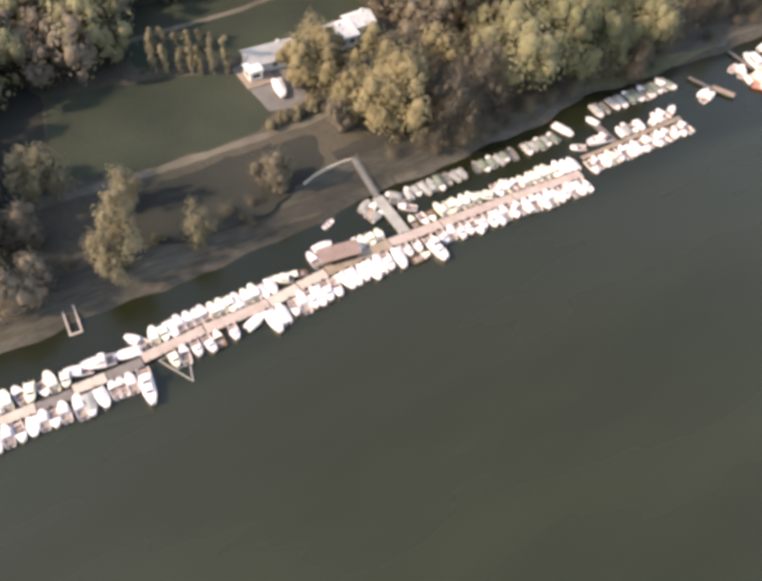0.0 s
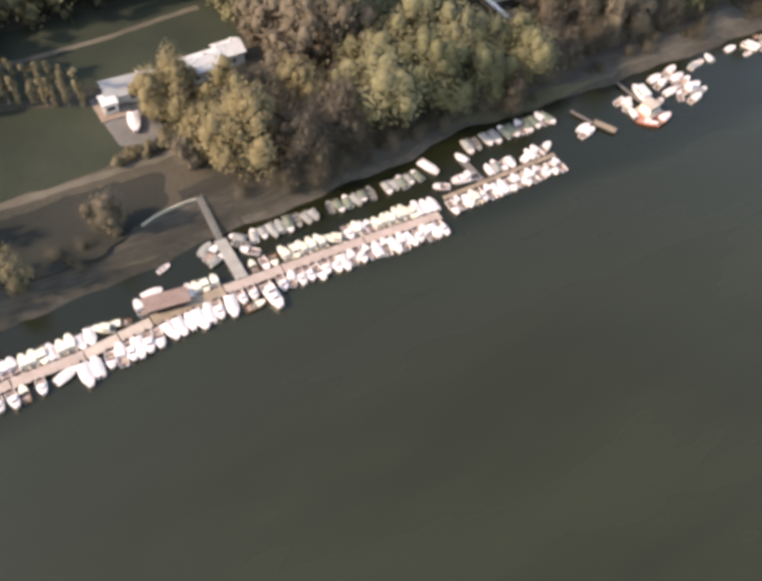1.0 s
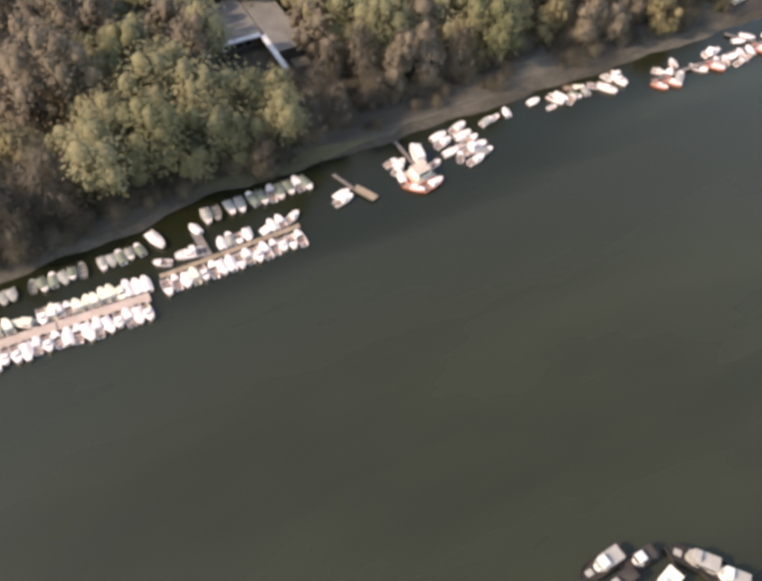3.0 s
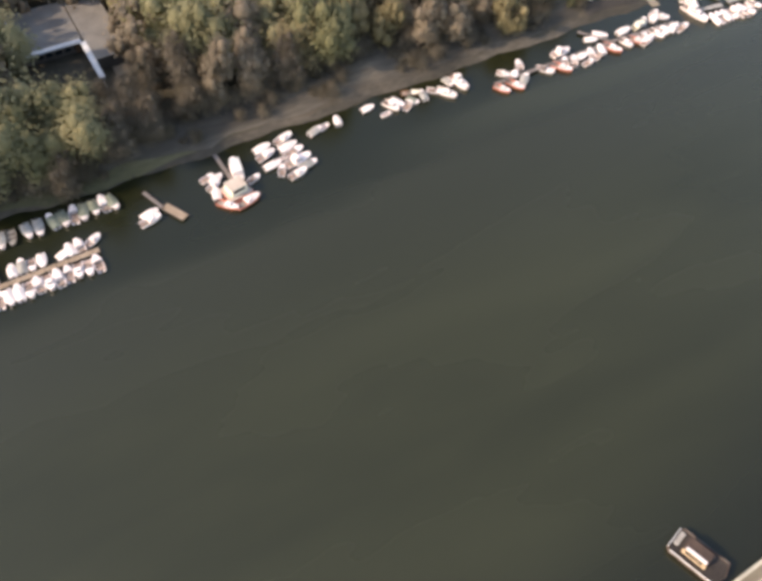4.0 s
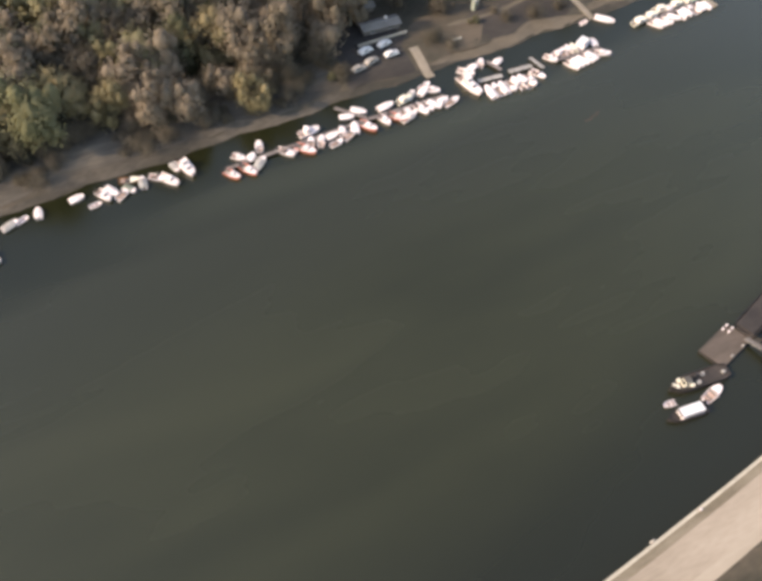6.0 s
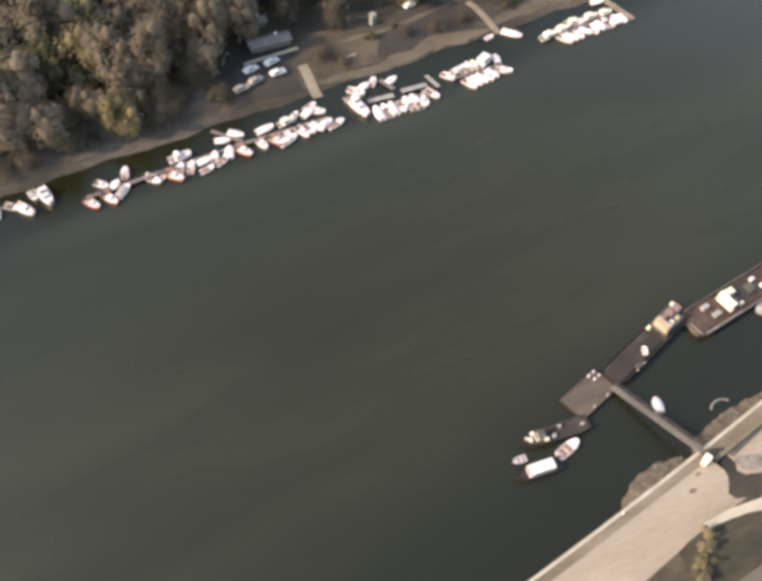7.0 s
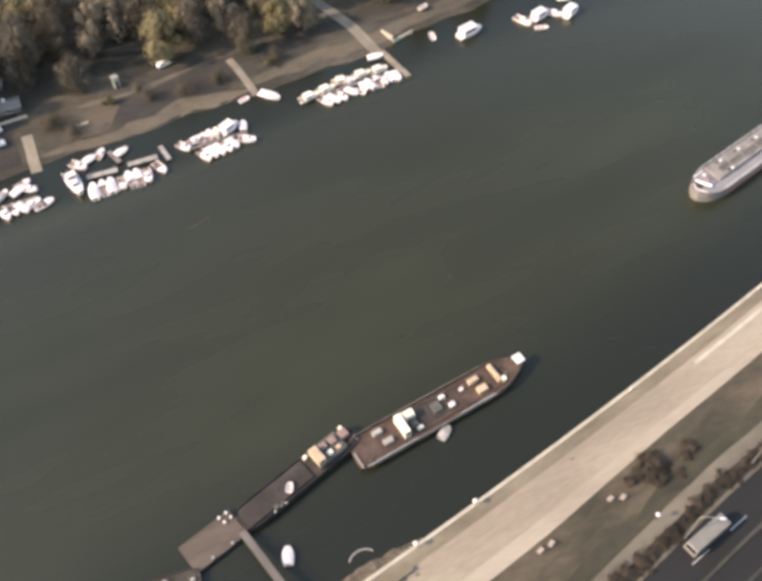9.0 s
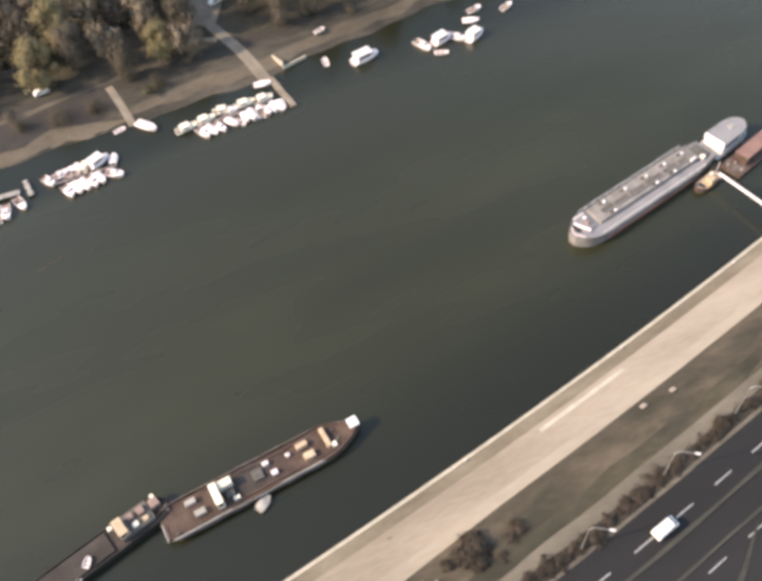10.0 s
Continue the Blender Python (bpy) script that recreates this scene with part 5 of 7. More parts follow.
def ship_hull(ob, L, B, free, material, deck, bulwark=0.4, shift=0.0, **kw):
    rr = [(x + shift, w, s) for x, w, s in ship_rings(L, B, free, **kw)]
    bm = bmesh.new()
    loft(bm, [[(x, -w, s), (x, -w * 0.97, 0), (x, -w * 0.8, -0.8), (x, w * 0.8, -0.8), (x, w * 0.97, 0), (x, w, s), (x, max(w - 0.12, 0.02), s), (x, max(w - 0.12, 0.02), s - bulwark - 0.05), (x, -max(w - 0.12, 0.02), s - bulwark - 0.05), (x, -max(w - 0.12, 0.02), s)] for x, w, s in rr], closed=True)
    h = part("hull", bm, material, ob)
    bm = bmesh.new()
    loft(bm, [[(x, -max(w - 0.13, 0.02), s - bulwark), (x, max(w - 0.13, 0.02), s - bulwark), (x, max(w - 0.13, 0.02), s - bulwark - 0.03), (x, -max(w - 0.13, 0.02), s - bulwark - 0.03)] for x, w, s in rr], closed=True)
    part("deck", bm, deck, ob)
    return h


def bollards(ob, pts, z, material=GELCOAT):
    for x, y in pts:
        bm = tubes(((x, y, z), (x, y, z + 0.4), 0.16, 0.14, 8), ((x, y, z + 0.4), (x, y, z + 0.5), 0.22, 0.22, 8))
        part("bollard", bm, material, ob)


def deck_boxes(ob, rows, z, material, name, label="", bevel=0.05):
    for x, y, lx, ly, h in rows:
        part(name, boxes((x, y, z, lx, ly, h), bevel=bevel), material, ob, label)


# red-decked cargo barge
rbg = thing("cargo_barge", "old river barge with a red-brown deck and ochre deckhouses", "barge", pose(348.3, 15.3, 0, 0, 0, 4.8))
ship_hull(rbg, 34.0, 6.0, 1.6, RUSTHULL, RUSTDECK, 0.45, bow=0.24, stern=0.05)
part("rub_rail", boxes((-3.0, -3.03, 1.2, 25, 0.12, 0.3), (-3.0, 3.03, 1.2, 25, 0.12, 0.3)), SHIPGREY, rbg, "pale scraped rubbing rail")
deck_boxes(rbg, [(-11.8, 1.5, 1.7, 0.9, 0.7), (-11.0, -0.8, 1.7, 1.0, 0.7)], 1.15, SHIPGREY, "deck_locker", "grey deck locker")
ch = house(rbg, "wheelhouse", -8.4, -7.2, 3.8, 3.8, 1.15, 1.9, CREAM, 0.1, CREAM)
part("side_cabin", boxes((-6.0, 1.3, 1.15, 2.2, 1.3, 1.5), bevel=0.06), CREAM, rbg)
part("skylight", boxes((-5.8, -0.4, 1.15, 1.3, 1.2, 0.7), bevel=0.05), HATCH, rbg)
part("skylight", boxes((-5.2, -1.5, 1.15, 1.0, 0.6, 0.5), bevel=0.05), CREAM, rbg)
part("deck_plating", boxes((-2.0, 0.5, 1.13, 7.2, 4.2, 0.07)), DARKDECK, rbg, "worn grey deck plating")
part("hatch", boxes((-0.9, 0.3, 1.15, 1.7, 1.9, 0.5), bevel=0.06), HATCH, rbg, "dark cargo hatch")
for b in ((-11.4, -2.94, 1.6, 9.6, 0.2, 0.08), (-16.88, -1.3, 1.6, 0.2, 3.0, 0.08), (5.4, -2.94, 1.6, 7.0, 0.16, 0.08)):
    part("gunwale", boxes(b, bevel=0.02), SHIPGREY, rbg, "pale rubbed gunwale")
deck_boxes(rbg, [(0.9, 1.4, 1.0, 0.7, 0.6), (1.6, -0.7, 1.0, 0.8, 0.6), (4.6, 0.9, 0.7, 0.6, 0.5)], 1.15, GELCOAT, "deck_box", "white deck box")
deck_boxes(rbg, [(7.2, 1.2, 1.9, 0.9, 0.8), (7.6, -1.0, 1.8, 1.2, 0.8)], 1.15, OCHRE, "hatch_cover", "ochre hatch cover")
deck_boxes(rbg, [(11.1, 0.4, 0.7, 3.6, 0.9)], 1.15, OCHRE, "windlass_house", "ochre windlass house")
deck_boxes(rbg, [(11.9, -1.3, 0.8, 0.8, 0.7)], 1.15, CREAM, "deck_box")
part("bow_awning", boxes((16.1, 0.3, 2.2, 1.7, 1.8, 0.2), bevel=0.06), SHIPWHITE, rbg, "white square bow awning")
for x, y in ((15.4, -0.3), (16.6, -0.1), (15.4, 0.9), (16.6, 0.6)):
    part("post", tubes(((x, y, 1.2), (x, y, 2.2), 0.04)), STEEL, rbg)
part("hatch_rim", boxes((3.2, 2.1, 1.15, 16, 0.12, 0.25), (3.2, -2.1, 1.15, 16, 0.12, 0.25)), RUSTHULL, rbg)
bollards(rbg, ((-15.2, 2.2), (-15.2, -2.2), (12.6, 1.2), (12.9, -0.6)), 1.15, HATCH)
moor("worn", 346.6, 11.2, 35, 2.6, group="tenders")
# dark barge with the ochre wheelhouse
dbg = thing("dark_barge", "dark decked barge with an ochre wheelhouse at its end", "barge", pose(320.3, 14.3, 0, 0, 0, 15.5))
ship_hull(dbg, 23.2, 4.6, 1.5, BLACKHULL, DARKDECK, 0.3, shift=1.9, bow=0.12, stern=0.08, sheer=0.2)
part("deckhouse_base", boxes((7.9, 0.2, 1.2, 5.6, 3.6, 0.9), bevel=0.05), HATCH, dbg)
wh = house(dbg, "wheelhouse", 5.0, 6.6, 3.0, 2.8, 2.1, 1.3, OCHRE, 0.2, OCHRE)
part("engine_hatch", boxes((7.7, 0.9, 2.1, 1.0, 1.0, 0.5), bevel=0.05), ROSEROOF, dbg)
part("engine_hatch", boxes((7.8, -0.7, 2.1, 0.9, 0.8, 0.4), bevel=0.05), CREAM, dbg)
part("skylight", boxes((9.4, 0.8, 2.1, 1.1, 1.3, 0.5), bevel=0.05), ROSEROOF, dbg)
part("skylight", boxes((9.5, -0.8, 2.1, 0.8, 0.7, 0.35), bevel=0.05), OCHRE, dbg)
part("aft_cabin", boxes((11.6, 0.7, 1.2, 1.5, 1.5, 1.0), bevel=0.06), ROSEROOF, dbg)
deck_boxes(dbg, [(4.4, 1.7, 0.7, 0.6, 0.6), (11.9, 1.8, 0.6, 0.6, 0.9)], 1.2, CREAM, "deck_box")
part("hatch_cover", boxes((-2.8, 0, 1.2, 12.5, 3.6, 0.35), bevel=0.08), DARKDECK, dbg)
part("winch", boxes((-4.0, -1.9, 1.2, 0.8, 0.7, 0.7), (-3.0, -2.0, 1.2, 0.5, 0.5, 0.6), bevel=0.08), HATCH, dbg)
bollards(dbg, ((-4.7, -2.3), (-3.5, -2.2), (-2.6, -2.3)), 1.2, SHIPGREY)
moor("dinghy", 319.9, 13.4, 60, 1.5, z=1.62, group="tenders")
# landing stage and gangway to the quay
ls = thing("landing_stage", "broad brown boarded landing stage", "pontoon", pose(306.2, 11.2, 0, 0, 0, 14))
part("float", boxes((0, 0, -0.4, 9.4, 5.4, 1.1), bevel=0.08), BLACKHULL, ls)
part("deck", boxes((0, 0, 0.7, 9.2, 5.2, 0.14), bevel=0.03), BROWNDECK, ls)
bollards(ls, ((2.6, 2.3), (3.9, 2.3), (2.9, 1.2), (4.1, 1.2)), 0.84)
bollards(ls, ((-1.5, -2.3), (2.0, -2.4)), 0.84, SHIPGREY)
gw = thing("gangway", "grey-brown ramped gangway from landing stage to quay", "gangway")
bm = bmesh.new()
loft(bm, [[(x - 0.55, y, z), (x + 0.55, y, z), (x + 0.55, y, z - 0.25), (x - 0.55, y, z - 0.25)] for x, y, z in ((310.6, 10.4, 1.1), (314.7, -7.4, 3.4))], closed=True)
part("walkway", bm, GREYPAVE, gw)
for s in (-0.52, 0.52):
    bm = bmesh.new()
    for k in range(10):
        u = k / 9
        x, y, z = 310.6 + 4.1 * u + s, 10.4 - 17.8 * u, 1.1 + 2.3 * u
        tube(bm, (x, y, z), (x, y, z + 1.0), 0.035, 0.035, 5)
    tube(bm, (310.6 + s, 10.4, 2.1), (314.7 + s, -7.4, 4.4), 0.05, 0.05, 5)
    tube(bm, (310.6 + s, 10.4, 1.6), (314.7 + s, -7.4, 3.9), 0.035, 0.035, 5)
    part("railing", bm, BROWNDECK, gw)
kiosk = thing("ticket_kiosk", "small cream kiosk with a cream roof on the quay", "kiosk", pose(313.6, -8.8, 3.03, 0, 0, 20))
part("walls", boxes((0, 0, 0, 1.1, 0.9, 1.9), bevel=0.03), CREAM, kiosk)
part("roof", boxes((0, 0, 1.9, 1.4, 1.2, 0.12), bevel=0.03), CREAM, kiosk)
part("hatch", boxes((0, -0.46, 0.9, 0.7, 0.04, 0.7)), GLASS, kiosk)
# black tug, white launch and skiffs at the end of the stage
tug = thing("tug", "black-hulled tug with a cream wheelhouse", "boat", pose(296.6, 7.9, 0, 0, 0, 171))
ship_hull(tug, 12.4, 3.2, 1.1, BLACKHULL, DARKDECK, 0.3, bow=0.3, stern=0.15)
house(tug, "wheelhouse", 2.2, 3.8, 1.5, 1.4, 0.8, 1.3, CREAM, 0.3, HATCH)
part("fore_hatch", boxes((4.7, 0.1, 0.8, 0.7, 0.9, 0.4), bevel=0.05), CREAM, tug)
deck_boxes(tug, [(0.6, 0.7, 0.7, 0.6, 0.6), (-1.0, -0.6, 0.6, 0.6, 0.6), (-5.0, 0.2, 0.7, 0.5, 0.5)], 0.8, SHIPGREY, "deck_box")
deck_boxes(tug, [(4.0, -0.8, 0.6, 0.6, 0.7), (2.0, 0.9, 0.7, 0.5, 0.6), (5.3, -0.3, 0.4, 0.5, 0.5)], 0.8, CREAM, "rope_locker", "cream rope locker")
part("funnel", tubes(((0.6, -0.5, 0.8), (0.6, -0.5, 2.2), 0.28, 0.24, 10)), DARK, tug)
launch = thing("launch", "white-roofed passenger launch with a dark hull", "boat", pose(290.2, 3.6, 0, 0, 0, 171))
ship_hull(launch, 8.4, 2.4, 0.8, BLACKHULL, DARKDECK, 0.2, bow=0.35, stern=0.1)
house(launch, "saloon", -2.6, 1.9, 1.9, 1.8, 0.6, 1.0, GELCOAT, 0.2, ROOFWHITE)
moor("open", 296.8, 4.5, 12, 4.2, group="tenders")
moor("dinghy", 288.7, 6.6, 170, 2.2, group="tenders")
moor("white", 315.5, 3.9, 70, 2.6, group="tenders")
bm = bmesh.new()
arc = [math.pi * (0.12 + 0.76 * i / 14) for i in range(15)]
loft(bm, [[(325.4 + (2.1 + 0.13 * math.cos(b)) * math.cos(a), -1.6 + (1.5 + 0.13 * math.cos(b)) * math.sin(a), 0.05 + 0.13 * math.sin(b)) for b in [math.pi * k / 3 for k in range(6)]] for a in arc], closed=True)
tagged(part("floating_hose", bm, SHIPGREY), "pale curved hose afloat beside the quay", "hose")

# white motor ship at the upstream berth
ws = thing("motor_ship", "grey-white river motor ship with a raised trunk and dull hatches", "ship", pose(435.05, 37.85, 0, 0, 0, 191.8))
ship_hull(ws, 37.0, 7.0, 2.3, SHIPSIDE, SHIPPALE, 0.22, bow=0.15, stern=0.2, sheer=0.4, n=61, tip=0.2, power=2.2, root=0.6)
part("boot_top", boxes((-0.5, -3.47, 0.05, 26, 0.04, 0.45), (-0.5, 3.47, 0.05, 26, 0.04, 0.45)), ROSE, ws, "faded red waterline band")
part("rub_rail", boxes((-0.5, -3.5, 1.75, 26, 0.12, 0.22), (-0.5, 3.5, 1.75, 26, 0.12, 0.22), bevel=0.03), SHIPGREY, ws, "worn grey rubbing rail")
part("trunk", boxes((-1.4, -0.9, 2.05, 27.4, 4.0, 0.7), bevel=0.12), TANDECK, ws, "raised pinkish-grey cargo trunk")
for x, y, lx in ((8.9, -0.7, 3.0), (5.2, -0.5, 3.6), (1.0, -0.4, 4.0), (-3.6, -0.4, 4.2), (-8.2, -0.4, 3.6), (-11.6, -0.3, 2.2)):
    part("hatch", boxes((x, y, 2.75, lx, 1.1, 0.1), bevel=0.04), DULLHATCH, ws, "dull brown hatch boards")
    part("hatch_coaming", boxes((x, y + 0.62, 2.75, lx + 0.2, 0.12, 0.28), bevel=0.02), SHIPPALE, ws)
for x, y in ((8.3, 0.8), (-3.1, 0.8), (-8.0, 0.9), (-12.8, -1.6), (-7.9, -1.7), (-2.7, -1.7), (2.9, -1.9), (8.5, -2.1)):
    part("vent", tubes(((x, y, 2.7), (x, y, 3.1), 0.18, 0.18, 8), ((x, y, 3.1), (x, y, 3.3), 0.34, 0.26, 8)), SHIPWHITE, ws, "white ventilator cowl")
    # dark block standing in for the cowl's shadow
    part("vent_box", boxes((x + 0.7, y - 0.25, 2.74, 0.8, 0.5, 0.3), bevel=0.04), HATCH, ws, "dark block painted as the ventilator shadow")
part("cowl", boxes((-13.3, 0.9, 2.7, 1.3, 0.5, 0.6), bevel=0.1), SHIPWHITE, ws)
part("forecastle", boxes((14.6, -0.9, 2.05, 2.6, 3.8, 0.5), bevel=0.12), SHIPPALE, ws)
part("breakwater", boxes((15.9, -0.3, 2.4, 0.4, 3.4, 0.5, radians(24)), bevel=0.06), GELCOAT, ws, "white breakwater before the forecastle")
part("side_bulwark", boxes((14.5, -2.75, 2.3, 2.6, 0.35, 0.5), bevel=0.06), GELCOAT, ws)
# solid block; the well's inner shade is its dark colour
part("chain_well", boxes((16.9, -0.9, 2.2, 0.9, 2.2, 0.42), bevel=0.05), DARK, ws, "dark block painted as the shade in the anchor well")
part("bow_rail", tubes(((17.3, -1.6, 2.6), (18.2, -0.3, 2.6), 0.12, 0.12, 6), ((18.2, -0.3, 2.6), (17.2, 1.9, 2.6), 0.12, 0.12, 6)), GELCOAT, ws, "white bow rail")
part("winch", boxes((14.4, -0.4, 2.55, 0.8, 0.9, 0.5), bevel=0.1), ROSEROOF, ws)
part("winch", boxes((13.9, -1.7, 2.55, 0.7, 0.7, 0.4), bevel=0.1), SHIPWHITE, ws)
part("aft_deck", boxes((-16.3, -0.2, 2.1, 2.6, 3.6, 0.5), bevel=0.08), HATCH, ws, "dark worn aft deck")
part("aft_locker", boxes((-15.6, 1.4, 2.1, 1.0, 0.8, 0.8), bevel=0.06), CREAM, ws)
for s in (-1, 1):
    bm = bmesh.new()
    for k in range(15):
        tube(bm, (-14 + 2 * k, s * 3.35, 2.3), (-14 + 2 * k, s * 3.35, 3.2), 0.035, 0.035, 5)
    tube(bm, (-14, s * 3.35, 3.2), (14, s * 3.35, 3.2), 0.04, 0.04, 5)
    tube(bm, (-14, s * 3.35, 2.8), (14, s * 3.35, 2.8), 0.03, 0.03, 5)
    part("railing", bm, SHIPWHITE, ws)
# vessel with a white saloon, berthed behind it
sv = thing("saloon_ship", "river vessel with a broad white-edged grey roof", "ship", pose(459.4, 42.9, 0, 0, 0, 14))
ship_hull(sv, 11.2, 5.0, 1.4, SHIPWHITE, SHIPGREY, 0.3, bow=0.35, stern=0.06)
bm = bmesh.new()
outline = [(-4.4, -2.2), (0.8, -2.2), (2.8, -1.8), (3.9, -0.9), (4.3, 0.0), (3.9, 0.9), (2.8, 1.8), (0.8, 2.2), (-4.4, 2.2)]
loft(bm, [[(x, y, z) for x, y in outline] for z in (1.1, 3.6)], closed=True)
part("saloon", bm, SHIPWHITE, sv)
bm = bmesh.new()
loft(bm, [[(x * 1.04, y * 1.08, z) for x, y in outline] for z in (3.6, 3.75)], closed=True)
part("roof", bm, SHIPPALE, sv, "pale grey rounded roof")
part("roof_edge", boxes((-4.5, 0, 2.7, 0.3, 4.7, 1.2), bevel=0.03), ROOFWHITE, sv, "white roof edge")
part("side_window", boxes((-1.6, -2.22, 2.2, 4.4, 0.06, 0.8), (-1.6, 2.22, 2.2, 4.4, 0.06, 0.8)), GLASS, sv)
part("hatch", boxes((0.8, 0.2, 3.75, 1.4, 1.1, 0.2), bevel=0.04), SHIPGREY, sv)
rp = thing("landing_pontoon", "red-brown roofed landing pontoon beside the ships", "pontoon", pose(466.0, 38.6, 0, 0, 0, 16))
part("float", boxes((0, 0, -0.3, 24.0, 4.6, 1.0), bevel=0.06), RUSTHULL, rp)
part("shed", boxes((1.2, 0.2, 0.7, 19.4, 2.6, 1.9), bevel=0.04), RUSTDECK, rp)
part("roof", boxes((1.2, 0.2, 2.6, 20.0, 3.0, 0.15), bevel=0.03), PONTOONROOF, rp, "red-brown flat roof")
bollards(rp, ((-9.6, 0.6), (-11.2, 1.2), (-10.4, -1.4)), 0.7, SHIPGREY)
st = thing("work_boat", "cream and ochre work boat with a dark plate painted as the shade in an open hold", "boat", pose(448.6, 35.0, 0, 0, 0, 196))
ship_hull(st, 6.6, 2.8, 1.0, RUSTHULL, OCHRE, 0.3, bow=0.3, stern=0.1)
part("cabin", boxes((-0.6, 0.3, 0.7, 1.4, 1.5, 1.0), bevel=0.06), OCHRE, st)
part("locker", boxes((-2.2, -0.5, 0.7, 0.8, 0.7, 0.6), bevel=0.06), CREAM, st)
# flat plate on the deck, coloured as the hold's dark inside
part("hold", boxes((1.6, 0, 0.72, 0.9, 1.5, 0.12)), DARK, st, "dark plate painted as the shade in an open hold")
part("mast", tubes(((-2.6, 0, 0.7), (-2.6, 0, 4.6), 0.08, 0.05, 6)), GELCOAT, st)
bm = bmesh.new()
loft(bm, [[(x - 0.26, y, z), (x + 0.26, y, z), (x + 0.26, y, z + 0.25), (x - 0.26, y, z + 0.25)] for x, y, z in ((450.6, 34.6, 2.4), (453.2, 17.0, 3.2))], closed=True)
tagged(part("gangway", bm, GELCOAT), "long narrow white gangway to the quay", "gangway")

# houseboats and craft further down the quay
hb = thing("moored_barge", "old square barge with an ochre deckhouse", "barge", pose(205.7, -10.9, 0, 0, 0, -73))
ship_hull(hb, 9.2, 4.7, 1.2, RUSTHULL, DARKDECK, 0.3, bow=0.06, stern=0.06, sheer=0.1)
house(hb, "deckhouse", -2.6, 1.6, 2.6, 2.6, 0.9, 1.4, OCHRE, 0.2, RUSTDECK)
part("skylight", boxes((-0.5, -0.9, 2.35, 3.6, 0.5, 0.25), bevel=0.04), GELCOAT, hb, "long white skylight strip")
part("rub_rail", boxes((0, -2.38, 0.95, 8.0, 0.12, 0.3), (-4.55, 0, 0.95, 0.12, 4.0, 0.3), bevel=0.03), SHIPWHITE, hb, "pale rubbing rail")
part("fore_deck", boxes((-3.8, 0.4, 0.9, 0.8, 2.6, 0.2), bevel=0.05), SHIPGREY, hb)
rf = thing("boathouse_raft", "floating boathouse with a grey and an ochre roof", "raft", pose(235.8, -8.8, 0, 0, 0, 4))
part("float", boxes((0.4, -0.2, -0.2, 11.6, 4.2, 0.7), bevel=0.06), FLOAT, rf)
part("deck", boxes((0.4, -0.2, 0.5, 11.4, 4.0, 0.1)), DECKS["grey"], rf)
house(rf, "grey_hut", -4.6, -1.2, 2.9, 2.9, 0.6, 2.0, GREYPAVE, 0.05, SHIPGREY)
house(rf, "ochre_hut", 0.6, 4.7, 2.7, 2.7, 0.6, 2.0, OCHRE, 0.05, D["tan"])
part("boom", tubes(((2.0, -2.2, 0.4), (1.9, -3.9, 0.3), 0.12)), SHIPGREY, rf)
part("tyre", tubes(((-5.0, 2.0, 0.1), (-5.0, 2.2, 0.1), 0.35, 0.35, 10), ((4.0, 2.0, 0.1), (4.0, 2.2, 0.1), 0.35, 0.35, 10)), RUBBER, rf)
moor("white", 231.9, -3.3, -42, 3.6, group="boats at the raft")
moor("cabin", 232.4, -5.0, 20, 3.0, group="boats at the raft")
moor("large", 229.9, -7.8, -74, 6.2, group="boats at the raft")
moor("open", 233.6, -11.7, 5, 4.0, group="boats at the raft")
moor("old", 236.6, -5.1, -25, 3.2, group="boats at the raft")
def quay_launch(x, y, a, L, B, roof, front, label):
    ob = thing("motor_launch", label, "boat", pose(x, y, 0, 0, 0, a), "boats off the quay")
    ship_hull(ob, L, B, 1.1, BLACKHULL, DARKDECK, 0.3, bow=0.35, stern=0.12)
    bm = bmesh.new()
    w = B * 0.36
    out = [(-L * 0.34, -w), (L * 0.02, -w), (L * 0.14, -w * 0.5), (L * 0.16, 0), (L * 0.14, w * 0.5), (L * 0.02, w), (-L * 0.34, w)]
    loft(bm, [[(u, v, z) for u, v in out] for z in (0.8, 2.1)], closed=True)
    c = part("cabin", bm, front, ob)
    bm = bmesh.new()
    loft(bm, [[(u * 1.03, v * 1.06, z) for u, v in out] for z in (2.1, 2.2)], closed=True)
    part("roof", bm, roof, c)
    part("side_window", boxes((-L * 0.15, -w - 0.02, 1.35, L * 0.3, 0.05, 0.5), (-L * 0.15, w + 0.02, 1.35, L * 0.3, 0.05, 0.5)), GLASS, c)
    part("wheelhouse", boxes((L * 0.02, 0, 2.2, 1.3, B * 0.55, 0.7), bevel=0.1), front, ob)
    part("fore_hatch", boxes((L * 0.28, 0, 0.8, 1.2, 1.0, 0.35), bevel=0.06), roof, ob)
    return ob


quay_launch(156.4, 6.3, 184, 9.6, 3.2, SHIPGREY, SHIPWHITE, "dark-hulled launch with a grey cabin roof")
quay_launch(162.0, 4.2, 182, 7.4, 2.8, DARKDECK, SHIPWHITE, "dark-hulled launch with a brown cabin roof")
quay_launch(156.0, 2.6, 186, 11.0, 2.8, DARKDECK, SHIPGREY, "dark launch with a dull brown roof")
quay_launch(162.6, -0.9, 196, 9.0, 3.4, CREAM, SHIPWHITE, "dark-hulled launch with a cream roof")
quay_launch(170.0, 0.2, 130, 10.0, 3.2, SHIPGREY, SHIPGREY, "dark-hulled launch with a grey roof")
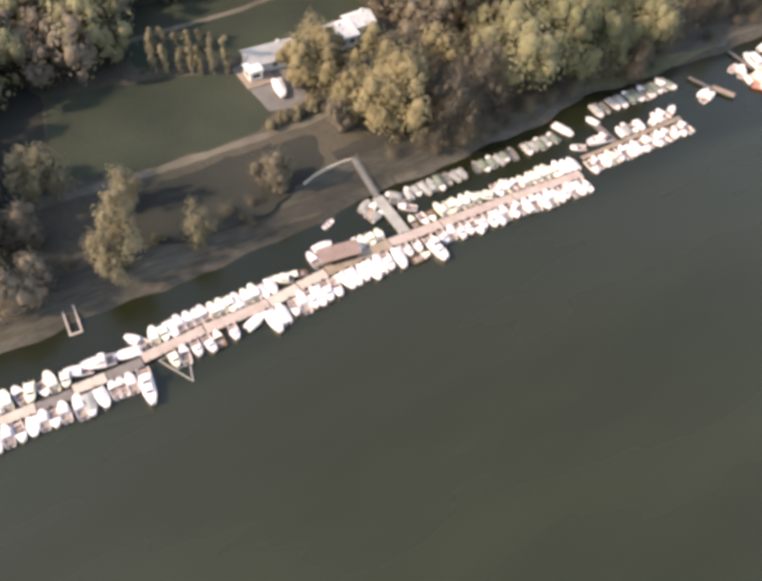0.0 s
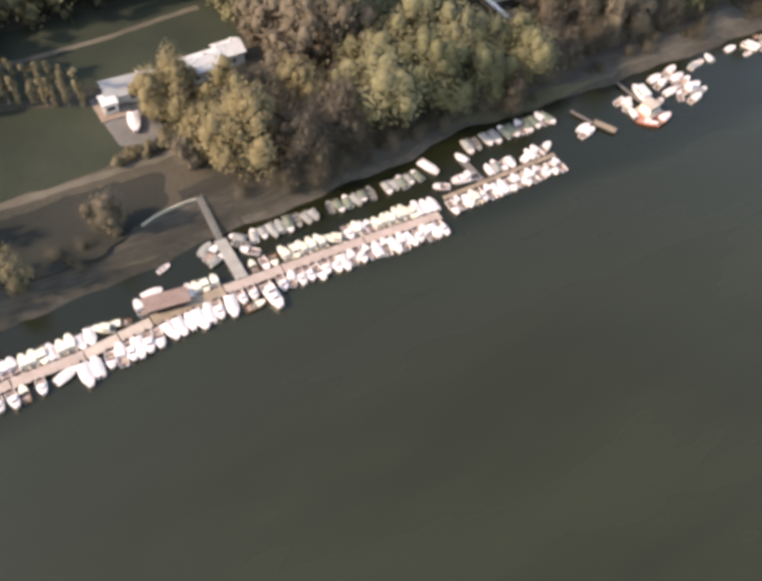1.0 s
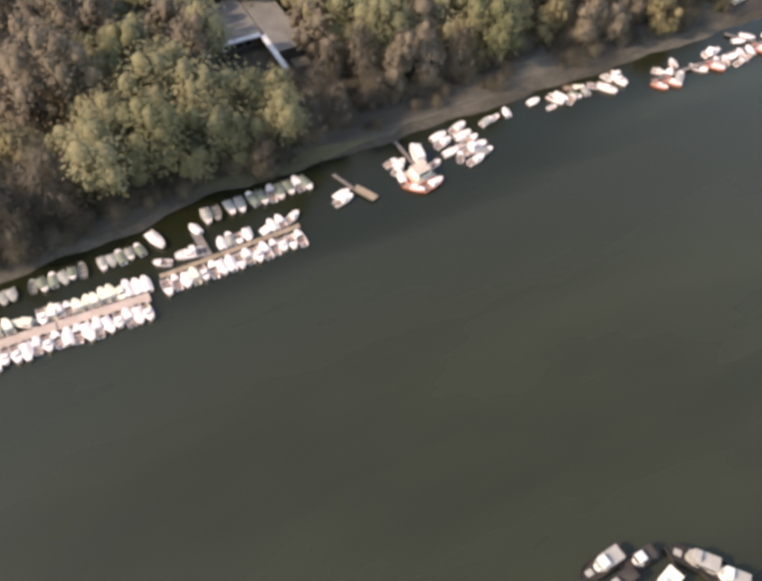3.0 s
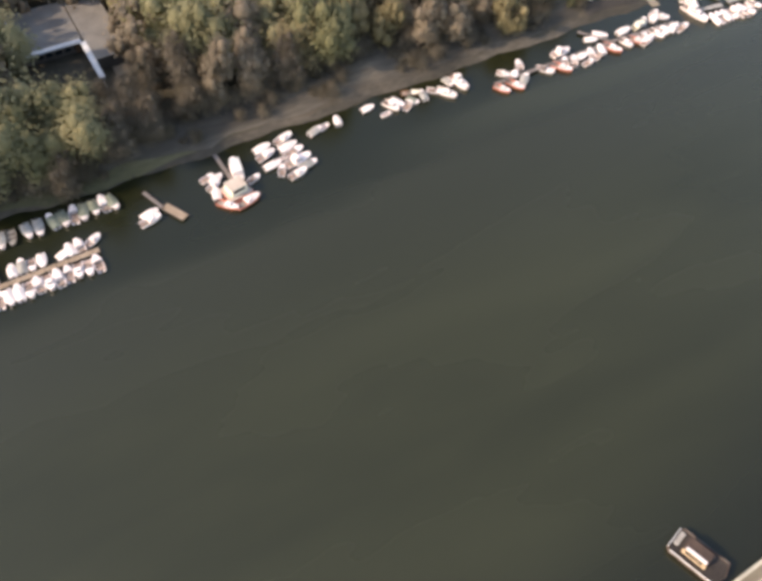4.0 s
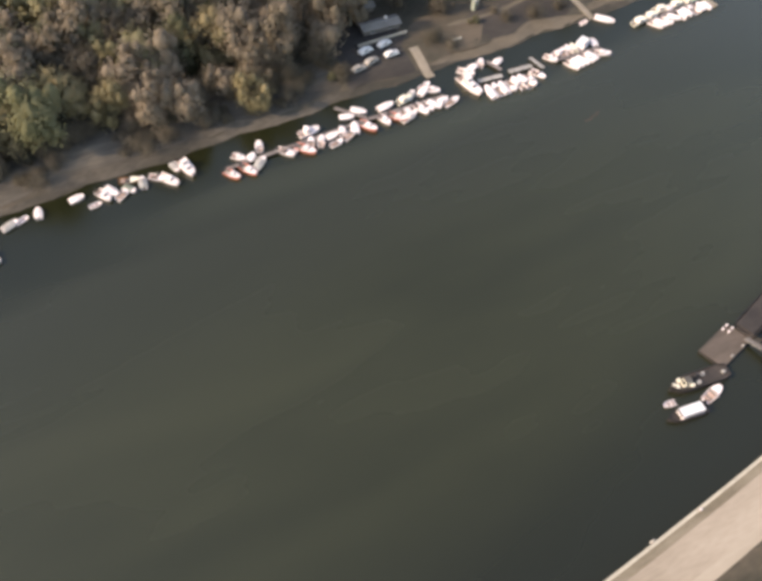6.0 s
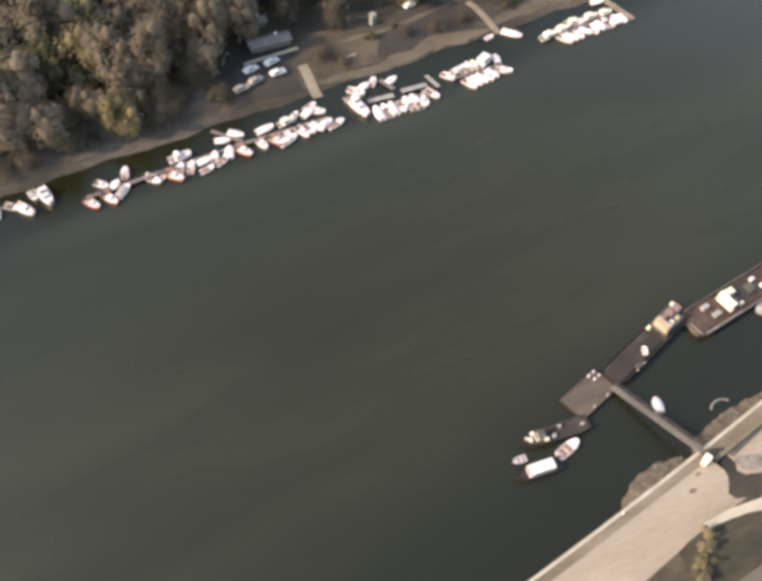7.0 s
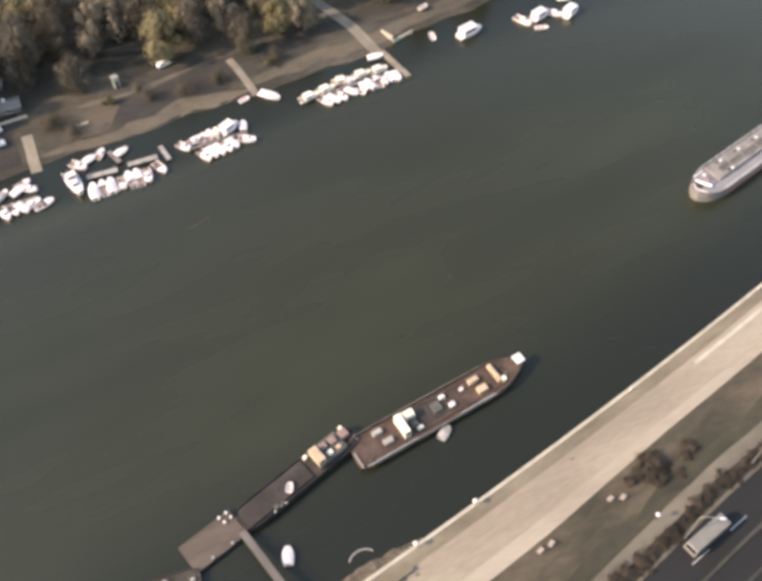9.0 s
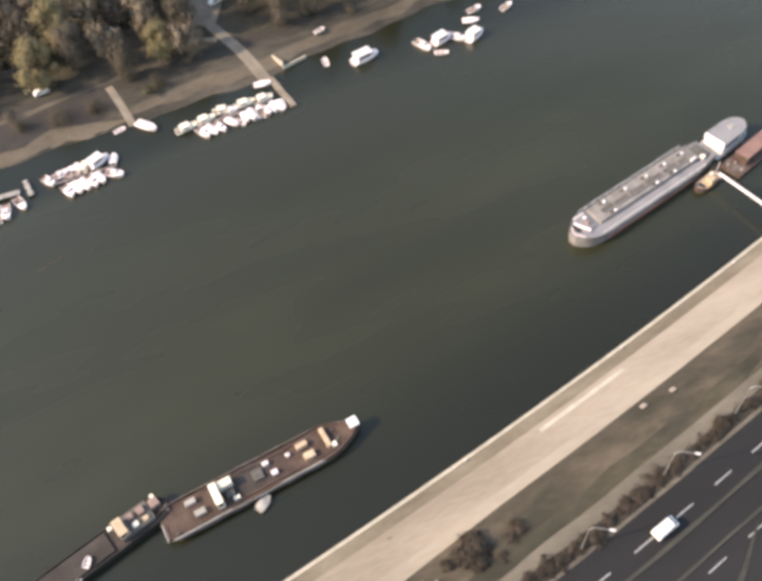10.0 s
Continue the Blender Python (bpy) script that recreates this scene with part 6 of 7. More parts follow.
quay_launch(172.6, -4.2, 130, 9.0, 3.2, SHIPGREY, SHIPWHITE, "dark-hulled launch with a grey roof")

# floats on the river
nt = thing("fishing_net", "rusty-red net with cork floats just awash", "net", pose(325.6, 75.4, 0, 0, 0, 14))
for x, y in ((-2.2, 0.3), (-1.0, -0.2), (0.2, 0.35), (1.3, -0.1), (2.4, 0.3)):
    bm = bmesh.new()
    ball(bm, (x, y, 0.0), 0.24, 0.5, 8)
    part("float", bm, RUSTDECK, nt)
part("rope", tubes(((-2.2, 0.3, 0.02), (-1.0, -0.2, 0.02), 0.07), ((-1.0, -0.2, 0.02), (0.2, 0.35, 0.02), 0.07), ((0.2, 0.35, 0.02), (1.3, -0.1, 0.02), 0.07), ((1.3, -0.1, 0.02), (2.4, 0.3, 0.02), 0.07)), RUSTDECK, nt)

# ---- quay details ----
def bollard(x, d):
    b = thing("quay_bollard", "white-painted iron mooring bollard on the quay edge", "bollard", pose(x, quay_y(x) - d, 3.05), "quay bollards")
    bm = tubes(((0, 0, 0), (0, 0, 0.36), 0.15, 0.13, 10), ((0, 0, 0.36), (0, 0, 0.46), 0.2, 0.18, 10))
    part("post", bm, GELCOAT, b)
    part("base", boxes((0, 0, 0, 0.5, 0.5, 0.05)), STONE, b)


for x in (256, 278, 296.5, 377, 410, 438):
    bollard(x, 0.45)


for x0 in (236.9,):
    sheet("quay_steps", [x0 + 0.6 * i for i in range(4)], [lambda x: (quay_y(x) - 0.1, 3.16), lambda x: (quay_y(x) - 2.4, 3.12)], STONE, "short stone step cut across the quay edge", "steps", skirt=0.12)
for x in (250.6, 231.0, 268.2):
    b = thing("mooring_fender", "pale tyre fender hung on the quay wall", "fender", pose(x, quay_y(x) + 0.35, 2.3), "quay fenders")
    part("ring", tubes(((0, -0.15, 0), (0, 0.15, 0), 0.5, 0.5, 14)), SHIPGREY, b)
    part("chain", tubes(((0, 0, 0.5), (0, -0.3, 0.85), 0.04)), STEEL, b)


def park_lamp(x, y, z):
    b = thing("park_lamp", "short post lamp with a white globe", "lamp", pose(x, y, z), "park lamps")
    part("post", tubes(((0, 0, 0), (0, 0, 2.6), 0.07, 0.05, 8)), DARK, b)
    bm = bmesh.new()
    ball(bm, (0, 0, 2.85), 0.34)
    part("globe", bm, GELCOAT, b, "white glass globe")


for x, y in ((331.0, -18.8), (337.3, -15.4), (320.4, -18.0), (318.0, -17.9), (366.2, -17.4), (336.0, -16.8)):
    park_lamp(x, y, 3.4)
for x in (332.9, 344.0):
    b = thing("quay_light", "low quay light with a white globe", "lamp", pose(x, quay_y(x) - 0.25, 3.08), "quay lights")
    part("post", tubes(((0, 0, 0), (0, 0, 1.0), 0.08, 0.06, 8)), DARK, b)
    bm = bmesh.new()
    ball(bm, (0, 0, 1.3), 0.4)
    part("globe", bm, GELCOAT, b, "white glass globe")
for x, d, a in ((348.8, 11.6, 20), (350.8, 11.8, 25), (362.6, 12.0, 20), (364.4, 13.0, 20), (406.7, 10.4, 12), (412.5, 11.3, 12)):
    bn = thing("park_bench", "weathered slatted park bench on the verge", "bench", pose(x, quay_y(x) - d, 3.0 + 0.114 * (d - 10.7), 0, 0, a), "park benches")
    for k in range(3):
        part("seat_slat", boxes((0, -0.2 + 0.2 * k, 0.44, 1.0, 0.12, 0.05)), DECKS["pale"], bn)
    part("backrest", boxes((0, -0.36, 0.6, 1.0, 0.05, 0.25)), DECKS["pale"], bn)
    for sx in (-0.4, 0.4):
        part("leg", boxes((sx, 0, -0.15, 0.1, 0.5, 0.6)), STONE, bn)


def street_lamp(x, y):
    b = thing("street_lamp", "tall grey steel street lamp with an arm over the road", "lamp", pose(x, y, 4.0), "street lamps")
    part("mast", tubes(((0, 0, 0), (0, 0, 7.6), 0.13, 0.08, 8)), STEEL, b)
    part("arm", tubes(((0, 0, 7.6), (0.5, -0.2, 8.2), 0.07), ((0.5, -0.2, 8.2), (ARM[0], ARM[1], 8.3), 0.06)), STEEL, b)
    part("lantern", boxes((ARM[0] + 0.2, ARM[1] - 0.1, 8.2, 0.8, 0.34, 0.18, math.atan2(ARM[1], ARM[0])), bevel=0.05), SHIPWHITE, b)


ARM = (2.3, -1.5)
for x, y in ((368.4, -21.6), (385.1, -16.9), (402.0, -12.9), (418.2, -9.2), (435.0, -5.0), (452.0, -0.6)):
    street_lamp(x, y)


def rubble_apron(x0, x1, reach, seed, skew=1.0):
    """Loose stones heaped against the quay foot."""
    r = random.Random(seed)
    ob = thing("stone_apron", "heaped grey-brown rubble stones at the quay foot", "stone bank")
    bm = bmesh.new()
    xs = [x0 + (x1 - x0) * i / 28 for i in range(29)]
    env = lambda x: max(0.0, math.sin(math.pi * min(1.0, max(0.0, (x - x0) / (x1 - x0))) ** skew)) ** 0.5 * (1 + 0.22 * noise.noise((x * 0.55, seed, 0)))
    loft(bm, [[(x, quay_y(x) + reach * env(x) * k + 0.2, 1.6 * (1 - k) ** 0.8 * env(x) - 0.4 * k + 0.1 * r.random()) for x in xs] for k in (0, 0.25, 0.5, 0.75, 1.0)])
    part("bank", bm, APRON, ob)
    bm = bmesh.new()
    loft(bm, [[(x, quay_y(x) + reach * env(x) * k + 0.2, z) for k, z in ((0.8, 0.45), (0.81, 0.8), (0.93, 0.75), (0.97, -0.4))] for x in xs])
    part("rim", bm, RIMSTONE, ob, "pale worn stone rim")
    protos = []
    for s in range(5):
        bm = bmesh.new()
        bmesh.ops.create_icosphere(bm, subdivisions=1, radius=0.24)
        for v in bm.verts:
            v.co *= r.uniform(0.7, 1.25)
            v.co.z *= 0.7
        protos.append(part("stone", bm, RUBBLE, ob).data)
    for o in list(ob.children)[1:]:
        x = r.uniform(x0, x1)
        o.location = (x, quay_y(x) + reach * 0.5 * env(x), 0.75 * env(x))
    for s in range(90):
        x, k = r.uniform(x0 + 0.5, x1 - 0.5), r.random() * 0.74
        o = new("stone", protos[s % 5])
        o.parent = ob
        o.location = (x, quay_y(x) + reach * env(x) * k * 0.96 + 0.2, 1.5 * (1 - k) ** 0.8 * env(x) - 0.25 * k)
        o.rotation_euler = (r.uniform(0, 6), r.uniform(0, 6), r.uniform(0, 6))
        k2 = r.uniform(0.7, 1.6)
        o.scale = (k2, k2, k2)


rubble_apron(298.0, 313.6, 3.6, 1)
rubble_apron(314.6, 336.5, 3.1, 2, 0.7)


# ---- vehicles ----
def vehicle(name, label, x, y, z, heading, L, W, H, paint, kind, group=""):
    ob = thing(name, label, "vehicle", pose(x, y, z, 0, 0, heading), group)
    bm = bmesh.new()
    if kind == "car":
        prof = [(-0.5, 0.28), (-0.5, 0.6), (-0.47, 0.66), (-0.32, 1.0), (0.08, 1.0), (0.25, 0.66), (0.46, 0.58), (0.5, 0.45), (0.5, 0.24)]
    elif kind == "van":
        prof = [(-0.5, 0.16), (-0.5, 0.96), (-0.47, 1.0), (0.24, 1.0), (0.38, 0.62), (0.48, 0.52), (0.5, 0.4), (0.5, 0.16)]
    else:
        prof = [(-0.5, 0.12), (-0.5, 0.95), (-0.48, 1.0), (0.47, 1.0), (0.5, 0.9), (0.5, 0.12)]
    loft(bm, [[(u * L, s * W / 2 * (1 if v < 0.62 else 0.86 if kind == "car" else 0.95), v * H) for u, v in prof] for s in (-1, 1)], closed=True)
    bmesh.ops.bevel(bm, geom=list(bm.edges), offset=0.05, segments=2, affect="EDGES")
    body = part("body", bm, paint, ob)
    g0, g1 = {"car": (-0.28, 0.08), "van": (0.0, 0.24), "bus": (-0.44, 0.42)}[kind]
    for s in (-1, 1):
        part("side_window", boxes(((g0 + g1) / 2 * L, s * (W / 2 * (0.93 if kind == "car" else 0.975)), H * 0.66, (g1 - g0) * L, 0.05, H * 0.24)), GLASS, ob, "dark side window")
    fx = {"car": (0.17, 0.83), "van": (0.32, 0.82), "bus": (0.5, 0.7)}[kind]
    b2 = bmesh.new()
    box(b2, 0, 0, -0.02, 0.9 * H * 0.34 if kind != "bus" else H * 0.35, W * 0.78, 0.04)
    bmesh.ops.transform(b2, matrix=Matrix.Translation((fx[0] * L + 0.02, 0, fx[1] * H + 0.03)) @ Matrix.Rotation(radians(38 if kind == "car" else 52 if kind == "van" else 90), 4, "Y"), verts=b2.verts)
    part("windscreen", b2, GLASS, ob, "dark windscreen")
    for sx in (-0.31, 0.31):
        for s in (-1, 1):
            w = part("wheel", tubes(((sx * L, s * (W / 2 - 0.2), 0.31), (sx * L, s * (W / 2 + 0.01), 0.31), 0.31, 0.31, 14)), RUBBER, ob)
            part("hub", tubes(((sx * L, s * (W / 2 + 0.012), 0.31), (sx * L, s * (W / 2 + 0.03), 0.31), 0.17, 0.15, 10)), STEEL, w)
    return ob


def road_pose(x, d):
    return x, quay_y(x) - d, math.degrees(math.atan2(quay_y(x + 1) - quay_y(x - 1), 2))


x, y, a = road_pose(371.0, 24.9)
vehicle("bus", "long grey-roofed bus on the dark road", x, y, 4.0, a + 180, 7.4, 2.1, 2.4, ROOFGREY, "bus")
x, y, a = road_pose(397.2, 26.6)
vehicle("van", "white delivery van on the dark road", x, y, 4.0, a, 4.0, 1.6, 1.8, CARWHITE, "van")
x, y, a = road_pose(381.2, 29.8)
vehicle("car", "small red car on the dark road", x, y, 4.0, a, 3.6, 1.55, 1.35, REDPAINT, "car")
for x, y, a, paint in ((288.0, 119.3, 14, "white"), (293.5, 119.7, 16, "white"), (293.3, 115.5, 4, "white"), (287.6, 115.4, 16, "grey"), (283.6, 114.5, 8, "grey")):
    vehicle("car", f"{paint} saloon car parked on bare ground", x, y, far_z(x, y) + 0.06, a, 3.9, 1.6, 1.35, CARWHITE if paint == "white" else SHIPGREY, "car", "parked cars")
vehicle("car", "small white car parked under a golden tree", 334.2, 124.7, 2.5, 10, 3.4, 1.5, 1.3, CARWHITE, "car", "parked cars")

# ---- slipways and walls of the far bank ----
def slipway(pts, width, label, level=0.0):
    bm = bmesh.new()
    rr = []
    fine = []
    for (xa, ya), (xb, yb) in zip(pts, pts[1:]):
        fine += [(xa + (xb - xa) * i / 6, ya + (yb - ya) * i / 6) for i in range(6)]
    fine.append(pts[-1])
    for i, (x, y) in enumerate(fine):
        (xa, ya), (xb, yb) = fine[max(0, i - 1)], fine[min(len(fine) - 1, i + 1)]
        n = Vector((-(yb - ya), xb - xa)).normalized() * width / 2
        z = level if level else max(0.14, far_z(x, y) + 0.16)
        rr.append([(x + n.x, y + n.y, z), (x - n.x, y - n.y, z), (x - n.x, y - n.y, z - 0.5), (x + n.x, y + n.y, z - 0.5)])
    loft(bm, rr, closed=True)
    return tagged(part("slipway", bm, SLIP), label, "slipway", kind="structure")


slipway([(299.8, 116), (299.6, 112), (299.3, 109), (299.2, 106)], 2.4, "pale concrete boat slipway")
slipway([(348.5, 119.6), (349.1, 115.5), (349.8, 111), (350.3, 107.2)], 1.7, "pale concrete boat slipway")
slipway([(373.4, 142.5), (376.2, 131.4), (379.2, 119.4), (381.4, 110.5), (382.4, 106.6)], 2.8, "long pale concrete ramp down to the water")
slipway([(383.0, 107.6), (384.4, 96.0)], 1.4, "narrow grey jetty running out from the ramp", 0.5)
slipway([(376, 124.5), (372, 126.5), (369, 127)], 1.6, "pale concrete side path")
def footpath(pts, width, label):
    bm = bmesh.new()
    fine = []
    for (xa, ya), (xb, yb) in zip(pts, pts[1:]):
        fine += [(xa + (xb - xa) * i / 8, ya + (yb - ya) * i / 8) for i in range(8)]
    fine.append(pts[-1])
    rr = []
    for i, (x, y) in enumerate(fine):
        w = width * (0.62 + 0.7 * noise.noise((x * 0.22, y * 0.22, 5))) * min(1.0, (i + 1) / 5, (len(fine) - i) / 5)
        z = far_z(x, y) + 0.1
        rr.append([(x, y + w, z), (x, y - w, z), (x, y - w, z - 0.2), (x, y + w, z - 0.2)])
    loft(bm, rr, closed=True)
    return tagged(part("footpath", bm, TRACK), label, "path", kind="structure")


footpath([(312, 119.6), (317.4, 119.3), (323.0, 118.9), (329.3, 119.0), (333.6, 119.9), (341.5, 120.9), (348.6, 121.4), (355.4, 122.7)], 1.1, "pale trodden path along the bank")
footpath([(322.0, 137.4), (328.4, 137.0), (334.4, 136.0)], 1.0, "pale trodden path among bare trees")
footpath([(262, 114.8), (269, 115.6), (275, 116.2), (282.4, 116.1)], 0.7, "faint trodden path below the wood")
patch("paved_yard", [(371.6, 134.5), (372.6, 146), (383, 146), (382.0, 138.6), (377.6, 130.6), (375, 131)], 2.69, SLIP, "pale paved yard at the head of the ramp", "paving", 0.3)
for p, q in (((385.9, 113.3), (387.1, 109.6)), ((387.1, 109.6), (393.2, 111.0)), ((287.4, 122.1), (301.4, 121.9)), ((310.5, 114.2), (313.1, 114.1))):
    bm = bmesh.new()
    a = math.atan2(q[1] - p[1], q[0] - p[0])
    box(bm, (p[0] + q[0]) / 2, (p[1] + q[1]) / 2, far_z(*p) - 0.6, math.hypot(q[0] - p[0], q[1] - p[1]), 0.42, 1.2, a)
    tagged(part("retaining_wall", bm, COPING), "low pale retaining wall on the bank", "wall", kind="structure")


# ---- houses of the far bank ----
def gable_house(name, label, x, y, rz, lx, ly, eave, ridge, wall, roof, windows=3, door=True, z=2.5, over=0.5):
    ob = thing(name, label, "house", pose(x, y, z, 0, 0, rz))
    bm = bmesh.new()
    sec = [(-ly / 2, 0), (-ly / 2, eave), (0, ridge - 0.12), (ly / 2, eave), (ly / 2, 0)]
    loft(bm, [[(s * lx / 2, u, v) for u, v in sec] for s in (-1, 1)], closed=True)
    part("wall", bm, wall, ob)
    for s in (-1, 1):
        k = (ridge - eave) / (ly / 2)
        e = (s * (ly / 2 + over), eave - k * over)
        bm = bmesh.new()
        loft(bm, [[(t * (lx / 2 + over), 0, ridge), (t * (lx / 2 + over), e[0], e[1]), (t * (lx / 2 + over), e[0], e[1] + 0.18), (t * (lx / 2 + over), 0, ridge + 0.18)] for t in (-1, 1)], closed=True)
        part("roof", bm, roof, ob)
    part("chimney", boxes((lx * 0.2, 0.5, ridge - 0.3, 0.6, 0.6, 1.0)), PLASTER, ob)
    for s in (-1, 1):
        for i in range(windows):
            u = -lx / 2 + lx * (i + 0.5) / windows
            w = part("window", boxes((u, s * (ly / 2 + 0.02), eave * 0.35, 1.2, 0.06, 1.1)), GLASS, ob, "dark window pane")
            part("frame", boxes((u, s * (ly / 2 + 0.03), eave * 0.35 - 0.1, 1.4, 0.08, 0.1), (u, s * (ly / 2 + 0.03), eave * 0.35 + 1.1, 1.4, 0.08, 0.1), (u, s * (ly / 2 + 0.05), eave * 0.35, 0.06, 0.06, 1.1)), PLASTER, w)
    if door:
        part("door", boxes((-lx / 2 - 0.02, 0.4, 0, 0.06, 0.95, 2.0)), VARNISH, ob)
        part("gable_window", boxes((-lx / 2 - 0.02, -1.2, 1.0, 0.06, 1.0, 1.1)), GLASS, ob)
    return ob


gable_house("house", "white single-storey house with a pale grey roof", 65.0, 153.4, -3, 11.8, 6.2, 2.9, 4.6, PLASTER, ROOFPALE)
tr = thing("terrace", "red-brown tiled terrace with a white pavilion", "terrace", pose(59.6, 149.2, 2.6))
part("slab", boxes((0, 0, 0, 7.4, 6.4, 0.3), bevel=0.04), TERRACE, tr)
part("pavilion", boxes((-0.6, 0.6, 0.3, 3.2, 3.6, 2.5), bevel=0.04), PLASTER, tr)
part("pavilion_roof", boxes((-0.6, 0.6, 2.8, 3.8, 4.2, 0.2), bevel=0.03), ROOFWHITE, tr)
part("pavilion_window", boxes((-2.22, 0.6, 1.1, 0.05, 2.0, 1.0), (-0.6, -1.22, 1.1, 1.8, 0.05, 1.0)), GLASS, tr)
gable_house("house", "long white-roofed house with shaded walls", 81.6, 153.3, 3, 10.8, 6.6, 3.2, 4.5, PLASTER, ROOFWHITE, 4)
gable_house("house", "taller white-roofed annexe beside a long house", 90.2, 155.2, 3, 5.8, 5.6, 3.6, 5.0, PLASTER, ROOFWHITE, 1, False)
moor("white", 62.2, 142.6, -102, 6.4, z=3.0, group="boats ashore")
cr = thing("boat_cradle", "timber cradle under a boat ashore", "cradle", pose(62.3, 142.8, 2.6, 0, 0, -102))
part("beam", boxes((-1.6, 0, 0, 0.3, 1.8, 0.24), (1.6, 0, 0, 0.3, 1.4, 0.24)), VARNISH, cr)
# flat-roofed L-shaped building with white fascia
cb = thing("club_building", "flat grey-roofed L-shaped building with white fascia", "building", pose(0.8, -1.0, 2.5))
# wall in the lot's dull colour: shade below the roof edge painted in
part("wall", boxes((151.6, 161.2, 0, 13.6, 16.0, 3.2), (163.0, 156.9, 0, 6.8, 24.4, 3.2)), LOT, cb, "plaster wall with its shade painted dull and dark")
part("roof", boxes((151.8, 161.4, 3.2, 14.0, 16.6, 0.3)), ROOFGREY, cb)
part("roof", boxes((163.2, 156.9, 3.2, 8.2, 25.4, 0.3)), ROOFGREY, cb)
part("terrace", boxes((164.6, 142.4, 0, 4.2, 3.8, 0.25), bevel=0.04), SLIP, cb, "weathered concrete terrace")
for x, y in ((158.9, 137.8), (158.9, 141.2)):
    part("post", tubes(((x, y, 0), (x, y, 3.0), 0.08)), PLASTER, cb)
part("fascia", boxes((151.2, 152.5, 3.15, 14.4, 1.3, 0.45), (158.7, 144.6, 3.15, 1.3, 14.4, 0.45), (144.6, 166.6, 3.0, 0.5, 5.6, 0.6), bevel=0.03), ROOFWHITE, cb, "white roof fascia")
for i in range(6):
    part("window", boxes((146.3 + 2.2 * i, 153.14, 1.0, 1.5, 0.06, 1.3)), GLASS, cb)
for i in range(6):
    part("window", boxes((159.56, 145.6 + 1.2 * i, 1.0, 0.06, 0.9, 1.3)), GLASS, cb)
part("door", boxes((157.4, 153.14, 0, 1.0, 0.07, 2.1)), VARNISH, cb)
gable_house("shed", "low grey-roofed shed among trees", 295.8, 126.4, -5, 9.8, 3.2, 1.7, 2.3, LOT, ROOFGREY, 2, False)
gable_house("shed", "small grey-roofed shed among trees", 295.6, 135.4, -8, 5.6, 2.2, 1.7, 2.2, LOT, ROOFGREY, 1, False)
hut = thing("garden_hut", "narrow pale green hut at the wood's edge", "hut", pose(322.2, 122.4, 2.5, 0, 0, 12))
part("wall", boxes((0, 0, 0, 1.3, 1.2, 2.9), bevel=0.03), PALEGREEN, hut)
part("roof", boxes((0, 0, 2.9, 1.6, 1.5, 0.14), bevel=0.03), SHIPGREY, hut)
part("door", boxes((0, -0.61, 0.05, 0.75, 0.05, 1.95)), BROWNDECK, hut)
gable_house("shed", "small pale-roofed shed among bare trees", 353.4, 136.4, 8, 4.2, 2.8, 1.9, 2.6, PLASTER, ROOFPALE, 1, False)
vehicle("van", "white van parked among the trees", 360.6, 145.2, 2.5, 70, 4.2, 1.7, 1.9, CARWHITE, "van", "parked cars")
vehicle("car", "white saloon car on the paved yard", 380.4, 138.8, 2.69, 20, 3.9, 1.6, 1.35, CARWHITE, "car", "parked cars")
moor("dinghy", 399.1, 116.4, 15, 2.6, z=1.9, group="boats ashore")

# ---- trees ----
def crown_arrays(seed, radius, height, base, clumps, per, leaf, lean=0.0, slim=0.72, clump_r=0.26):
    """Leaf sprays gathered in clumps inside an uneven crown; returns corner points (n, 4, 3) and the clump centres."""
    r = np.random.RandomState(seed)
    cs = []
    while len(cs) < clumps:
        t, a, u = r.rand(), r.rand() * 2 * np.pi, r.rand() ** 0.45
        env = np.sin(np.pi * (0.12 + 0.80 * t)) ** slim * (1 + 0.28 * np.sin(2 * a + seed) + 0.2 * np.sin(3 * a + 2 * seed))
        cs.append((radius * env * u * np.cos(a) + lean * t, radius * env * u * np.sin(a), base + (height - base) * t * (0.92 + 0.08 * np.cos(a))))
    cs = np.array(cs)
    rc = radius * clump_r * (0.7 + 0.7 * r.rand(clumps))
    d = r.randn(clumps, per, 3)
    d /= np.linalg.norm(d, axis=2, keepdims=True)
    pos = cs[:, None] + d * (rc[:, None] * (0.30 + 1.10 * r.rand(clumps, per)))[..., None] * (0.9, 0.9, 1.25)
    mid = np.array((0.0, 0.0, base + (height - base) * 0.45))
    away = (cs - mid) / (radius, radius, (height - base) * 0.5)
    nrm = 0.26 * d + 0.80 * away[:, None] + 0.10 * r.randn(clumps, per, 3)
    nrm[..., 2] += 0.6
    nrm /= np.linalg.norm(nrm, axis=2, keepdims=True)
    h = r.randn(clumps, per, 3)
    u = np.cross(nrm, h)
    u /= np.linalg.norm(u, axis=2, keepdims=True)
    v = np.cross(nrm, u)
    s = leaf * (0.55 + 0.9 * r.rand(clumps, per))[..., None]
    quad = np.stack([pos - u * s, pos - v * s * 0.6, pos + u * s, pos + v * s * 0.6], 2).reshape(-1, 4, 3)
    return quad, cs, rc


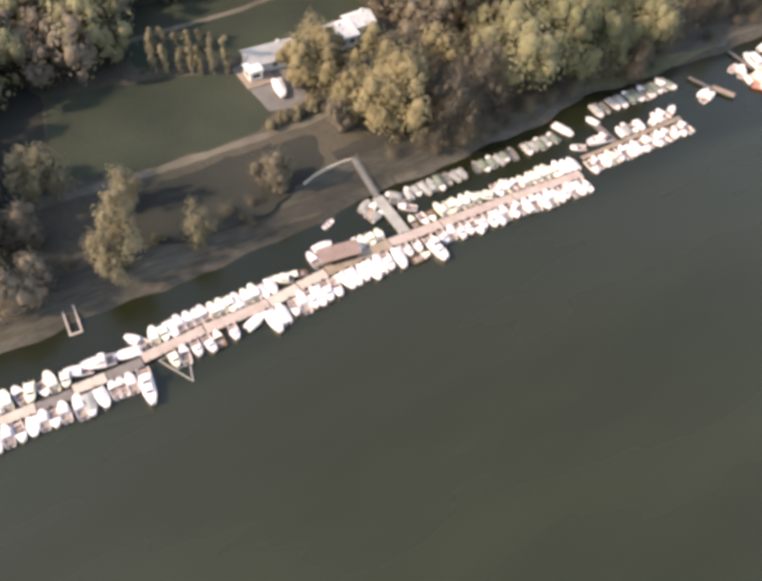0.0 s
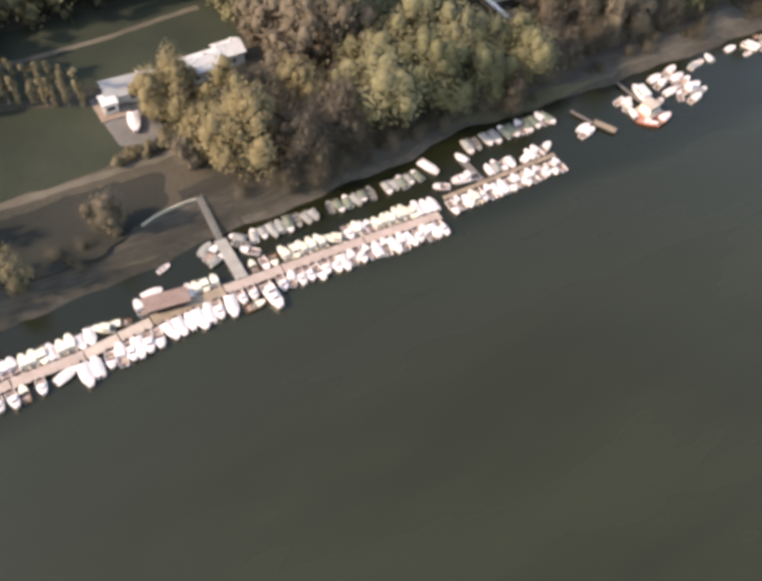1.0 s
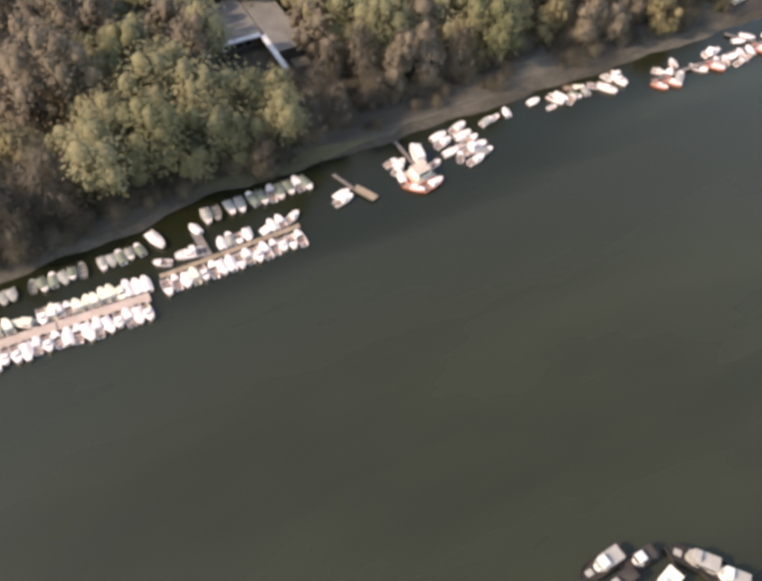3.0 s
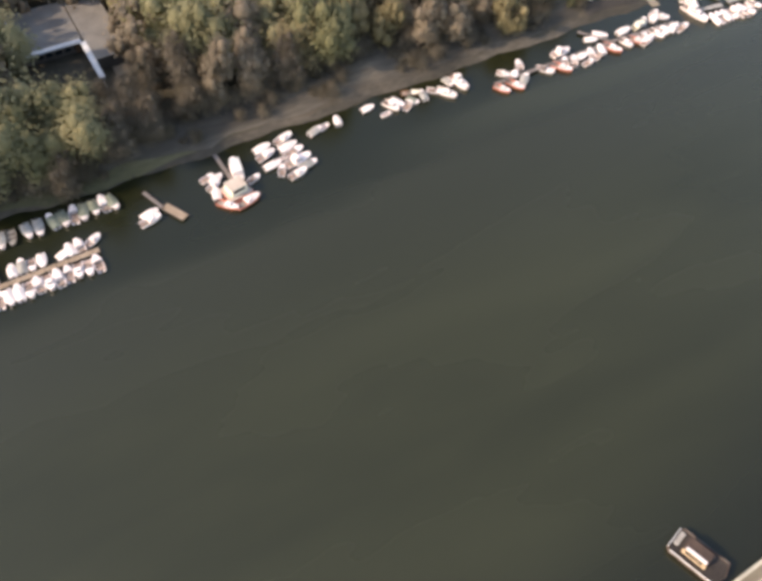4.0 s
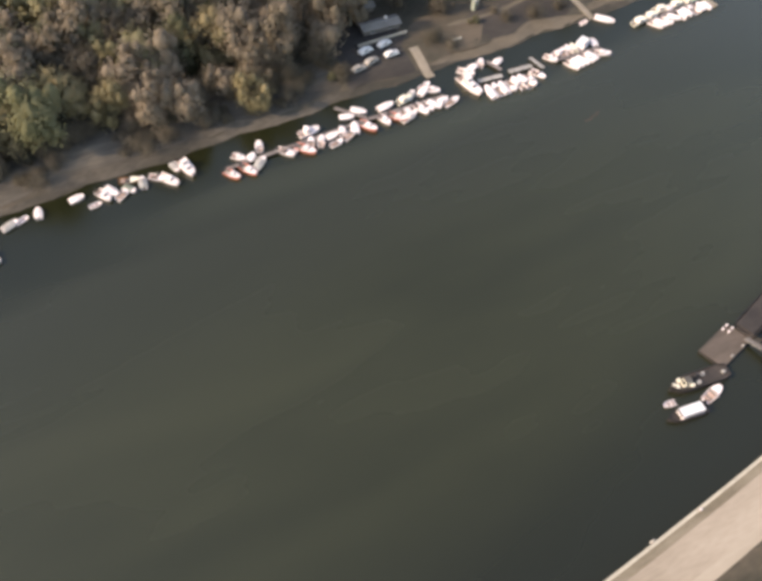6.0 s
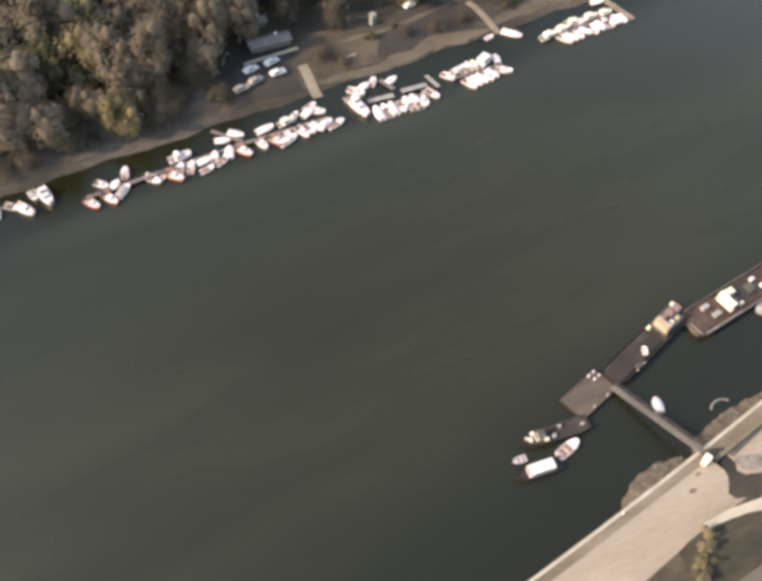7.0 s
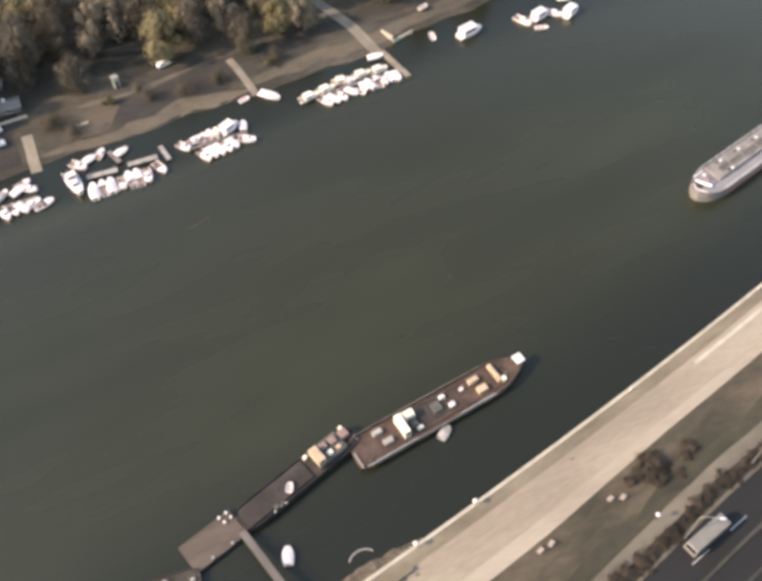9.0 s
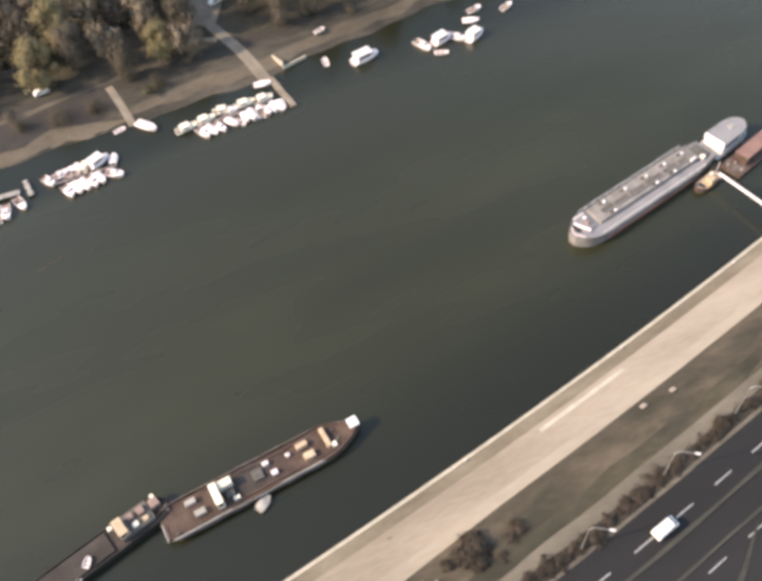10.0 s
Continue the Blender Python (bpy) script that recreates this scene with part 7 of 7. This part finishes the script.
def lumps(seed):
    """Uneven lumps of dense foliage, as corner points and triangles."""
    r = np.random.RandomState(seed)
    bm = bmesh.new()
    bmesh.ops.create_icosphere(bm, subdivisions=2, radius=1.0)
    pts = np.array([v.co[:] for v in bm.verts])
    tris = np.array([[v.index for v in f.verts] for f in bm.faces])
    bm.free()
    out = []
    for i in range(6):
        w = r.randn(3, 3) * 2.2
        bulge = 1 + 0.16 * np.sin(pts @ w[0] + i) + 0.12 * np.sin(pts @ w[1] * 1.7 + 2 * i) + 0.06 * r.randn(len(pts))
        out.append(pts * bulge[:, None] * (0.9, 0.9, 1.25))
    return out, tris


LUMPS, LUMP_TRIS = lumps(4)


def cores(cs, rc, k):
    """The dense hearts of the leaf clumps, k times the clumps' size."""
    return np.concatenate([c + LUMPS[i % 6] * r * k for i, (c, r) in enumerate(zip(cs, rc))]) if k else np.zeros((0, 3))


def leaf_mesh(name, quads, material, heart=None):
    me = bpy.data.meshes.new(name)
    n, pts = len(quads), quads.reshape(-1, 3)
    faces = np.arange(4 * n).reshape(-1, 4).tolist()
    if heart is not None and len(heart):
        per = len(LUMPS[0])
        for i in range(len(heart) // per):
            faces += (LUMP_TRIS + 4 * n + per * i).tolist()
        pts = np.concatenate([pts, heart])
    me.from_pydata(pts.tolist(), [], faces)
    me.polygons.foreach_set("use_smooth", [True] * len(faces))
    me.materials.append(material)
    me.update()
    return me


def limb_mesh(seed, height, base, cs, thick, limbs):
    r = random.Random(seed)
    bm = bmesh.new()
    z, x, y, rad = 0.0, 0.0, 0.0, thick
    pts = [(0.0, 0.0, -0.3, thick * 1.3)]
    for k in range(1, 6):
        pts.append((r.uniform(-0.2, 0.2) * k * 0.4, r.uniform(-0.2, 0.2) * k * 0.4, (base + (height - base) * 0.55) * k / 5, thick * (1 - 0.16 * k)))
    for p, q in zip(pts, pts[1:]):
        tube(bm, p[:3], q[:3], p[3], q[3], 6)
    for c in cs[:: max(1, len(cs) // limbs)]:
        k = min(5, max(2, int(5 * (c[2] * 0.6) / (base + (height - base) * 0.55))))
        o = Vector(pts[k][:3])
        mid = (o + Vector(c)) / 2 + Vector((r.uniform(-0.4, 0.4), r.uniform(-0.4, 0.4), 0.5))
        tube(bm, o, mid, pts[k][3] * 0.55, pts[k][3] * 0.35, 4)
        tube(bm, mid, c, pts[k][3] * 0.35, 0.04, 3)
    return bm


def tree_kind(seed, radius, height, base, clumps, per, leaf, material, bark, label, thick=0.3, limbs=12, name="tree", category="tree", core=0.5, **kw):
    q, cs, rc = crown_arrays(seed, radius, height, base, clumps, per, leaf, **kw)
    ob = thing(name, label, category)
    part("trunk", limb_mesh(seed, height, base, cs, thick, limbs), bark, ob)
    c = new("crown", leaf_mesh("crown", q, material, cores(cs, rc, core)))
    c.parent = ob
    return ob


KINDS = {
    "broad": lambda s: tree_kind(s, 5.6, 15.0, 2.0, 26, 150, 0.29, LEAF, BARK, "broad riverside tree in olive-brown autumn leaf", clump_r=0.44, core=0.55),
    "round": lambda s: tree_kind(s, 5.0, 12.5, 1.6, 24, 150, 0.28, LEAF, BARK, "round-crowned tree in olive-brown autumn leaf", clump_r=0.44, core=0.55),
    "olive": lambda s: tree_kind(s, 5.2, 14.0, 1.8, 25, 150, 0.29, LEAFGREEN, BARK, "dark olive-green broadleaf tree", clump_r=0.44, core=0.55),
    "gold": lambda s: tree_kind(s, 4.8, 14.0, 1.8, 30, 120, 0.26, LEAFGOLD, BARK, "tree in full golden-yellow autumn leaf", clump_r=0.40, core=0.55),
    "brown": lambda s: tree_kind(s, 4.4, 12.5, 1.4, 26, 130, 0.22, LEAFBROWN, PALEBARK, "half-bare tree with thin russet leaves", limbs=26, clump_r=0.50, core=0.55),
    "birch": lambda s: tree_kind(s, 4.0, 15.0, 1.6, 30, 80, 0.25, LEAFPALE, PALEBARK, "thin pale-yellow tree with bare limbs showing", limbs=24, clump_r=0.38, core=0.42),
    "tall": lambda s: tree_kind(s, 4.0, 18.5, 2.0, 34, 120, 0.26, LEAFBROWN, PALEBARK, "tall narrow tree with brown autumn leaves", slim=0.5, clump_r=0.44, core=0.6),
    "bare": lambda s: tree_kind(s, 3.6, 13.5, 0.8, 34, 190, 0.15, LEAFBARE, BARK, "nearly leafless grey-brown tree with fine twigs", 0.2, 28, slim=0.5, clump_r=0.60, core=0.3),
    "poplar": lambda s: tree_kind(s, 0.75, 10.0, 0.8, 30, 50, 0.22, LEAFPALE, PALEBARK, "slender golden poplar in a row", thick=0.16, limbs=8, slim=0.4, clump_r=0.46),
    "shrub": lambda s: tree_kind(s, 1.7, 2.6, 0.3, 14, 60, 0.17, LEAFGREEN, BARK, "low dark green shrub", 0.08, 8, "shrub", "shrub", core=0.3),
    "scrub": lambda s: tree_kind(s, 3.2, 7.2, 0.3, 20, 100, 0.17, LEAFDARK, BARK, "leafless-looking dark brown scrub tree", 0.12, 16, clump_r=0.62, core=0.0),
    "bramble": lambda s: tree_kind(s, 1.9, 1.5, 0.05, 22, 70, 0.16, LEAFDARK, BARK, "low dark brown bramble patch", 0.05, 8, "shrub", "shrub", clump_r=0.34, core=0.3),
    "lowshrub": lambda s: tree_kind(s, 1.9, 1.5, 0.05, 22, 70, 0.16, LEAFDUSK, BARK, "low dusky brown roadside shrub", 0.05, 8, "shrub", "shrub", clump_r=0.34, core=0.3),
    "hedge": lambda s: tree_kind(s, 1.7, 2.4, 0.2, 16, 60, 0.2, LEAFPALE, BARK, "pale ochre autumn bush", 0.08, 8, "shrub", "shrub", core=0.4),
    "thicket": lambda s: tree_kind(s, 2.4, 3.4, 0.2, 16, 90, 0.15, LEAFDARK, BARK, "low tangled brown thicket", 0.08, 12, "shrub", "shrub", clump_r=0.6, core=0.0),
}
GROVE, FIRST = {}, {}
rt = random.Random(11)
KEEP = []


def plant(kind, x, y, k=1.0, z=None, variant=None):
    v = rt.randrange(3) if variant is None else variant
    if kind in ("poplar",):
        v = v % 2
    zz = far_z(x, y) if z is None else z
    m = pose(x, y, zz - 0.05, 0, 0, rt.uniform(0, 360))
    if (kind, v) not in GROVE:
        GROVE[kind, v] = KINDS[kind](17 * v + 3 + len(kind))
        FIRST[kind, v] = k
        GROVE[kind, v].matrix_basis = m @ Matrix.Diagonal((k, k, k, 1))
    else:
        k /= FIRST[kind, v]
        copy_thing(GROVE[kind, v], m @ Matrix.Diagonal((k, k, k * rt.uniform(0.92, 1.08), 1)))
    KEEP.append((x, y))


# trees round the playing field and the houses
for kind, x, y, k in (("birch", 3.5, 133.0, 1.0), ("birch", 7.5, 131.0, 0.9), ("birch", 14.4, 110.0, 1.1), ("birch", 10.6, 107.4, 0.8), ("birch", 18.6, 122.5, 0.8), ("birch", 28.2, 107.8, 0.72), ("brown", -7, 108, 0.85), ("brown", -3, 110, 0.7), ("olive", -14, 114, 1.0), ("brown", -1.5, 121, 0.9),
                      ("brown", 46.8, 113.4, 0.82), ("birch", 49.0, 114.5, 0.5), ("gold", 80.8, 117.6, 1.38), ("gold", 75.6, 118.8, 1.12), ("gold", 80.6, 130.0, 1.3), ("gold", 67.4, 141.0, 1.0), ("gold", 72.4, 138.6, 1.1), ("birch", 74.4, 150.2, 0.85), ("brown", 68.2, 124.4, 0.62), ("gold", 72.0, 127.0, 0.8)):
    plant(kind, x, y, k)
for i in range(7):
    plant("poplar", 39.6 + 2.4 * i + rt.uniform(-0.4, 0.4), 161.8 - 1.35 * i, rt.uniform(1.05, 1.3))
# the tall trees hanging over the bank between pier and club building
for kind, x, y, k in (("bare", 88.6, 112.6, 1.1), ("bare", 84.6, 109.6, 0.62), ("bare", 91.6, 110.0, 1.05), ("bare", 95.0, 116.0, 1.0), ("bare", 99.8, 116.2, 1.25), ("bare", 102.6, 111.6, 0.7), ("gold", 97.2, 128.0, 1.12), ("bare", 90.0, 124.0, 1.1), ("bare", 86.0, 130.0, 1.1), ("bare", 93.5, 134.0, 1.0),
                      ("broad", 109.4, 117.4, 1.42), ("broad", 119.6, 116.4, 1.36), ("broad", 129.8, 116.0, 1.24), ("broad", 139.4, 116.6, 1.08), ("broad", 148.6, 115.0, 1.06), ("bare", 155.6, 114.6, 0.95), ("bare", 143.4, 110.6, 0.8), ("broad", 114.6, 128.4, 1.22), ("broad", 125.4, 128.4, 1.36), ("broad", 135.8, 127.4, 1.36), ("round", 145.2, 125.4, 1.2),
                      ("broad", 153.0, 121.6, 0.92), ("bare", 160.6, 121.4, 0.95), ("bare", 163.6, 116.4, 0.8), ("bare", 157.0, 128.4, 0.7), ("bare", 166.4, 126.6, 0.85), ("brown", 168.6, 133.0, 0.9), ("bare", 149.0, 132.6, 0.6), ("tall", 104, 168, 1.15), ("tall", 110, 165, 1.2), ("tall", 117, 162, 1.2), ("tall", 123, 160, 1.1), ("tall", 99, 160, 1.0),
                      ("round", 174, 139, 1.4), ("broad", 183, 130, 1.25), ("broad", 191, 136, 1.35), ("gold", 203.6, 123.4, 1.2), ("broad", 209.0, 122.0, 1.15), ("gold", 217.0, 126.5, 1.0), ("gold", 225, 121.4, 0.8), ("tall", 233.4, 116.6, 0.8), ("brown", 240.2, 116.0, 0.95), ("gold", 255, 113.4, 0.78), ("tall", 266.8, 123.0, 1.05), ("gold", 309, 149, 0.9), ("gold", 335.4, 126.6, 0.92), ("brown", 322, 138, 0.9), ("gold", 363.0, 123.2, 0.7),
                      ("gold", 342, 137, 1.0), ("brown", 369.2, 121.6, 0.72), ("brown", 352, 128, 0.8)):
    plant(kind, x, y, k)

# the wood along the bank, thinner by the clearings
CLEAR = [(270, 108, 283, 124), (314, 118, 334, 138), (290, 118, 303, 138), (103, 106, 173, 137), (348, 131, 360, 140), (357, 141, 366, 150), (-3, 103, 32, 128), (83, 106, 103, 135), (60, 112, 84, 134), (6, 128, 60, 166), (54, 134, 97, 160), (142, 135, 169, 172), (282, 110, 352, 125), (282, 118, 304, 131), (346, 110, 396, 119), (372, 118, 386, 148), (386, 112, 440, 122), (55, 104, 74, 119), (16, 100, 66, 133), (-8, 120, 10, 163), (34, 156, 62, 186), (62, 160, 96, 190)]


def free(x, y, gap):
    return not any(a < x < c and b < y < d for a, b, c, d in CLEAR) and all((x - u) ** 2 + (y - v) ** 2 > gap * gap for u, v in KEEP)


WOODS = ["broad"] * 4 + ["round"] * 3 + ["olive"] * 2 + ["brown"] * 3 + ["bare"] * 2 + ["tall"] * 3 + ["gold"]
tries = 0
while len(KEEP) < 270 and tries < 9000:
    tries += 1
    x = rt.uniform(-30, 450)
    deep = rt.uniform(10.5, 36)
    y = shore_y(x) + deep
    k = rt.uniform(0.95, 1.3) * (0.75 if deep < 15 else 0.95 if deep < 19 else 1.1) * (0.85 if x > 300 else 1.0)
    if free(x, y, 7.2 if x < 296 else 7.6):
        plant(rt.choice(["brown", "bare", "bare", "bare", "tall", "brown"] if x > 262 else WOODS if deep > 18 else ["bare", "bare", "brown", "tall"]), x, y, k)
for i in range(110):
    x = rt.uniform(-30, 440) if i < 60 else rt.uniform(165, 280)
    y = shore_y(x) + rt.uniform(4.5, 12.5)
    if not (52 < x < 72 or 284 < x < 303 or 346 < x < 353 or 376 < x < 390):
        plant(rt.choice(["thicket", "thicket", "thicket", "shrub" if i < 60 else "bramble"]), x, y, rt.uniform(0.5, 1.0))
# scrub below the wood
spread, tries = [], 0
while len(spread) < 60 and tries < 5000:
    tries += 1
    if len(spread) < 14:
        x, y = rt.uniform(83, 104), rt.uniform(110, 132)
    elif len(spread) < 32:
        x, y = rt.uniform(129, 172), rt.uniform(113, 135)
    else:
        x = rt.uniform(84, 280)
        y = shore_y(x) + rt.uniform(9.5, 13.5)
    if all((x - u) ** 2 + (y - v) ** 2 > 13 for u, v in spread):
        spread.append((x, y))
        plant("thicket" if 139 < x < 173 and rt.random() < 0.65 else "scrub", x, y, rt.uniform(0.6, 1.1))
for i in range(34):
    x = 86 + 1.95 * i + rt.uniform(-0.8, 0.8)
    plant("scrub" if i % 3 else "thicket", x, shore_y(x) + rt.uniform(2.6, 6.0), rt.uniform(0.45, 0.75))
for x, y, k in ((54.6, 131.4, 1.0), (58.4, 132.0, 1.3), (62.6, 132.2, 1.2), (66.4, 133.2, 1.4)):
    plant("hedge", x, y, k)
# planting of the near bank
for i in range(84):
    x = 345 + 1.25 * i + rt.uniform(-0.5, 0.5)
    plant("lowshrub", x, quay_y(x) - 20.9 - drift(x, 0.85) + rt.uniform(-0.5, 0.5), rt.uniform(0.5, 0.85), 3.45)
for x, d, k in ((369.2, 11.6, 0.7), (371.6, 11.4, 0.75), (373.0, 13.2, 0.65), (367.2, 12.2, 0.55), (374.6, 15.4, 0.6), (333, 13.0, 0.6), (370.4, 12.6, 1.0), (372.2, 12.2, 1.05), (371.4, 14.4, 0.9), (379.0, 14.0, 0.7), (377.4, 14.2, 0.6)):
    plant("lowshrub", x, quay_y(x) - d, k, 3.1)
for x, y, k in ((305.6, -18.2, 0.7), (303.6, -20.0, 0.8), (301.6, -21.8, 0.9), (299.6, -23.6, 1.0)):
    plant("hedge", x, y, k, 3.6)

# deeper woods as one mass
low = {n: [crown_arrays(s, R, H, 2.0, 24, 26, 0.42, clump_r=0.42) for s in (2, 5)] for n, R, H in (("olive", 4.8, 14.0), ("brown", 4.2, 13.0), ("leaf", 4.8, 15.0))}
pile, heart = {"olive": [], "brown": [], "leaf": []}, {"olive": [], "brown": [], "leaf": []}
spots, tries = [], 0
while len(spots) < 560 and tries < 20000:
    tries += 1
    x, y = rt.uniform(-60, 470), rt.uniform(132, 240)
    if y - shore_y(x) < 31 or y > 245 - 0.12 * x or not free(x, y, 3.6) or any((x - u) ** 2 + (y - v) ** 2 < (40 if x < 296 else 62) for u, v in spots):
        continue
    spots.append((x, y))
    n = "brown" if x > 262 else rt.choice(("olive", "brown", "leaf", "leaf", "brown"))
    q = low[n][rt.randrange(2)]
    a, k = rt.uniform(0, 6.28), rt.uniform(0.95, 1.4) * (0.8 if x > 300 else 1.0)
    c, s = math.cos(a), math.sin(a)
    turn, base = np.array(((c, s, 0), (-s, c, 0), (0, 0, 1))) * k, np.array((x, y, 2.4))
    pile[n].append(q[0] @ turn + base)
    heart[n].append(cores(q[1], q[2], 0.55) @ turn + base)
for n, m in (("olive", LEAFGREEN), ("brown", LEAFBROWN), ("leaf", LEAF)):
    tagged(new("far_woods", leaf_mesh("far_woods", np.concatenate(pile[n]), m, np.concatenate(heart[n]))), {"olive": "distant olive-green woodland crowns", "brown": "distant brown woodland crowns", "leaf": "distant mixed autumn woodland crowns"}[n], "woodland", kind="stuff")
bm = bmesh.new()
for x, y in spots:
    tube(bm, (x, y, 2.3), (x, y, 9.0), 0.22, 0.1, 5)
tagged(part("far_trunks", bm, BARK), "distant dark tree trunks", "woodland", kind="stuff")
